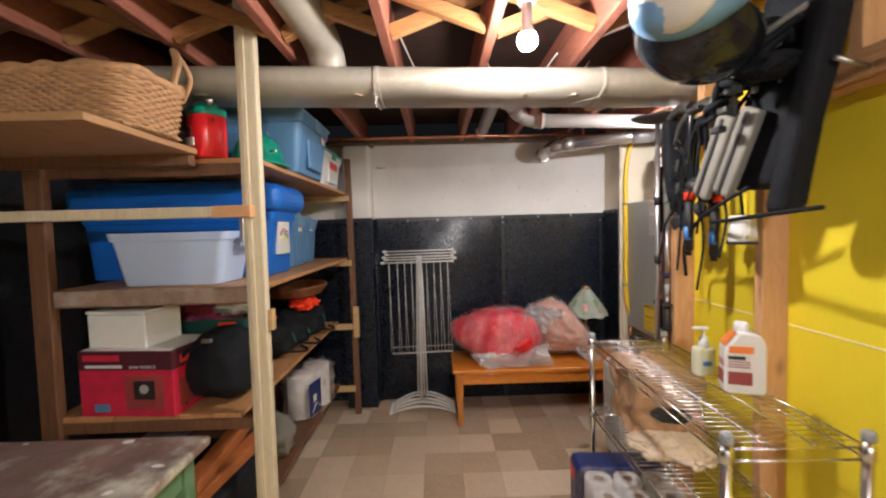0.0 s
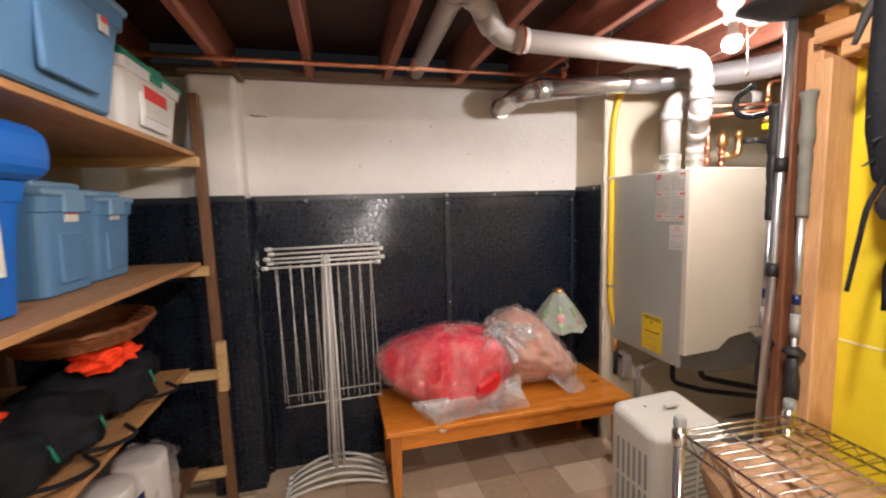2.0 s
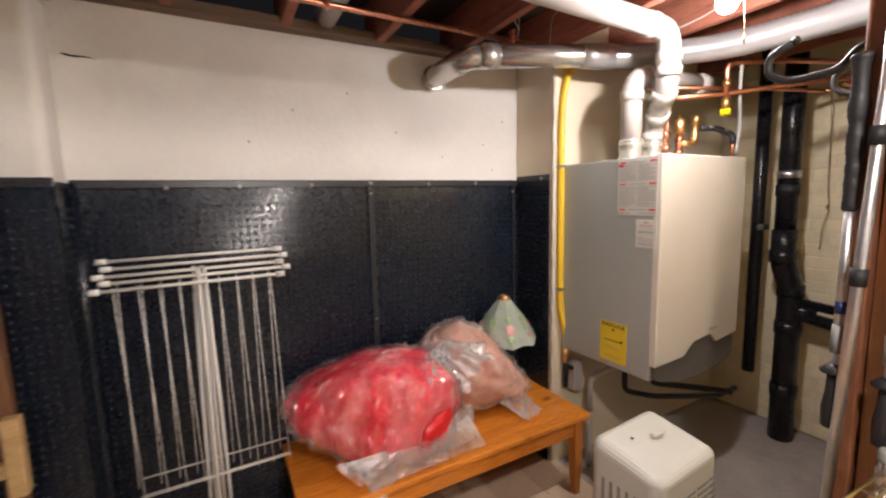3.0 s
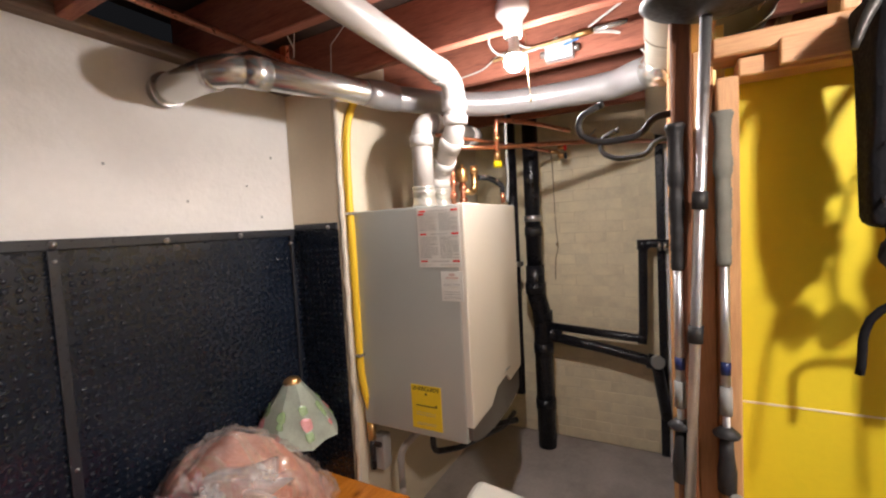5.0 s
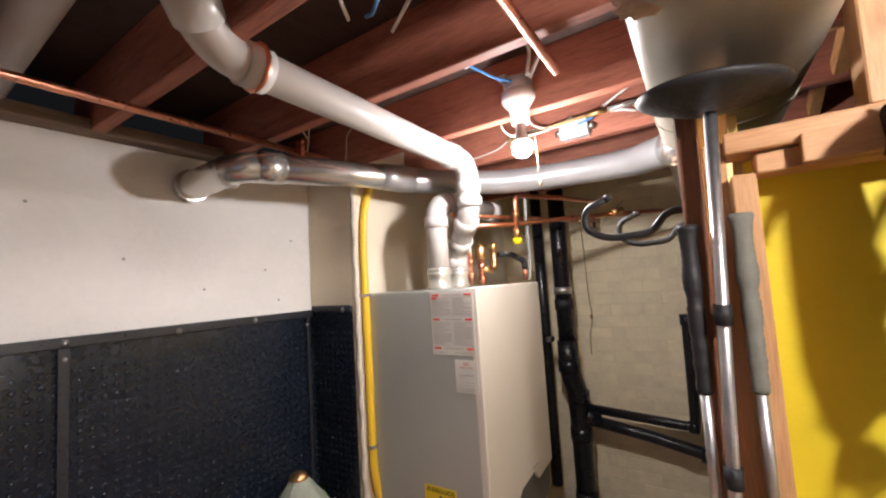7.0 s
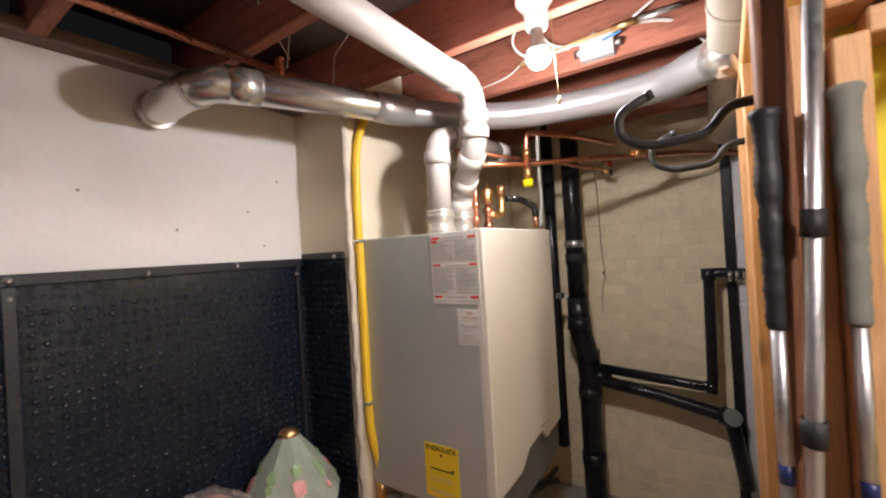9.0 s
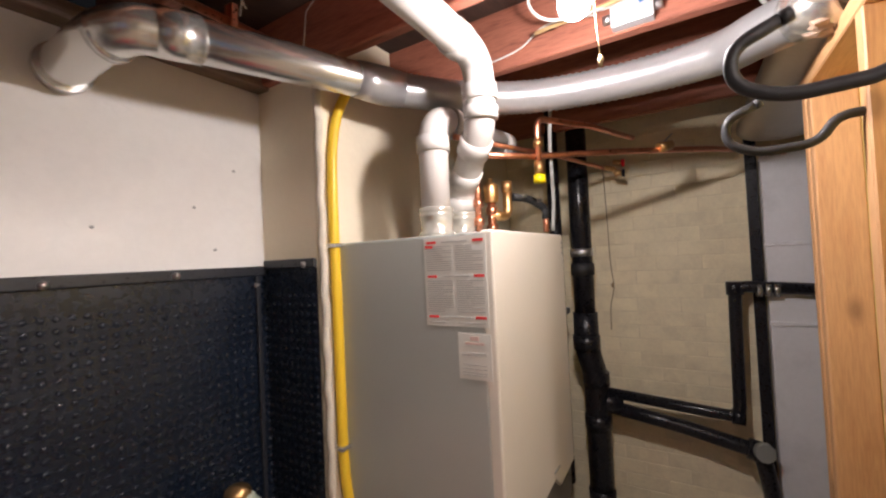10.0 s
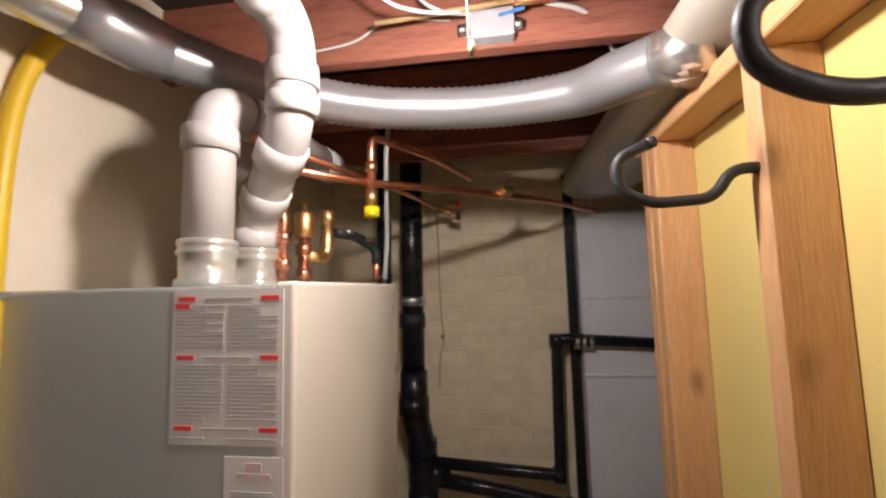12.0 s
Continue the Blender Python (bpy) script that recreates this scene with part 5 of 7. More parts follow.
cable([(1.41, 2.37, 2.275), (1.40, 2.36, 2.40 - 0.03), (1.28, 2.42, 2.36), (1.22, 2.52, 2.27)], "wire_white", "white electric cable looping above the bulb", 0.006)
cable([(1.43, 2.37, 2.275), (1.42, 2.33, 2.36), (1.33, 2.40, 2.37), (1.25, 2.50, 2.28)], "wire_white", "white electric cable looping above the bulb", 0.006)
cable([(1.40, 2.42, 2.27), (1.36, 2.46, 2.28), (1.26, 2.52, 2.31), (1.16, 2.58, 2.33)], "wire_blue", "blue electric cable beside the bulb")
cable([(1.84, 2.37, 2.26), (1.78, 2.47, 2.22), (1.72, 2.56, 2.21), (1.70, 2.6, 2.26), (1.72, 2.58, 2.34)], "wire_white", "white cable looping down beside the joist")
cable([(1.84, 2.36, 2.27), (1.82, 2.42, 2.24), (1.80, 2.5, 2.26), (1.80, 2.55, 2.35)], "wire_white", "white cable looping down beside the joist")
cable([(1.84, 2.23, 2.26), (1.87, 2.13, 2.24), (1.95, 2.05, 2.18), (1.98, 2.02, 2.1)], "wire_white", "white cable bending down by the flexible duct", 0.006)
cable([(1.84, 2.24, 2.28), (1.80, 2.1, 2.33), (1.72, 2.0, 2.33), (1.6, 1.95, 2.25)], "wire_white", "white cable stapled along the joist")
cable([(1.855, 2.9, 2.20), (1.855, 2.7, 2.22), (1.856, 2.6, 2.27), (1.856, 2.45, 2.25)], "wire_white", "thin white cable stapled along joist", 0.003)
cable([(0.9, 2.3, 2.36), (0.86, 2.35, 2.28), (0.9, 2.45, 2.25), (0.98, 2.55, 2.28)], "wire_white", "pale cable sagging between the joists")
cable([(0.78, 2.35, 2.36), (0.80, 2.42, 2.27), (0.86, 2.5, 2.25), (0.92, 2.58, 2.3)], "wire_blue", "blue cable sagging between the joists")
cable([(0.75, 2.3, 2.34), (0.72, 2.4, 2.29), (0.78, 2.52, 2.26), (0.88, 2.6, 2.28)], "wire_white", "pale cable sagging between the joists")
cable([(1.12, 2.15, 2.34), (1.14, 2.25, 2.28), (1.2, 2.32, 2.26), (1.25, 2.2, 2.3), (1.28, 2.05, 2.34)], "wire_white", "pale cable sagging between the joists")
cable([(-0.12, 1.9, 2.36), (0.02, 2.3, 2.21), (0.2, 2.25, 2.2), (0.26, 2.1, 2.3)], "wire_white", "pale cable sagging below dark subfloor")
cable([(0.30, 2.1, 2.30), (0.42, 2.25, 2.2), (0.56, 2.2, 2.21), (0.65, 2.05, 2.3)], "wire_white", "pale cable sagging below dark subfloor")
ypipe = thing("ceiling_gas_pipe", (0, 0, 0), "slim yellow gas line with brass fittings along the joist", "gas pipe")
part("line", tube([(1.80, 2.62, 2.225), (1.81, 2.30, 2.25)], 0.006, 10), "rung", ypipe)
part("fitting", tube([(1.81, 2.30, 2.25), (1.812, 2.22, 2.252)], 0.012, 8), "brass", ypipe)
part("fitting", tube([(1.812, 2.22, 2.252), (1.815, 2.1, 2.255)], 0.01, 8), "galv", ypipe)
for p, q in (((1.06, 3.1, 2.3), (1.2, 3.15, 2.2)), ((1.02, 3.05, 2.32), (1.1, 3.12, 2.24))):
    cable([p, tuple((a + b) / 2 for a, b in zip(p, q)), q], "wire_white", "short loose wire above the steel duct", 0.002)

# ---- hooks on the studs ----
for x, k, z in ((1.562, 1.0, 1.772), (1.21, 1.05, 1.772)):
    t = thing("storage_hook", (x, PY, z), "black rubber-coated steel storage hook screwed into stud", "hook", "storage hooks")
    part("rod", tube(bend([(0, -0.01, 0), (0, 0.035, 0.0), (0, 0.06 * k, -0.042), (0, 0.15 * k, -0.046), (0, 0.195 * k, -0.02), (0, 0.195 * k, 0.025), (0, 0.145 * k, 0.046)], 0.03, 6), 0.0085, 10), "rubber", t)
    part("screw_thread", tube([(0, -0.03, 0), (0, -0.008, 0)], [0.002, 0.005], 8), "steel", t, "zinc screw thread")
    part("tip_cap", tube([(0, 0.148 * k, 0.045), (0, 0.137 * k, 0.0495)], [0.0096, 0.0088], 10), "rubber", t)

# ---- marks on the foundation wall ----
crack = thing("wall_crack", (-0.40, 3.526, 1.985), "dark crack in the painted foundation wall", "crack")
part("gap", tube(flow([(-0.06, 0, 0.004), (-0.03, 0, -0.002), (0.0, 0, 0.0), (0.03, 0, -0.005)], 4), [0.002, 0.003, 0.004, 0.003, 0.003, 0.004, 0.003, 0.0025, 0.002, 0.002, 0.0015, 0.001, 0.001], 5), "black", crack)
random.seed(31)
for x, z in ((1.25, 1.75), (1.31, 1.62), (1.0, 1.68), (0.75, 1.79), (0.52, 1.95), (0.28, 1.86), (1.38, 1.88), (0.1, 1.72)):
    t = thing("wall_plug", (x, 3.527, z), "small dark plugged nail hole in painted wall", "nail hole", "nail holes")
    part("plug", moved(lathe([(0.004, 0), (0.005, 0.002), (0.003, 0.003)], 8), pose(0, 0, 0, 90, 0, 0)), "cpvc_grey", t)

# ---- wire shelving unit and its load ----
shelf = thing("wire_shelf", (0.713, 0.955, 0), "chrome wire shelving unit, half loaded with paper goods", "shelving", rz=-2)
SL, SD = 0.935, 0.332
for x in (0, SD):
    for y in (0, SL):
        post_ob = part("post", tube([(x, y, 0.02), (x, y, 0.945)], 0.0125, 14), "chrome", shelf)
        part("cap", lathe([(0.0135, 0.935), (0.0145, 0.94), (0.0145, 0.955), (0.011, 0.96)], 14, (x, y, 0)), "cpvc_grey", post_ob)
        part("foot", lathe([(0.016, 0), (0.016, 0.025)], 10, (x, y, 0)), "rubber", post_ob)
wire_mesh = None
for z in (0.92, 0.60, 0.20):
    tier = part("tier", tube([(0, 0, z), (0, SL, z)], 0.0035, 8), "chrome", shelf)
    for a, b in (((SD, 0, z), (SD, SL, z)), ((0, 0, z), (SD, 0, z)), ((0, SL, z), (SD, SL, z)), ((0, 0, z - 0.03), (0, SL, z - 0.03)), ((SD, 0, z - 0.03), (SD, SL, z - 0.03)), ((0, 0, z - 0.03), (SD, 0, z - 0.03)), ((0, SL, z - 0.03), (SD, SL, z - 0.03))):
        part("rail", tube([a, b], 0.0032, 8), "chrome", tier)
    for x in (SD * 0.34, SD * 0.67):
        part("stringer", tube([(x, 0, z - 0.004), (x, SL, z - 0.004)], 0.003, 6), "chrome", tier)
    for x in (0, SD):
        zig = [(x, SL * k / 34, z if k % 2 else z - 0.03) for k in range(35)]
        part("truss_wire", tube(zig, 0.0016, 5), "chrome", tier)
    for k in range(1, 36):
        m = pose(0, SL * k / 36, z + 0.004)
        if wire_mesh is None:
            wire_mesh = part("wire", tube([(0, 0, 0), (SD, 0, 0)], 0.0019, 5), "chrome", tier)
            wire_mesh.matrix_basis = m
        else:
            same_mesh("wire", wire_mesh, tier, m)
    for x in (0, SD):
        for y in (0, SL):
            part("collar", lathe([(0.0135, -0.035), (0.017, -0.03), (0.017, 0.002), (0.0135, 0.006)], 12, (x, y, z)), "chrome", tier)

soap = thing("soap_dispenser", (0.955, 1.41, 0.927), "pale liquid soap bottle with white pump on wire shelf", "soap bottle")
part("bottle", box((-0.035, -0.022, 0), (0.035, 0.022, 0.105), 0.014, None, 4), "soap", soap, smooth=False)
part("neck", lathe([(0.02, 0.1), (0.014, 0.118), (0.014, 0.135), (0.005, 0.137), (0.005, 0.165)], 14), "white", soap)
part("spout", box((-0.038, -0.008, 0.162), (0.014, 0.008, 0.173), 0.004), "white", soap)
part("label", box((-0.022, -0.0232, 0.03), (0.02, -0.0215, 0.07)), "label", soap)
part("print", box((-0.016, -0.024, 0.04), (0.014, -0.0225, 0.056)), "wire_blue", soap)
jug = thing("cleaner_jug", (0.985, 1.27, 0.927), "white plastic cleaner jug with sloping shoulder and orange label", "jug", rz=-20)
bm = bmesh.new()
outline = [(-0.05, 0.0), (0.05, 0.0), (0.056, 0.008), (0.056, 0.15), (0.05, 0.172), (0.036, 0.188), (0.012, 0.192), (-0.018, 0.192), (-0.054, 0.142), (-0.056, 0.008)]
vs = [bm.verts.new((x, -0.034, z)) for x, z in outline]
ext = bmesh.ops.extrude_face_region(bm, geom=[bm.faces.new(vs)])
bmesh.ops.translate(bm, verts=[v for v in ext["geom"] if isinstance(v, bmesh.types.BMVert)], vec=(0, 0.068, 0))
bmesh.ops.recalc_face_normals(bm, faces=bm.faces)
bmesh.ops.bevel(bm, geom=list(bm.edges), offset=0.008, segments=3, profile=0.5, affect="EDGES")
part("body", bm, "white", jug)
part("cap", lathe([(0.019, 0.188), (0.021, 0.192), (0.021, 0.216), (0.017, 0.22)], 20, (-0.002, 0, 0)), "white", jug)
part("orange_label", moved(box((-0.026, -0.028, 0), (0.026, 0.028, 0.0016)), pose(-0.0375, 0, 0.169, 0, -54.2, 0)), "orange_label", jug, "orange label on the shoulder")
part("orange_label", box((-0.044, -0.0352, 0.128), (0.02, -0.0335, 0.15)), "orange_label", jug)
part("brown_label", box((-0.046, -0.0352, 0.03), (0.018, -0.0335, 0.07)), "maroon_label", jug)
part("brown_label", box((-0.0572, -0.026, 0.03), (-0.0555, 0.026, 0.07)), "maroon_label", jug)
part("black_label", box((-0.046, -0.0352, 0.108), (0.0, -0.0335, 0.119)), "black", jug)
for z in (0.1, 0.092, 0.084):
    part("print_line", box((-0.046, -0.0351, z), (0.012, -0.0334, z + 0.003)), "maroon_label", jug)
    part("print_line", box((-0.0571, -0.026, z), (-0.0554, 0.018, z + 0.003)), "maroon_label", jug)

bag = thing("paper_bag", (0.94, 1.72, 0.606), "crumpled brown kraft paper bag on the wire shelf", "paper bag", rz=-8)
bm = box((-0.13, -0.17, 0), (0.13, 0.17, 0.27), 0.02, None, 2)
bmesh.ops.subdivide_edges(bm, edges=list(bm.edges), cuts=4, use_grid_fill=True)
for v in bm.verts:
    k = v.co.z / 0.27
    v.co += Vector((0.034 * noise.noise(v.co * 14), 0.034 * noise.noise(v.co * 13 + Vector((5, 0, 0))), 0.06 * k * noise.noise(v.co * 9 + Vector((0, 7, 0)))))
    v.co.z = max(0.001, v.co.z)
part("bag", bm, "kraft", bag)
part("dark_print", moved(blob((0.075, 0.008, 0.03), 4, 0.3, 2.0, 3), pose(0.0, -0.185, 0.12, -8, 6, 0)), "black", bag, "dark round printed emblem")
for k in range(5):
    part("crumpled_top", blob((0.06, 0.05, 0.022), k + 3, 0.7, 2.4, 3, at=(-0.06 + 0.03 * k, -0.1 + 0.05 * k, 0.262)), "kraft", bag)
sack = thing("plastic_sack", (0.89, 1.5, 0.606), "flattened pale beige plastic bag lying on wire shelf", "bag")
bm = blob((0.14, 0.12, 0.03), 9, 0.3, 1.6, 5, 0.25, at=(0.0, 0.0, 0.027), creases=0.1)
part("bag", crinkled(bm, 0.006, 3.0), "sack_film", sack, "", True)
part("gathered_end", moved(blob((0.07, 0.035, 0.02), 3, 0.6, 2.2, 4, creases=0.3), pose(0.05, -0.11, 0.027, 0, 0, 20)), "sack_film", sack, "", True)

pack = thing("toilet_paper_pack", (0.575, 1.22, 0.215), "plastic-wrapped pack of white toilet paper rolls with navy end", "toilet paper", rz=-4)
roll0 = None
for i in range(3):
    for j in range(5):
        for k in range(2):
            m = pose(0.065 + 0.115 * i, 0.065 + 0.115 * j, 0.004 + 0.112 * k)
            if roll0 is None:
                roll0 = part("roll", lathe([(0.02, 0.0), (0.052, 0.0), (0.055, 0.006), (0.055, 0.1), (0.051, 0.106), (0.02, 0.106), (0.02, 0.07)], 20), "tissue", pack)
                core = part("core", lathe([(0.019, 0.06), (0.0195, 0.104)], 14), "card", roll0)
                roll0.matrix_basis = m
            else:
                r = same_mesh("roll", roll0, pack, m)
                same_mesh("core", core, r, Matrix())
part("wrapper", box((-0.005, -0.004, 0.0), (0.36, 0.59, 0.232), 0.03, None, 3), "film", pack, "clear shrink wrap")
part("printed_end", box((-0.009, 0.45, 0.004), (0.365, 0.596, 0.237), 0.03, None, 3), "navy", pack, "navy printed end of the wrapper")
part("pink_print", box((-0.011, 0.5, 0.15), (-0.008, 0.56, 0.2), 0.001), "ink_red", pack)

# ---- storage rack on the other side ----
srack = thing("storage_rack", (0, 0, 0), "home-made brown wooden storage rack with sagging board shelves", "storage rack")
part("near_post", box((-0.69, 1.575, 0), (-0.617, 1.615, DECK_Z - 0.01), 0.006, None, 2), "post", srack, "pale painted round-edged post")
part("post_fillet", box((-0.675, 1.569, 0), (-0.653, 1.576, DECK_Z - 0.02), 0.003, None, 2), "post", srack)
part("far_post", beam((-0.622, 3.255, 0.0), (-0.642, 3.255, 2.02), 0.04, 0.044, 0.004), "rack_wood", srack)
part("splice_cleat", box((-0.628, 3.195, 0.63), (-0.585, 3.235, 0.87), 0.005), "rung", srack, "pale splice cleat")
part("post_cleat", box((-0.617, 1.58, 1.09), (-0.595, 1.61, 1.17), 0.004), "rung", srack)
for y in (1.60, 3.235):
    part("rear_post", box((-1.52, y, 0), (-1.45, y + 0.04, 2.02), 0.004), "rack_wood", srack)
for z in (1.735, 1.235, 0.735, 0.24):
    part("rung", box((-1.5, 3.205, z - 0.045), (-0.632, 3.235, z), 0.003), "rung", srack)
    part("rung", box((-1.5, 1.616, z - 0.045), (-0.64, 1.646, z), 0.003), "rack_wood", srack)
for z, x1, m in ((1.735, -0.645, "shelf_wood"), (1.235, -0.66, "shelf_wood"), (0.735, -0.75, "shelf_wood"), (0.24, -0.75, "rack_wood")):
    for k in range(3):
        w = (x1 + 1.5) / 3
        part("shelf_board", box((-1.5 + w * k + 0.002, 1.62, z), (-1.5 + w * (k + 1) - 0.002, 3.225, z + 0.02), 0.003), m, srack)
part("rough_edge_board", box((-1.44, 1.60, 1.195), (-0.7, 1.62, 1.258), 0.008, None, 2), "rough_board", srack, "rough board splashed with plaster")
part("cross_bar", box((-2.1, 1.532, 1.525), (-0.66, 1.574, 1.565), 0.004), "post", srack, "pale painted cross bar")
part("cross_bar_end", box((-0.78, 1.53, 1.523), (-0.64, 1.5745, 1.567), 0.003), "plate", srack)
part("hook_plate", box((-0.70, 1.566, 1.43), (-0.685, 1.574, 1.52), 0.002), "steel", srack)
part("plywood_deck", box((-1.75, 1.065, 1.757), (-0.835, 1.56, 1.779), 0.003), "plywood", srack, "overhanging plywood deck")
part("deck_bearer", box((-1.7, 1.53, 1.715), (-0.85, 1.57, 1.757), 0.003), "rack_wood", srack)
part("deck_post", box((-1.68, 1.2, 0.76), (-1.61, 1.24, 1.715), 0.004), "rack_wood", srack)


def round_rect(hx, hy, r, n, z, wob=0.0, phase=0.0, k_w=40):
    pts = []
    per = 2 * math.pi
    for i in range(n):
        a = per * i / n
        c, s = math.cos(a), math.sin(a)
        d = (abs(c / hx) ** 5 + abs(s / hy) ** 5) ** (-0.2)
        d += wob * math.sin(k_w * a + phase)
        pts.append((d * c, d * s, z))
    return pts + [pts[0]]


bask = thing("wicker_basket", (-1.08, 1.285, 1.779), "tan woven wicker basket with hoop handle on plywood deck", "basket")
bask.matrix_basis = pose(-1.035, 1.33, 1.779, 0, 0, -4) @ Matrix.Diagonal((1.25, 1.1, 1.35, 1))
for k in range(15):
    part("weaver", tube(round_rect(0.175 + 0.0012 * k, 0.115 + 0.001 * k, 0.03, 120, 0.006 + 0.0072 * k, 0.0045, math.pi * (k % 2), 30), 0.0052, 5, caps=False), "wicker", bask)
for k in range(30):
    x, y, _ = round_rect(0.18, 0.12, 0.03, 30, 0)[k]
    part("stake", tube([(x * 0.97, y * 0.97, 0.0), (x * 1.04, y * 1.04, 0.112)], 0.0042, 5), "wicker", bask)
for k in range(2):
    part("rim", tube([(x, y, z + 0.004 * math.sin(i * 0.8 + k * 3)) for i, (x, y, z) in enumerate(round_rect(0.194, 0.132, 0.03, 90, 0.112 + 0.006 * k))], 0.0085, 7, caps=False), "wicker", bask)
part("base", box((-0.17, -0.11, 0), (0.17, 0.11, 0.008), 0.003), "wicker", bask)
for k in range(3):
    part("hoop", tube(flow([(0.19, 0.04, 0.1), (0.2 + 0.005 * k, 0.05, 0.17), (0.17, 0.09 + 0.006 * k, 0.215), (0.19, 0.13, 0.16), (0.16, 0.135, 0.1)], 7), 0.007, 6), "wicker", bask)

can = thing("red_canister", (-0.90, 1.70, 1.757), "small red enamel canister with green lid and wire bail", "canister")
can.matrix_basis = pose(-0.85, 1.66, 1.757, 0, 0, -25) @ Matrix.Diagonal((1.4, 1.4, 1.4, 1))
part("body", lathe([(0.045, 0), (0.049, 0.004), (0.049, 0.115), (0.046, 0.12)], 28), "red", can)
part("lid", lathe([(0.05, 0.115), (0.051, 0.118), (0.05, 0.135), (0.03, 0.142), (0.028, 0.15), (0.01, 0.152)], 24), "green", can)
part("bail", tube([(0.05 * math.cos(a), 0.05 * math.sin(a) * 0.4 - 0.02, 0.1 + 0.02 * math.sin(a)) for a in [math.pi * k / 12 for k in range(13)]], 0.002, 5), "steel", can)
part("spout", tube([(0.04, -0.02, 0.14), (0.055, -0.03, 0.155)], 0.009, 8), "steel", can)
part("badge", box((-0.022, -0.0505, 0.03), (0.012, -0.04, 0.055), 0.003), "label", can, "pale printed emblem")
part("badge_mark", box((-0.02, -0.051, 0.055), (0.004, -0.043, 0.085), 0.004), "box_dark", can)

hat = thing("green_hard_hat", (-0.745, 1.87, 1.757), "glossy green plastic hard hat on the rack's top shelf", "hard hat")
bm = lathe([(0.165, 0.0), (0.17, 0.004), (0.15, 0.012), (0.135, 0.02), (0.128, 0.06), (0.105, 0.105), (0.06, 0.135), (0.01, 0.145)], 30)
moved(bm, Matrix.Diagonal((0.78, 0.85, 1, 1)))
part("shell", bm, "green", hat)
part("ridge", tube([(0, -0.1, 0.06), (0, -0.055, 0.125), (0, 0, 0.146), (0, 0.055, 0.125), (0, 0.1, 0.06)], 0.012, 8), "green", hat)
part("chin_clip", tube([(0.09, -0.09, 0.05), (0.12, -0.1, 0.05)], 0.006, 6), "steel", hat)


def storage_tote(name, lo, hi, body, lid, label, group="", taper=0.88, lid_h=0.045, sticker=None, ridges=True, rim=0.0):
    """A lidded moulded storage box standing on z = lo[2]."""
    c = ((lo[0] + hi[0]) / 2, (lo[1] + hi[1]) / 2, lo[2])
    t = thing(name, c, label, "storage tote", group)
    hx, hy, h = (hi[0] - lo[0]) / 2, (hi[1] - lo[1]) / 2, hi[2] - lo[2]
    part("tub", tub((-hx, -hy, 0), (hx, hy, h - (lid_h if lid else 0)), taper), body, t)
    if lid:
        bm = box((-hx * 1.05 - rim, -hy * 1.05 - rim, h - lid_h), (hx * 1.05 + rim, hy * 1.05 + rim, h - lid_h * (0.12 if rim else 0.45)), 0.014 + rim, None, 4)
        box((-hx * 0.9, -hy * 0.88, h - lid_h * 0.5), (hx * 0.9, hy * 0.88, h), 0.014, bm, 3)
        part("lid", bm, lid, t)
    if ridges:
        part("side_panel", box((hx * 0.93, -hy * 0.45, h * 0.1), (hx * 0.985, hy * 0.45, h * 0.55), 0.008), body, t)
        part("front_panel", box((-hx * 0.4, -hy * 0.985, h * 0.1), (hx * 0.4, -hy * 0.92, h * 0.6), 0.008), body, t)
        part("latch", box((hx * 1.0, -0.05, h * 0.72), (hx * 1.06, 0.05, h * 0.93), 0.006), lid or body, t)
    if sticker:
        y0, y1, z0, z1 = sticker
        s = part("sticker", box((hx * 0.985, y0, z0), (hx * 1.0 + 0.002, y1, z1), 0.001), "label", t, "white price sticker")
        part("sticker_mark", box((hx * 1.0 + 0.002, y0 + 0.004, z0 + (z1 - z0) * 0.55), (hx * 1.0 + 0.0032, y1 - 0.006, z1 - 0.004)), "ink_red", s)
    return t


storage_tote("storage_tote", (-1.14, 2.03, 1.757), (-0.6, 2.52, 2.085), "tote", "tote_lid", "slate blue lidded plastic storage tote on top shelf", "blue totes", sticker=(0.12, 0.16, 0.2, 0.245))
storage_tote("storage_tote", (-1.05, 2.62, 1.757), (-0.655, 3.1, 2.02), "white", "green", "white plastic storage box with green lid on top shelf", sticker=(-0.1, 0.1, 0.06, 0.17))
big = storage_tote("storage_tote", (-1.62, 1.97, 1.257), (-0.74, 2.28, 1.715), "blue", "blue", "large royal blue lidded storage tote with paper label", "", 0.95, 0.15, None, False, 0.035)
lab = part("paper_label", box((0.42, -0.08, 0.1), (0.4435, 0.07, 0.27), 0.001), "label", big, "white paper label with coloured swirl")
for k, m in enumerate(("ink_red", "wire_blue", "leaf", "tag")):
    part("swirl", tube(flow([(0.444, -0.06, 0.205 - 0.008 * k), (0.444, -0.01, 0.225 - 0.012 * k), (0.444, 0.05, 0.205 - 0.016 * k)], 4), 0.003, 5), m, lab)
storage_tote("storage_tote", (-1.30, 2.44, 1.257), (-0.80, 2.69, 1.585), "tote", "tote_lid", "slate blue lidded plastic storage tote on middle shelf", "blue totes", 0.93, sticker=(-0.03, 0.03, 0.21, 0.25))
storage_tote("storage_tote", (-1.32, 2.73, 1.257), (-0.82, 2.98, 1.57), "tote", "tote_lid", "slate blue lidded plastic storage tote on middle shelf", "blue totes", 0.93, sticker=(-0.03, 0.03, 0.21, 0.25))
wt = storage_tote("storage_tote", (-1.30, 1.70, 1.256), (-0.82, 1.95, 1.475), "white_tub", None, "open white plastic storage tub of odds and ends", "", 0.84, 0.0, None, False)
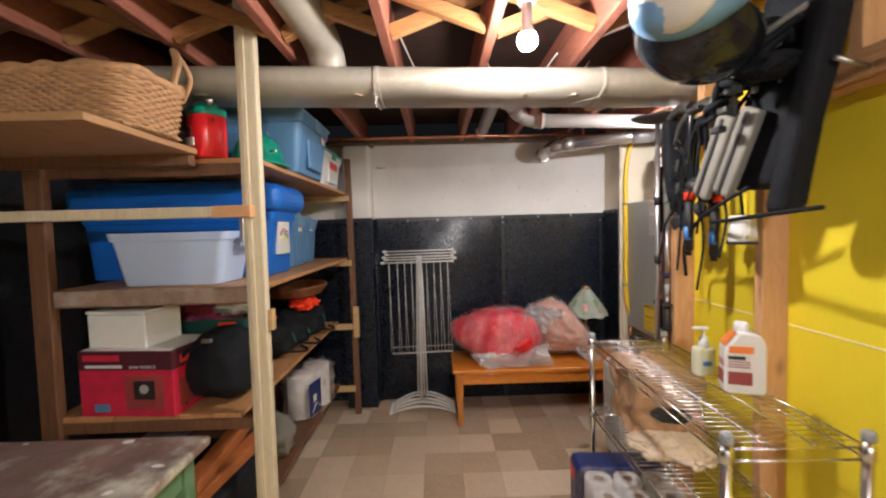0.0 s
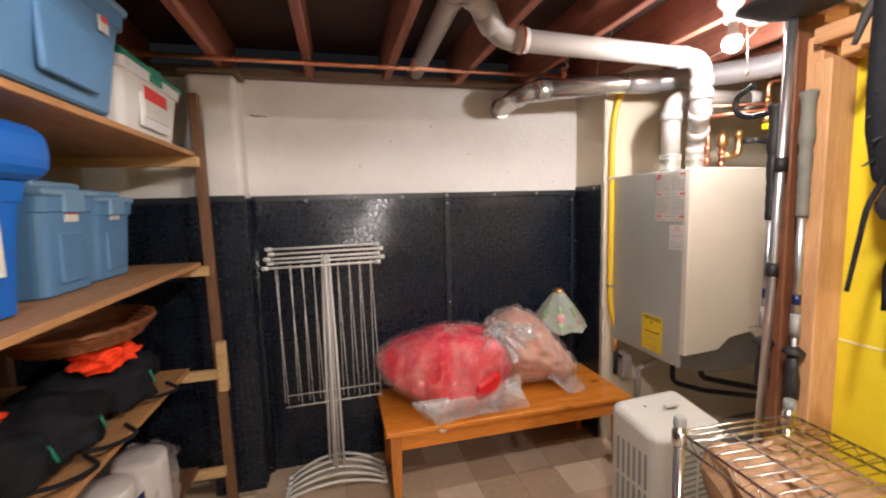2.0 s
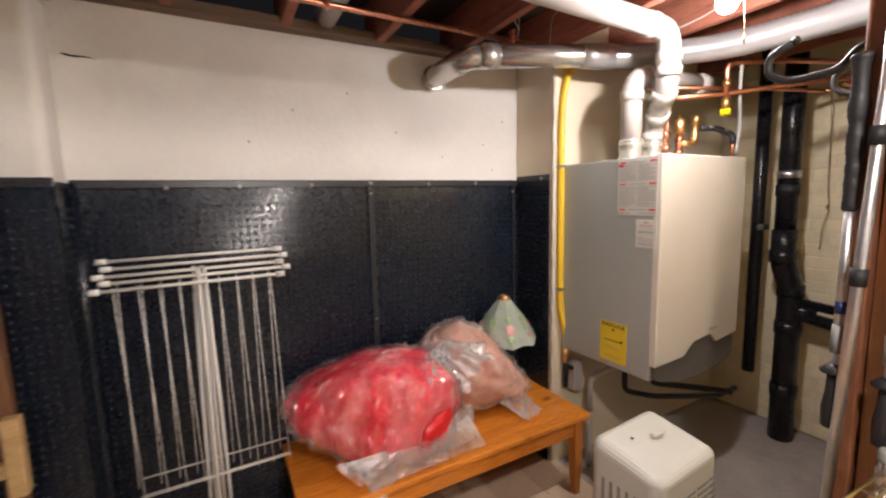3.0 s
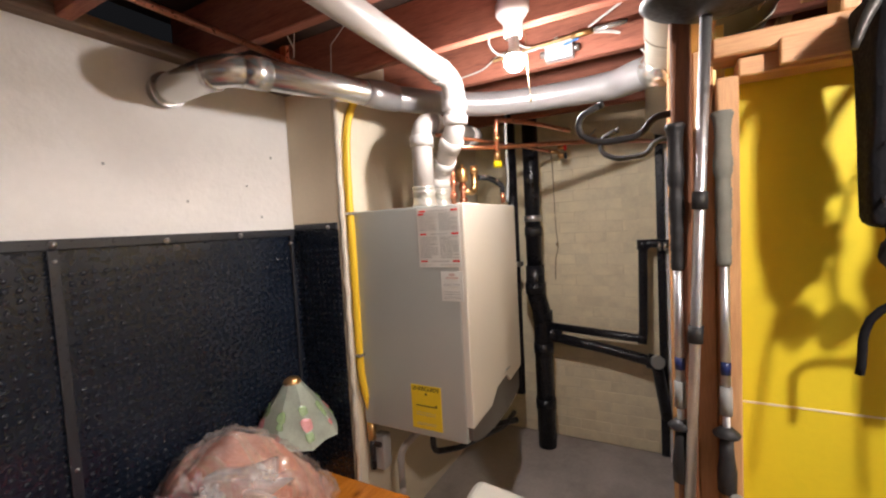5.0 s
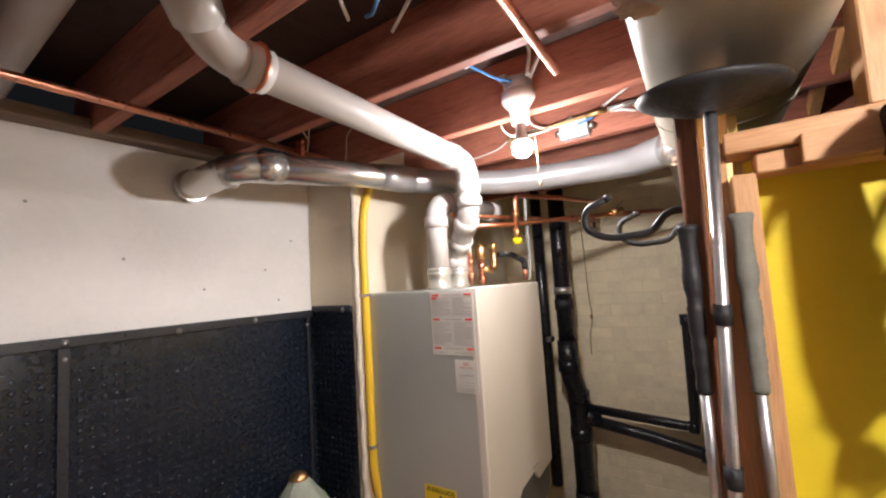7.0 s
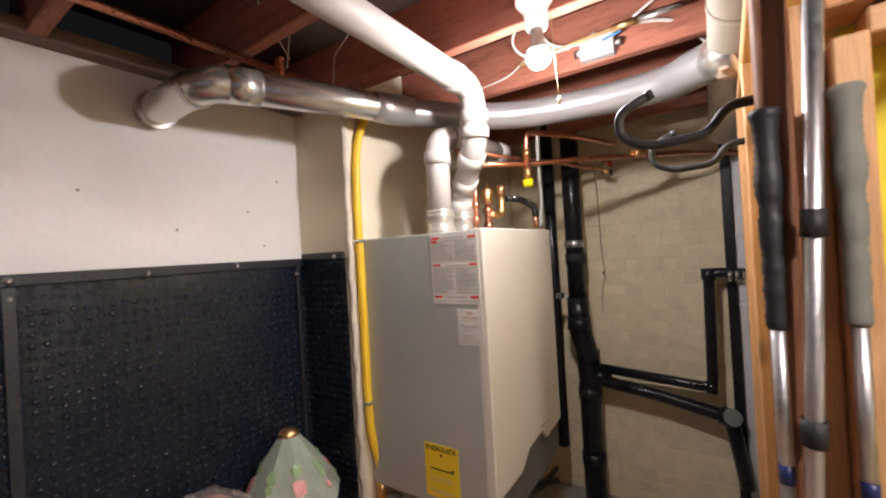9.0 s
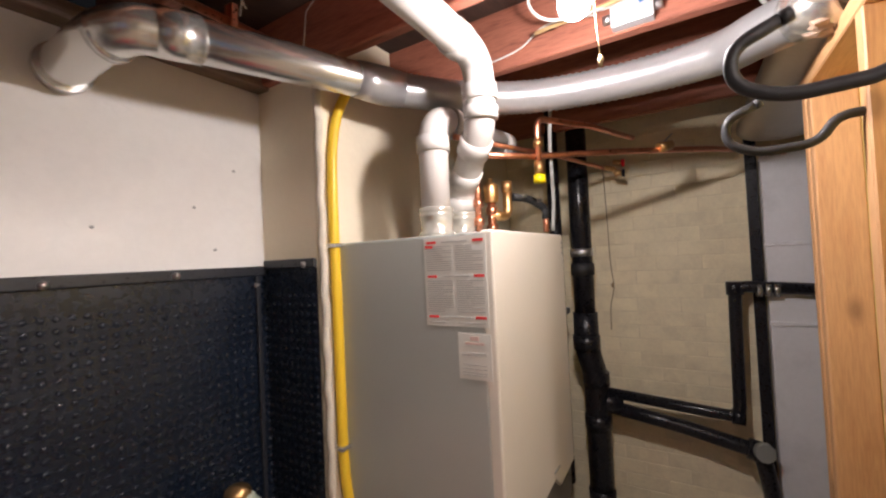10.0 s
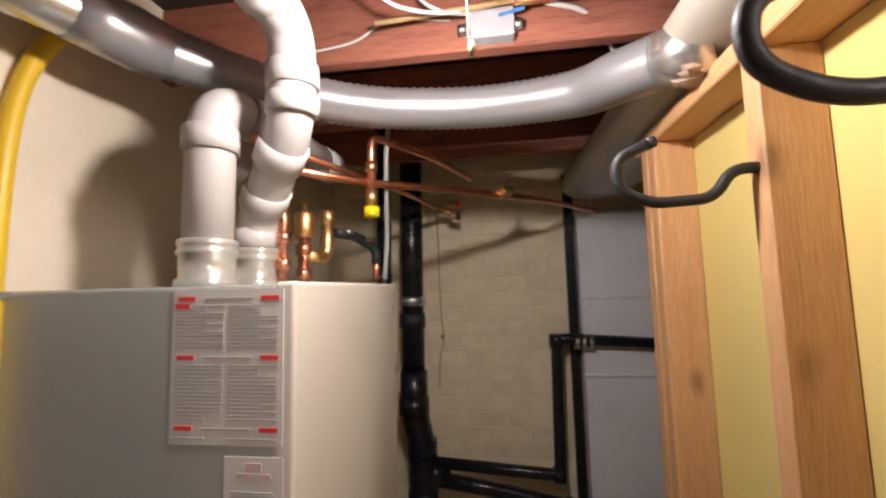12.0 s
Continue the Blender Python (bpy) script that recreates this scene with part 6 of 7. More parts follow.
part("dark_cloth", blob((0.15, 0.075, 0.05), 6, 0.4, 2.4, 4, at=(0, 0.01, 0.165)), "cloth_dark", wt)
part("end_lip", box((0.262, -0.06, 0.15), (0.29, 0.06, 0.205), 0.008), "white_tub", wt)

carton = thing("red_carton", (-1.385, 1.63, 0.755), "red and black printed appliance carton on the rack", "carton", rz=-4)
part("box", box((0, 0, 0), (0.385, 0.26, 0.26), 0.003), "box_red", carton)
part("black_band", box((-0.0015, -0.0015, 0.185), (0.3865, 0.2615, 0.2615), 0.003), "box_dark", carton, "black printed upper band")
part("brand_panel", box((0.02, -0.003, 0.222), (0.17, -0.001, 0.246)), "box_red", carton)
words("band_text", "pour batterie", 0.02, carton, pose(0.265, -0.003, 0.2, 90, 0, 0), "white")
part("band_print", box((0.03, -0.003, 0.195), (0.18, -0.001, 0.206)), "white", carton)
pic = part("picture_panel", box((0.19, -0.0035, 0.03), (0.345, -0.001, 0.165)), "maroon_label", carton, "printed picture of a dark appliance")
part("picture_machine", box((0.225, -0.005, 0.07), (0.31, -0.003, 0.145), 0.001), "black", pic)
part("picture_dial", lathe([(0.018, 0), (0.018, 0.002)], 16), "ink", pic).matrix_basis = pose(0.268, -0.005, 0.112, 90, 0, 0)
part("blue_patch", box((0.06, -0.003, 0.02), (0.12, -0.001, 0.05)), "tote", carton)
part("side_print", box((0.3855, 0.03, 0.03), (0.3875, 0.22, 0.14)), "maroon_label", carton)
part("side_brand", box((0.3865, 0.04, 0.2), (0.3885, 0.2, 0.235)), "ink_red", carton)
foam = thing("foam_box", (-1.365, 1.66, 1.019), "white foam box standing on the red carton", "box", rz=-6)
part("tray", box((0, 0, 0), (0.245, 0.2, 0.135), 0.006), "foam", foam)
part("lid", box((-0.004, -0.004, 0.137), (0.249, 0.204, 0.15), 0.004), "foam", foam)
part("paper_sheet", box((-0.015, -0.02, -0.003), (0.36, 0.225, -0.0005), 0.0005), "label", foam)

crate = thing("green_crate", (-1.1, 2.14, 0.757), "dark green slotted plastic crate heaped with pink clothes", "crate", rz=8)
part("basin", tub((-0.19, -0.17, 0), (0.19, 0.17, 0.3), 0.9), "crate", crate)
for z in (0.08, 0.14, 0.2):
    for k in range(5):
        part("slot", box((-0.13 + 0.055 * k, -0.172, z), (-0.09 + 0.055 * k, -0.155, z + 0.03), 0.004), "cloth_dark", crate)
part("handle_grip", box((0.06, -0.185, 0.25), (0.14, -0.17, 0.285), 0.006), "cloth_orange", crate)
pile = thing("clothes_pile", (-1.1, 2.14, 1.0), "heap of magenta and white clothes in green crate", "clothes")
part("pink_cloth", blob((0.17, 0.14, 0.12), 12, 0.4, 2.2, 4, 0.3, at=(-0.05, 0, 0.08), creases=0.2), "cloth_pink", pile, smooth=True)
part("white_cloth", blob((0.11, 0.1, 0.07), 15, 0.45, 2.4, 4, 0.3, at=(0.1, -0.04, 0.11), creases=0.2), "cloth_white", pile, smooth=True)
part("pink_cloth", blob((0.22, 0.12, 0.1), 18, 0.4, 2.2, 4, 0.3, at=(-0.1, 0.1, 0.1), creases=0.2), "cloth_pink", pile, smooth=True)
blackbag = thing("black_bag", (-0.90, 1.76, 0.757), "round black fabric bag on the rack's third shelf", "bag")
part("body", blob((0.15, 0.19, 0.155), 2, 0.12, 1.6, 4, 0.12, at=(0, 0.06, 0.148), creases=0.05), "cloth_dark", blackbag, smooth=True)
part("strap", tube(flow([(-0.1, -0.09, 0.02), (-0.14, -0.1, 0.12), (-0.1, -0.1, 0.22), (0.02, -0.08, 0.29)], 6), 0.01, 6), "cloth_dark", blackbag)
part("buckle", box((-0.02, -0.1, 0.27), (0.02, -0.085, 0.285), 0.003), "steel", blackbag)
for k, (x, y, sx, sy, sz) in enumerate(((-0.98, 2.33, 0.2, 0.14, 0.12), (-0.93, 2.5, 0.18, 0.2, 0.11), (-0.95, 2.85, 0.2, 0.22, 0.12))):
    t = thing("gear_bag", (x, y, 0.757), "slumped black fabric gear bag on the third shelf", "bag", "gear bags")
    part("body", blob((sx, sy, sz), 20 + k, 0.3, 1.9, 4, 0.2, at=(0, 0, sz * 0.85), creases=0.15), "cloth_dark", t, smooth=True)
    part("strap", tube(flow([(sx * 0.8, -0.05, 0.05), (sx * 1.05, 0.0, 0.03), (sx * 1.2, 0.1, 0.012), (sx * 0.9, 0.16, 0.02)], 6), 0.007, 6), "cloth_dark", t)
    part("green_cord", tube([(sx * 0.9, 0.02, 0.13), (sx * 0.98, 0.025, 0.08)], 0.004, 5), "green", t)
t = thing("orange_cloth", (-0.87, 2.78, 0.955), "bright orange cloth tossed over black gear bags", "cloth")
part("cloth", blob((0.09, 0.12, 0.05), 31, 0.5, 2.4, 4, 0.3, at=(0, 0, 0.03), creases=0.2), "cloth_orange", t, smooth=True)
t = thing("orange_cloth", (-1.0, 2.33, 0.96), "folded orange and dark cloth on black gear bag", "cloth")
part("cloth", blob((0.12, 0.1, 0.02), 33, 0.4, 2.4, 3, at=(0, 0, 0.015)), "cloth_orange", t, smooth=True)
tray = thing("wicker_tray", (-0.93, 2.8, 1.055), "oval brown woven wicker tray resting on gear bags", "tray")
for k in range(5):
    part("coil", tube([(0.2 * math.cos(a) * (0.8 + 0.05 * k), 0.25 * math.sin(a) * (0.8 + 0.05 * k), 0.012 * k + 0.003 * math.sin(a * 24 + k)) for a in [2 * math.pi * i / 60 for i in range(61)]], 0.011, 6, caps=False), "wicker_dark", tray)
part("base", moved(lathe([(0.16, -0.006), (0.165, 0.004)], 24), Matrix.Diagonal((1, 1.25, 1, 1))), "wicker_dark", tray)
towels = thing("paper_towel_pack", (-0.9, 2.6, 0.262), "plastic-wrapped paper towel rolls with navy label on bottom shelf", "paper towels")
towels.matrix_basis = pose(-0.87, 2.58, 0.262, 0, 0, -12) @ Matrix.Diagonal((1.3, 1.3, 1.05, 1))
for k in range(2):
    part("roll", moved(lathe([(0.02, 0), (0.068, 0), (0.07, 0.006), (0.07, 0.26), (0.067, 0.266), (0.02, 0.266)], 22), pose(-0.02 + 0.0 * k, 0.08 + 0.145 * k, 0.0)), "tissue", towels)
bm = box((-0.1, -0.004, 0.0), (0.058, 0.302, 0.285), 0.03, None, 2)
bmesh.ops.subdivide_edges(bm, edges=list(bm.edges), cuts=5, use_grid_fill=True)
for v in bm.verts:
    v.co += 0.034 * Vector((noise.noise(v.co * 17), noise.noise(v.co * 16 + Vector((5, 0, 0))), 0.8 * noise.noise(v.co * 15 + Vector((0, 7, 0)))))
    v.co.z = max(0.002, v.co.z)
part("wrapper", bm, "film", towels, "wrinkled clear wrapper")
part("navy_label", box((0.066, -0.004, 0.03), (0.0685, 0.11, 0.23), 0.001), "navy", towels, "navy printed label")
part("white_print", box((0.069, 0.03, 0.11), (0.07, 0.06, 0.15)), "label", towels)
part("swirl_print", tube(flow([(0.069, 0.02, 0.05), (0.069, 0.06, 0.09), (0.069, 0.1, 0.06), (0.069, 0.12, 0.1)], 5), 0.003, 5), "label", towels)
t = thing("rag_bag", (-0.88, 2.2, 0.262), "grey translucent bag of rags on the bottom shelf", "bag")
part("bag", blob((0.12, 0.13, 0.12), 40, 0.3, 2.0, 4, 0.2, at=(0, 0, 0.1), creases=0.15), "cloth_grey", t, smooth=True)
suit = thing("black_case", (-1.05, 1.75, 0.262), "black fabric case lying on the bottom shelf", "case")
part("body", box((-0.25, -0.28, 0), (0.25, 0.28, 0.2), 0.03, None, 3), "cloth_dark", suit)
part("red_tag", box((0.2, -0.3, 0.02), (0.24, -0.275, 0.1), 0.004), "cloth_orange", suit)
for k, (x, z) in enumerate(((-0.86, 0.49), (-0.95, 0.49), (-0.9, 0.545))):
    t = thing("timber_offcut", (x, 1.72, z), "orange-brown varnished timber offcut stacked on a case", "timber", "timber offcuts", rz=-6 + 5 * k)
    part("bar", box((-0.035, -0.26, -0.025), (0.035, 0.26, 0.025), 0.006), "log", t)
cablecoil = thing("cable_coil", (-0.80, 1.62, 0.262), "coil of white cord on the bottom shelf", "cable")
part("coil", tube([(0.07 * math.cos(a), 0.05 * math.sin(a), 0.02 + 0.012 * a / 6.28) for a in [0.3 * k for k in range(84)]], 0.005, 6), "wire_white", cablecoil)

table = thing("work_table", (-1.42, 1.02, 0), "old work table with paint-spattered worn top and green legs", "table")
bm = box((-0.62, -0.5, 0.715), (0.635, 0.44, 0.75), 0.012, None, 3)
part("top", bm, "table", table, "worn white and brown paint-spattered top")
for x in (-0.56, 0.53):
    for y in (-0.44, 0.36):
        part("leg", box((x, y, 0), (x + 0.055, y + 0.055, 0.715), 0.005), "table_leg", table)
for y in (-0.43, 0.375):
    part("apron", box((-0.52, y, 0.6), (0.54, y + 0.022, 0.715), 0.003), "table_leg", table)
for x in (-0.55, 0.55):
    part("side_apron", box((x, -0.41, 0.6), (x + 0.022, 0.375, 0.715), 0.003), "table_leg", table)
random.seed(8)
for k in range(26):
    s = random.uniform(0.004, 0.022)
    part("paint_spatter", moved(blob((s, s * random.uniform(0.4, 1.0), 0.0012), k, 0.6, 2.5, 2), pose(random.uniform(-0.2, 0.6), random.uniform(-0.3, 0.42), 0.7506, 0, 0, random.uniform(0, 180))), "foam", table)
t = thing("storage_drum", (-2.1, 1.75, 0), "tall blue plastic drum in the dark corner", "drum")
part("shell", lathe([(0.15, 0), (0.16, 0.02), (0.16, 0.45), (0.17, 0.46), (0.17, 0.5), (0.16, 0.51), (0.16, 0.9), (0.17, 0.91), (0.17, 0.95), (0.16, 0.96), (0.16, 1.3), (0.15, 1.34)], 28), "blue", t)
part("lid", lathe([(0.155, 1.335), (0.165, 1.34), (0.165, 1.37), (0.15, 1.375)], 28), "blue", t)

# ---- gear hanging on the partition ----
pole = thing("snow_pole", (1.098, 1.955, 0), "aluminium pole with wide black rubber disc, leaning on stud", "pole")


def lean(z):
    return Vector((0.014 - 0.022 * z, 0.045 - 0.042 * z, z))


part("shaft", tube([lean(0.70), lean(1.3), lean(1.925)], 0.0105, 14), "alu", pole)
part("lower_shaft", tube([lean(0.02), lean(0.75)], 0.0085, 12), "alu", pole)
for z in (1.29, 1.565):
    part("lock_collar", tube([lean(z - 0.018), lean(z + 0.018)], 0.0145, 14), "rubber", pole)
disc = lathe([(0.02, -0.028), (0.06, -0.02), (0.105, -0.004), (0.118, 0.004), (0.116, 0.01), (0.08, 0.012), (0.03, 0.018), (0.012, 0.022)], 36)
part("disc", moved(disc, Matrix.Translation(lean(1.945)) @ pose(0, 0, 0, 5, -3, 0)), "rubber", pole, "wide black rubber disc")
grip_prof = [(0.012, 0), (0.015, 0.01), (0.0135, 0.05), (0.0155, 0.07), (0.0135, 0.09), (0.0155, 0.11), (0.0135, 0.13), (0.0165, 0.16), (0.0165, 0.2), (0.0145, 0.205), (0.0145, 0.235), (0.0175, 0.24), (0.0195, 0.27), (0.0165, 0.3), (0.0155, 0.34), (0.019, 0.38), (0.024, 0.395), (0.02, 0.4)]
for x, y, m, z0 in ((1.10, 1.893, "grip", 1.43), (1.105, 1.975, "rubber", 1.42)):
    t = thing("trekking_pole", (x, y, 0), "telescopic trekking pole with %s foam grip hung on the stud" % ("grey" if m == "grip" else "black"), "trekking pole", "trekking poles")
    part("grip", lathe([(float(np.interp(u, [z for r, z in grip_prof], [r for r, z in grip_prof])) * 0.88 + (0.0012 if i % 2 and u < 0.36 else 0.0), z0 + u * 0.77) for i, u in enumerate([0.4 * k / 50 for k in range(51)])], 16), m, t)
    part("upper_shaft", tube([(0, 0, 1.16), (0, 0, z0 + 0.02)], 0.009, 10), "alu", t)
    part("blue_band", tube([(0, 0, 1.205), (0, 0, 1.232)], 0.0094, 10), "navy", t)
    part("twist_lock", tube([(0, 0, 1.12), (0, 0, 1.18)], 0.0115, 8), "cpvc_grey", t)
    part("lower_shaft", tube([(0, 0, 0.98), (0, 0, 1.16)], 0.007, 10), "alu", t)
    part("basket", lathe([(0.024, 1.075), (0.026, 1.08), (0.01, 1.095)], 12), "rubber", t)
    part("tip", lathe([(0.009, 0.95), (0.017, 0.955), (0.018, 1.0), (0.014, 1.03), (0.012, 1.075)], 12), "rubber", t)
    part("wall_nail", tube([(0.0, 0.0, z0 + 0.28), (0.03, -0.005, z0 + 0.285)], 0.002, 5), "steel", t)

nail_rail = thing("peg_rail", (PX - 0.012, 0, 1.83), "pine rail with pegs on the partition plate", "peg rail")
part("rail", box((-0.006, 0.75, -0.02), (0.0118, 1.8, 0.03), 0.003), "plate_y", nail_rail)
for y in (0.85, 1.02, 1.18, 1.3, 1.45, 1.56, 1.685):
    part("peg", tube([(0.0, y, 0.0), (-0.09, y, 0.025)], 0.007, 8), "steel", nail_rail)

pouch = thing("black_pouch", (1.035, 1.685, 1.86), "flat black fabric pouch with dangling strap hung from peg rail", "pouch")
bm = box((-0.065, -0.022, -0.36), (0.07, 0.022, 0.02), 0.02, None, 3)
bmesh.ops.subdivide_edges(bm, edges=list(bm.edges), cuts=3, use_grid_fill=True)
for v in bm.verts:
    v.co.x *= 1.0 - 0.45 * min(1.0, max(0.0, -v.co.z / 0.36)) ** 2
    v.co += 0.012 * Vector((noise.noise(v.co * 11), noise.noise(v.co * 9 + Vector((3, 0, 0))), 0))
part("body", bm, "cloth_dark", pouch, smooth=True)
part("strap", tube(flow([(-0.02, 0.0, -0.34), (-0.055, 0.005, -0.4), (-0.065, 0.01, -0.47), (-0.085, 0.012, -0.57)], 6), [0.006 - 0.0001 * k for k in range(19)], 6), "cloth_dark", pouch, "dangling black strap")
part("hang_loop", tube(flow([(0.02, 0.0, 0.01), (0.03, 0.005, 0.03), (0.05, 0.01, 0.01), (0.03, 0.012, -0.02)], 5), 0.004, 6), "cloth_dark", pouch)
part("stud_button", moved(lathe([(0.007, 0), (0.007, 0.003)], 10), pose(-0.03, -0.024, -0.1, 90, 0, 0)), "steel", pouch)

axe = thing("ice_axe", (1.0, 1.57, 1.825), "dark alloy ice axe with red rubber band hung by its head", "ice axe", "ice axes")
part("shaft", tube(flow([(0.0, 0.0, 0.08), (0.0, -0.01, 0.0), (0.0, -0.005, -0.2), (0.0, 0.0, -0.49)], 6), 0.012, 8), "helmet_black", axe)
part("pick", tube(flow([(0.0, -0.02, 0.06), (-0.004, 0.03, 0.075), (-0.01, 0.09, 0.062), (-0.016, 0.14, 0.02), (-0.018, 0.165, -0.045)], 5), [0.027 - 0.0011 * k for k in range(21)], 6), "axe_head", axe)
part("adze", box((-0.02, -0.08, 0.04), (0.02, -0.01, 0.056), 0.004), "axe_head", axe)
part("grip_sleeve", tube([(0.0, -0.004, -0.24), (0.0, 0.0, -0.47)], 0.016, 10), "rubber", axe)
part("red_band", tube([(0.0, -0.004, -0.28), (0.0, -0.004, -0.25)], 0.022, 10), "cloth_orange", axe, "bright red rubber band")
part("blue_band", tube([(0.0, 0.0, -0.43), (0.0, 0.0, -0.38)], 0.0168, 10), "wire_blue", axe)
copy_thing(axe, pose(1.03, 1.47, 1.81, 0, 0, 12))
t = thing("strap_bundle", (1.02, 1.5, 1.84), "dangling black webbing straps hung from a peg", "straps")
for k in range(7):
    x, y, l = -0.01 - 0.012 * (k % 3), -0.12 + 0.04 * k, (0.5, 0.36, 0.62, 0.42, 0.3, 0.56, 0.35)[k]
    part("strap", tube(flow([(0.0, y * 0.3, 0.01), (x - 0.02, y * 0.7, -l * 0.3), (x - 0.01 * (k % 2), y, -l * 0.7), (x - 0.03, y - 0.01, -l)], 5), [0.0045] * 16, 4), "cloth_dark", t)
for k in range(5):
    part("buckle", blob((0.022, 0.02, 0.028), k, 0.4, 2.0, 3, at=(-0.02, -0.07 + 0.035 * k, -0.24 - 0.045 * (k % 3))), "rubber", t)
cramp = thing("crampons", (1.04, 1.66, 1.62), "pair of black strapped crampons with points, hung on peg", "crampons")
for k in range(2):
    for j in range(4):
        part("plate", moved(box((-0.003, -0.013 + 0.003 * (j % 2), -0.024), (0.003, 0.012, 0.024), 0.003, None, 2), pose(-0.012 - 0.02 * k, -0.025 + 0.014 * (j % 2) + 0.03 * k, 0.07 - 0.046 * j, 24 * (j % 2) - 12 + 9 * k, 8, 20 * k)), "rubber", cramp)
        for side in (-1, 1):
            y, z = -0.025 + 0.014 * (j % 2) + 0.03 * k, 0.068 - 0.046 * j
            part("point", tube([(-0.015 - 0.03 * k, y + 0.016 * side, z), (-0.037 - 0.03 * k, y + 0.022 * side, z - 0.012)], [0.004, 0.0015], 6), "rubber", cramp)
    part("toe_lever", tube(flow([(-0.02, -0.03, 0.1), (-0.03 - 0.02 * k, -0.02, 0.15), (-0.02, 0.02, 0.18), (0.01, 0.03, 0.215)], 5), 0.005, 6), "rubber", cramp)
    part("heel_lever", moved(blob((0.012, 0.024, 0.04), k + 3, 0.3, 2.0, 3), pose(-0.03, -0.04 + 0.05 * k, -0.15, 15, 0, 0)), "rubber", cramp)
boots = thing("grey_gaiters", (1.0, 1.2, 1.84), "pair of grey fabric gaiters with black trim hung up", "gaiters")
boots.location.y = 1.29
for k in range(2):
    part("leg", moved(box((-0.016, -0.04, -0.32), (0.014, 0.04, -0.05), 0.01, None, 3), pose(-0.01 - 0.015 * k, 0.085 * k - 0.08, 0.0, 24, 4, 0)), "cloth_grey", boots)
    part("zip", moved(box((-0.02, -0.008, -0.32), (-0.015, 0.008, -0.06), 0.002), pose(-0.012 - 0.015 * k, 0.085 * k - 0.08, 0.0, 24, 4, 0)), "rubber", boots)
    for j in range(2):
        part("snap", moved(lathe([(0.008, 0), (0.008, 0.004)], 10), pose(-0.03 - 0.015 * k, 0.085 * k - 0.02 + 0.05 * j, -0.14 - 0.12 * j, 0, -90, 0)), "steel", boots)
part("hang_loop", tube([(0.0, -0.05, -0.06), (0.02, 0.0, 0.025), (0.0, 0.08, -0.06)], 0.006, 6), "cloth_dark", boots)
bpack = thing("black_backpack", (1.02, 1.08, 1.86), "large black backpack with hanging straps on the partition", "backpack")
bm = box((-0.03, -0.04, -0.38), (0.05, 0.04, 0.3), 0.03, None, 4)
bmesh.ops.subdivide_edges(bm, edges=list(bm.edges), cuts=2, use_grid_fill=True)
for v in bm.verts:
    v.co += 0.015 * Vector((noise.noise(v.co * 6), noise.noise(v.co * 6 + Vector((4, 0, 0))), noise.noise(v.co * 6 + Vector((0, 4, 0)))))
    v.co.x = min(v.co.x, 0.085)
    v.co.y -= 0.25 * v.co.z
part("sack", bm, "cloth_dark", bpack)
bm = box((0.0, 0.03, -0.3), (0.075, 0.25, 0.28), 0.03, None, 3)
bmesh.ops.subdivide_edges(bm, edges=list(bm.edges), cuts=3, use_grid_fill=True)
for v in bm.verts:
    v.co += 0.012 * Vector((0.6 * noise.noise(v.co * 7), noise.noise(v.co * 7 + Vector((4, 0, 0))), noise.noise(v.co * 7 + Vector((0, 4, 0)))))
    v.co.y -= 0.28 * v.co.z
    v.co.x = min(v.co.x, 0.084)
part("main_bag", bm, "cloth_dark", bpack, smooth=True)
part("hip_pad", blob((0.07, 0.07, 0.035), 4, 0.4, 2.0, 3, at=(-0.07, 0.06, 0.02)), "cloth_dark", bpack)
random.seed(17)
for k in range(9):
    y, z = 0.05 + 0.03 * k, 0.1 - 0.018 * k
    part("loose_strap", tube(flow([(-0.02, y - 0.06, z + 0.05), (-0.07 - 0.02 * (k % 2), y, z + random.uniform(-0.02, 0.05)), (-0.06, y + 0.07, z + random.uniform(-0.05, 0.02)), (-0.02, y + 0.12, z - random.uniform(0.03, 0.12))], 5), random.choice((0.006, 0.009, 0.012)), 6), "cloth_dark" if k % 3 else "cloth_grey", bpack)
part("grab_hoop", tube([(-0.06 + 0.05 * math.cos(a), 0.05, 0.08 + 0.06 * math.sin(a)) for a in [math.pi * k / 10 for k in range(11)]], 0.009, 6), "cloth_dark", bpack)
part("hip_belt", tube(flow([(-0.06, -0.1, -0.37), (-0.09, 0.06, -0.385), (-0.07, 0.2, -0.395), (-0.05, 0.32, -0.4)], 5), 0.006, 8), "cloth_dark", bpack)
part("top_strap", tube(flow([(-0.05, 0.12, 0.0), (-0.1, 0.2, 0.02), (-0.06, 0.27, -0.04), (-0.02, 0.22, -0.1)], 5), 0.014, 8), "cloth_dark", bpack)
part("long_strap", tube(flow([(-0.05, 0.15, -0.3), (-0.06, 0.3, -0.36), (-0.03, 0.45, -0.42), (0.03, 0.6, -0.5), (0.05, 0.62, -0.62)], 6), 0.007, 5), "cloth_dark", bpack)
for k in range(4):
    part("buckle", box((-0.13, 0.08 + 0.03 * k, 0.02 - 0.05 * k), (-0.1, 0.12 + 0.03 * k, 0.04 - 0.05 * k), 0.005), "rubber", bpack)
cup = thing("white_cup", (1.05, 1.36, 1.385), "white plastic cup with dark rim strapped among gear", "cup")
part("bowl", lathe([(0.036, 0.0), (0.042, 0.006), (0.037, 0.09), (0.034, 0.095)], 22), "white", cup)
part("rim", lathe([(0.043, 0.0), (0.043, 0.01)], 22), "rubber", cup)
part("strap", tube(flow([(0.0, 0.0, 0.09), (-0.02, -0.02, 0.25), (0.02, -0.06, 0.42), (0.055, -0.06, 0.46)], 5), 0.005, 5), "cloth_dark", cup)
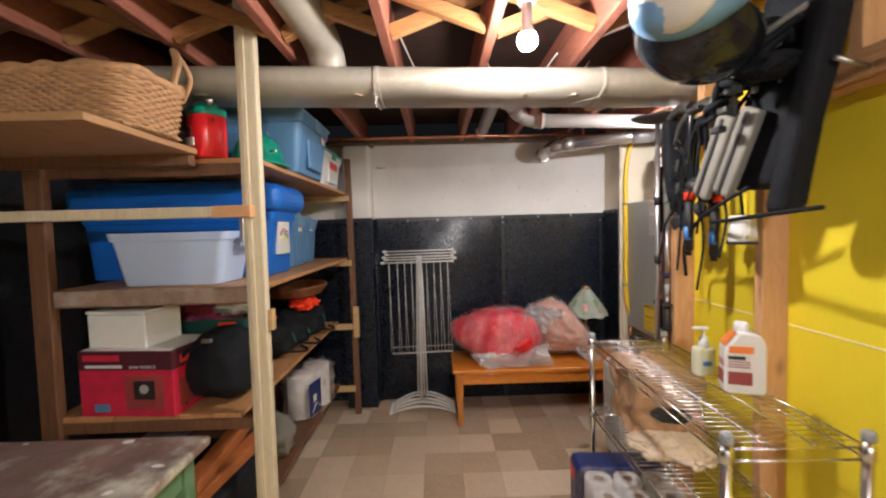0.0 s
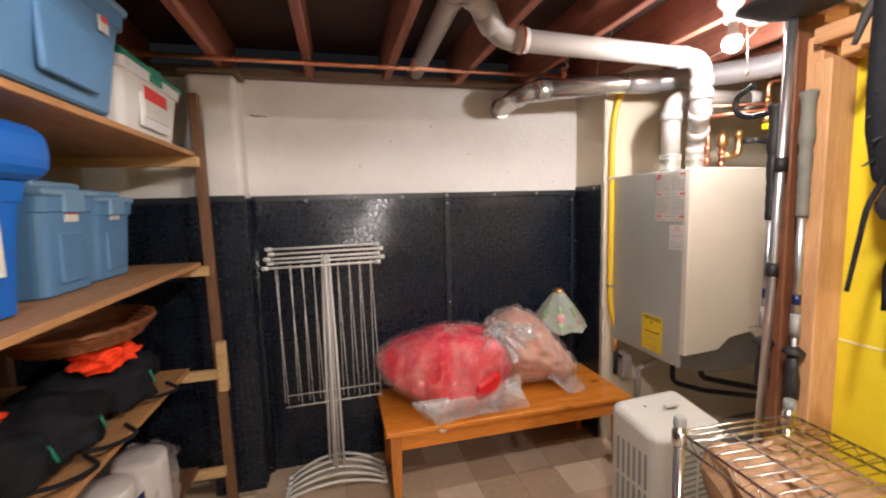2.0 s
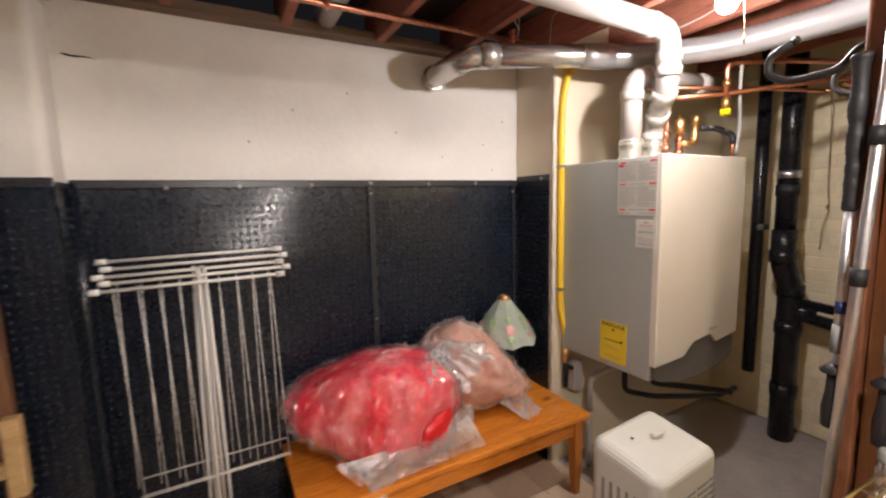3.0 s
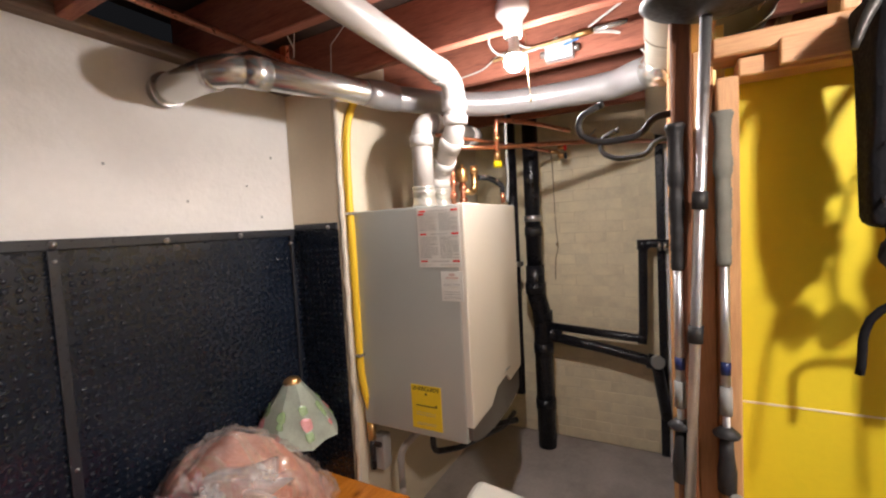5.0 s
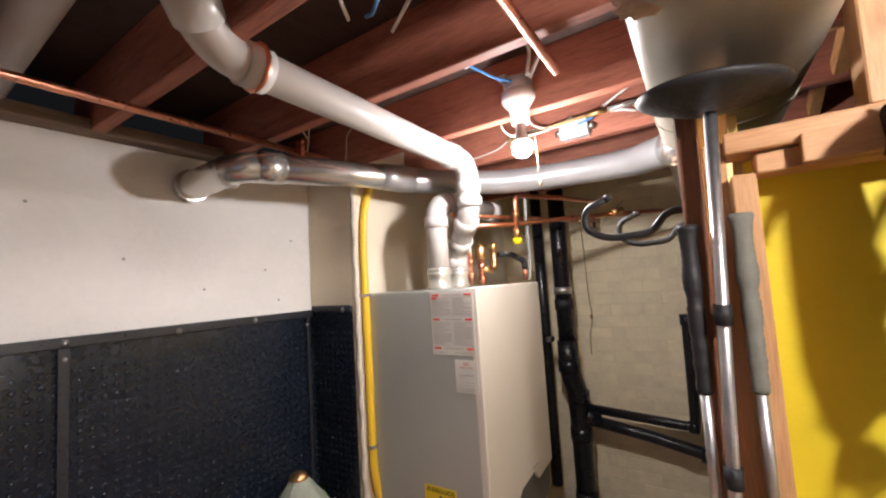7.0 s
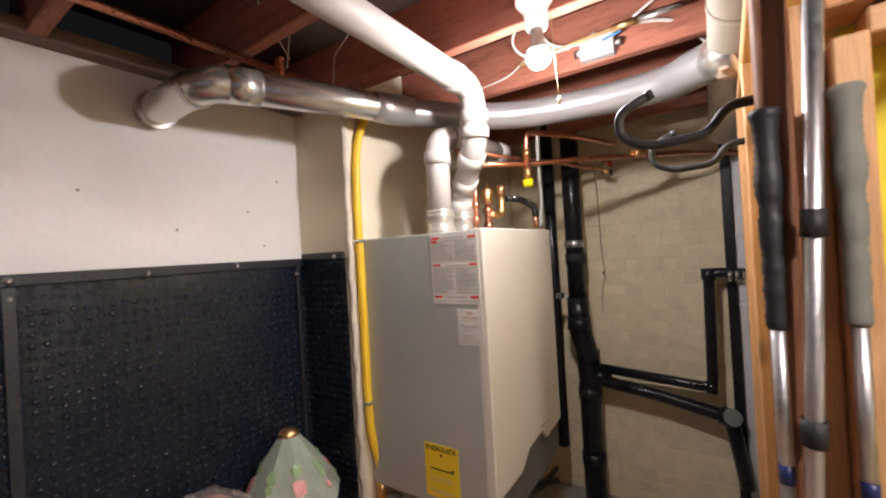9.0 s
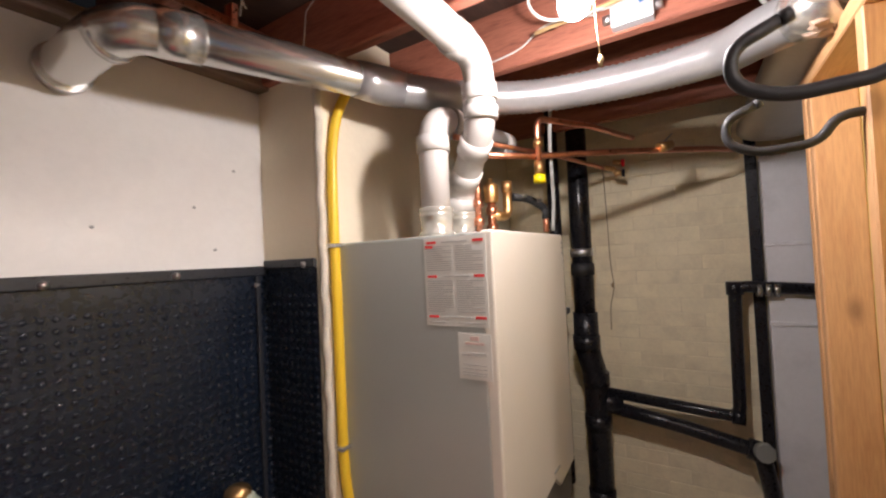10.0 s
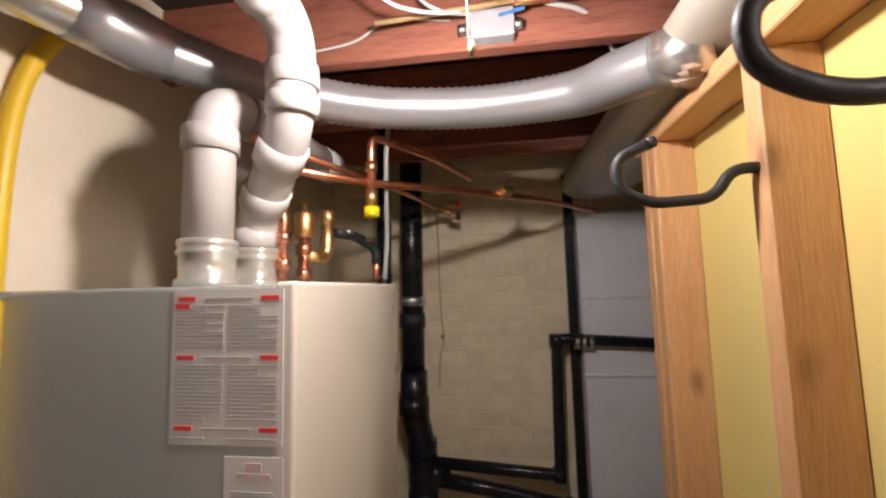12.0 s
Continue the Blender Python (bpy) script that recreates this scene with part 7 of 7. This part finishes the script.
helm = thing("bike_helmet", (0.80, 1.13, 1.99), "glossy black helmet with pale blue and white shell, hung up", "helmet")
helm.matrix_basis = pose(0.735, 1.13, 1.972, 0, 0, 20) @ Matrix.Diagonal((1.1, 1.1, 1.02, 1))
bm = bmesh.new()
bmesh.ops.create_uvsphere(bm, u_segments=28, v_segments=16, radius=1.0)
for v in bm.verts:
    v.co = Vector((v.co.x * 0.165, v.co.y * 0.125, v.co.z * 0.125 if v.co.z < 0 else v.co.z * 0.06))
part("black_shell", moved(bm, pose(0.02, 0, 0, 0, 14, 0)), "helmet_black", helm, "glossy black lower shell", True)
bm = bmesh.new()
bmesh.ops.create_uvsphere(bm, u_segments=28, v_segments=16, radius=1.0)
for v in bm.verts:
    v.co = Vector((v.co.x * 0.175, v.co.y * 0.125, v.co.z * 0.1))
part("blue_shell", moved(bm, pose(-0.085, -0.085, 0.055, 0, -34, 0)), "helmet_blue", helm, "pale blue upper shell", True)
bm = bmesh.new()
bmesh.ops.create_uvsphere(bm, u_segments=20, v_segments=12, radius=1.0)
for v in bm.verts:
    v.co = Vector((v.co.x * 0.05, v.co.y * 0.1, v.co.z * 0.085))
part("white_brow", moved(bm, pose(-0.195, -0.11, 0.005, 0, -24, 0)), "white", helm, "white brow panel", True)
for k in range(3):
    part("vent_slot", moved(blob((0.028, 0.012, 0.012), k, 0.1, 2.0, 3), pose(-0.16 + 0.075 * k, -0.2, 0.03 + 0.045 * k, 0, -30, 0)), "helmet_black" if k != 2 else "cloth_orange", helm)
part("chin_strap", tube(flow([(0.1, 0.0, 0.05), (0.17, 0.05, 0.0), (0.2, 0.08, -0.12)], 5), 0.006, 5), "cloth_dark", helm)
part("hang_strap", tube(flow([(0.0, 0.0, 0.1), (0.02, 0.02, 0.17), (0.0, 0.03, 0.25), (0.03, 0.02, 0.32)], 5), 0.006, 5), "cloth_dark", helm)

# ---- pieces of floor and brick wall ----
TILE = 0.2286
floor_tiles = structure(thing("floor_tiles"), "worn beige and brown vinyl floor tiles in mixed tones", "floor")
first = part("tile", box((-TILE / 2 + 0.0006, -TILE / 2 + 0.0006, -0.006), (TILE / 2 - 0.0006, TILE / 2 - 0.0006, 0.0), 0.0008, None, 1), "tile", floor_tiles)
first.matrix_basis = pose(-0.3 + TILE / 2, 2.63 + TILE / 2, 0)
for i in range(-6, 8):
    for j in range(-14, 4):
        if (i, j) != (0, 0):
            same_mesh("tile", first, floor_tiles, pose(-0.3 + TILE * (i + 0.5), 2.63 + TILE * (j + 0.5), 0.0004 * math.sin(i * 5 + j * 3), 0, 0, 90 * ((i * 7 + j * 3) % 4)))
brick0 = part("brick", box((-0.002, -0.0985, -0.0345), (0.01, 0.0985, 0.0345), 0.0025, None, 1), "brick", wall_east)
brick0.matrix_basis = pose(BRICK, 2.15, 0.04)
random.seed(4)
for row in range(30):
    for k in range(6):
        y = 2.13 + 0.2 * k + (0.1 if row % 2 else 0.0)
        if (row or k) and y < SIDE - 0.09:
            same_mesh("brick", brick0, wall_east, pose(BRICK + random.uniform(-0.0012, 0.0012), y, 0.04 + 0.072 * row, random.uniform(-0.6, 0.6), 0, 0))
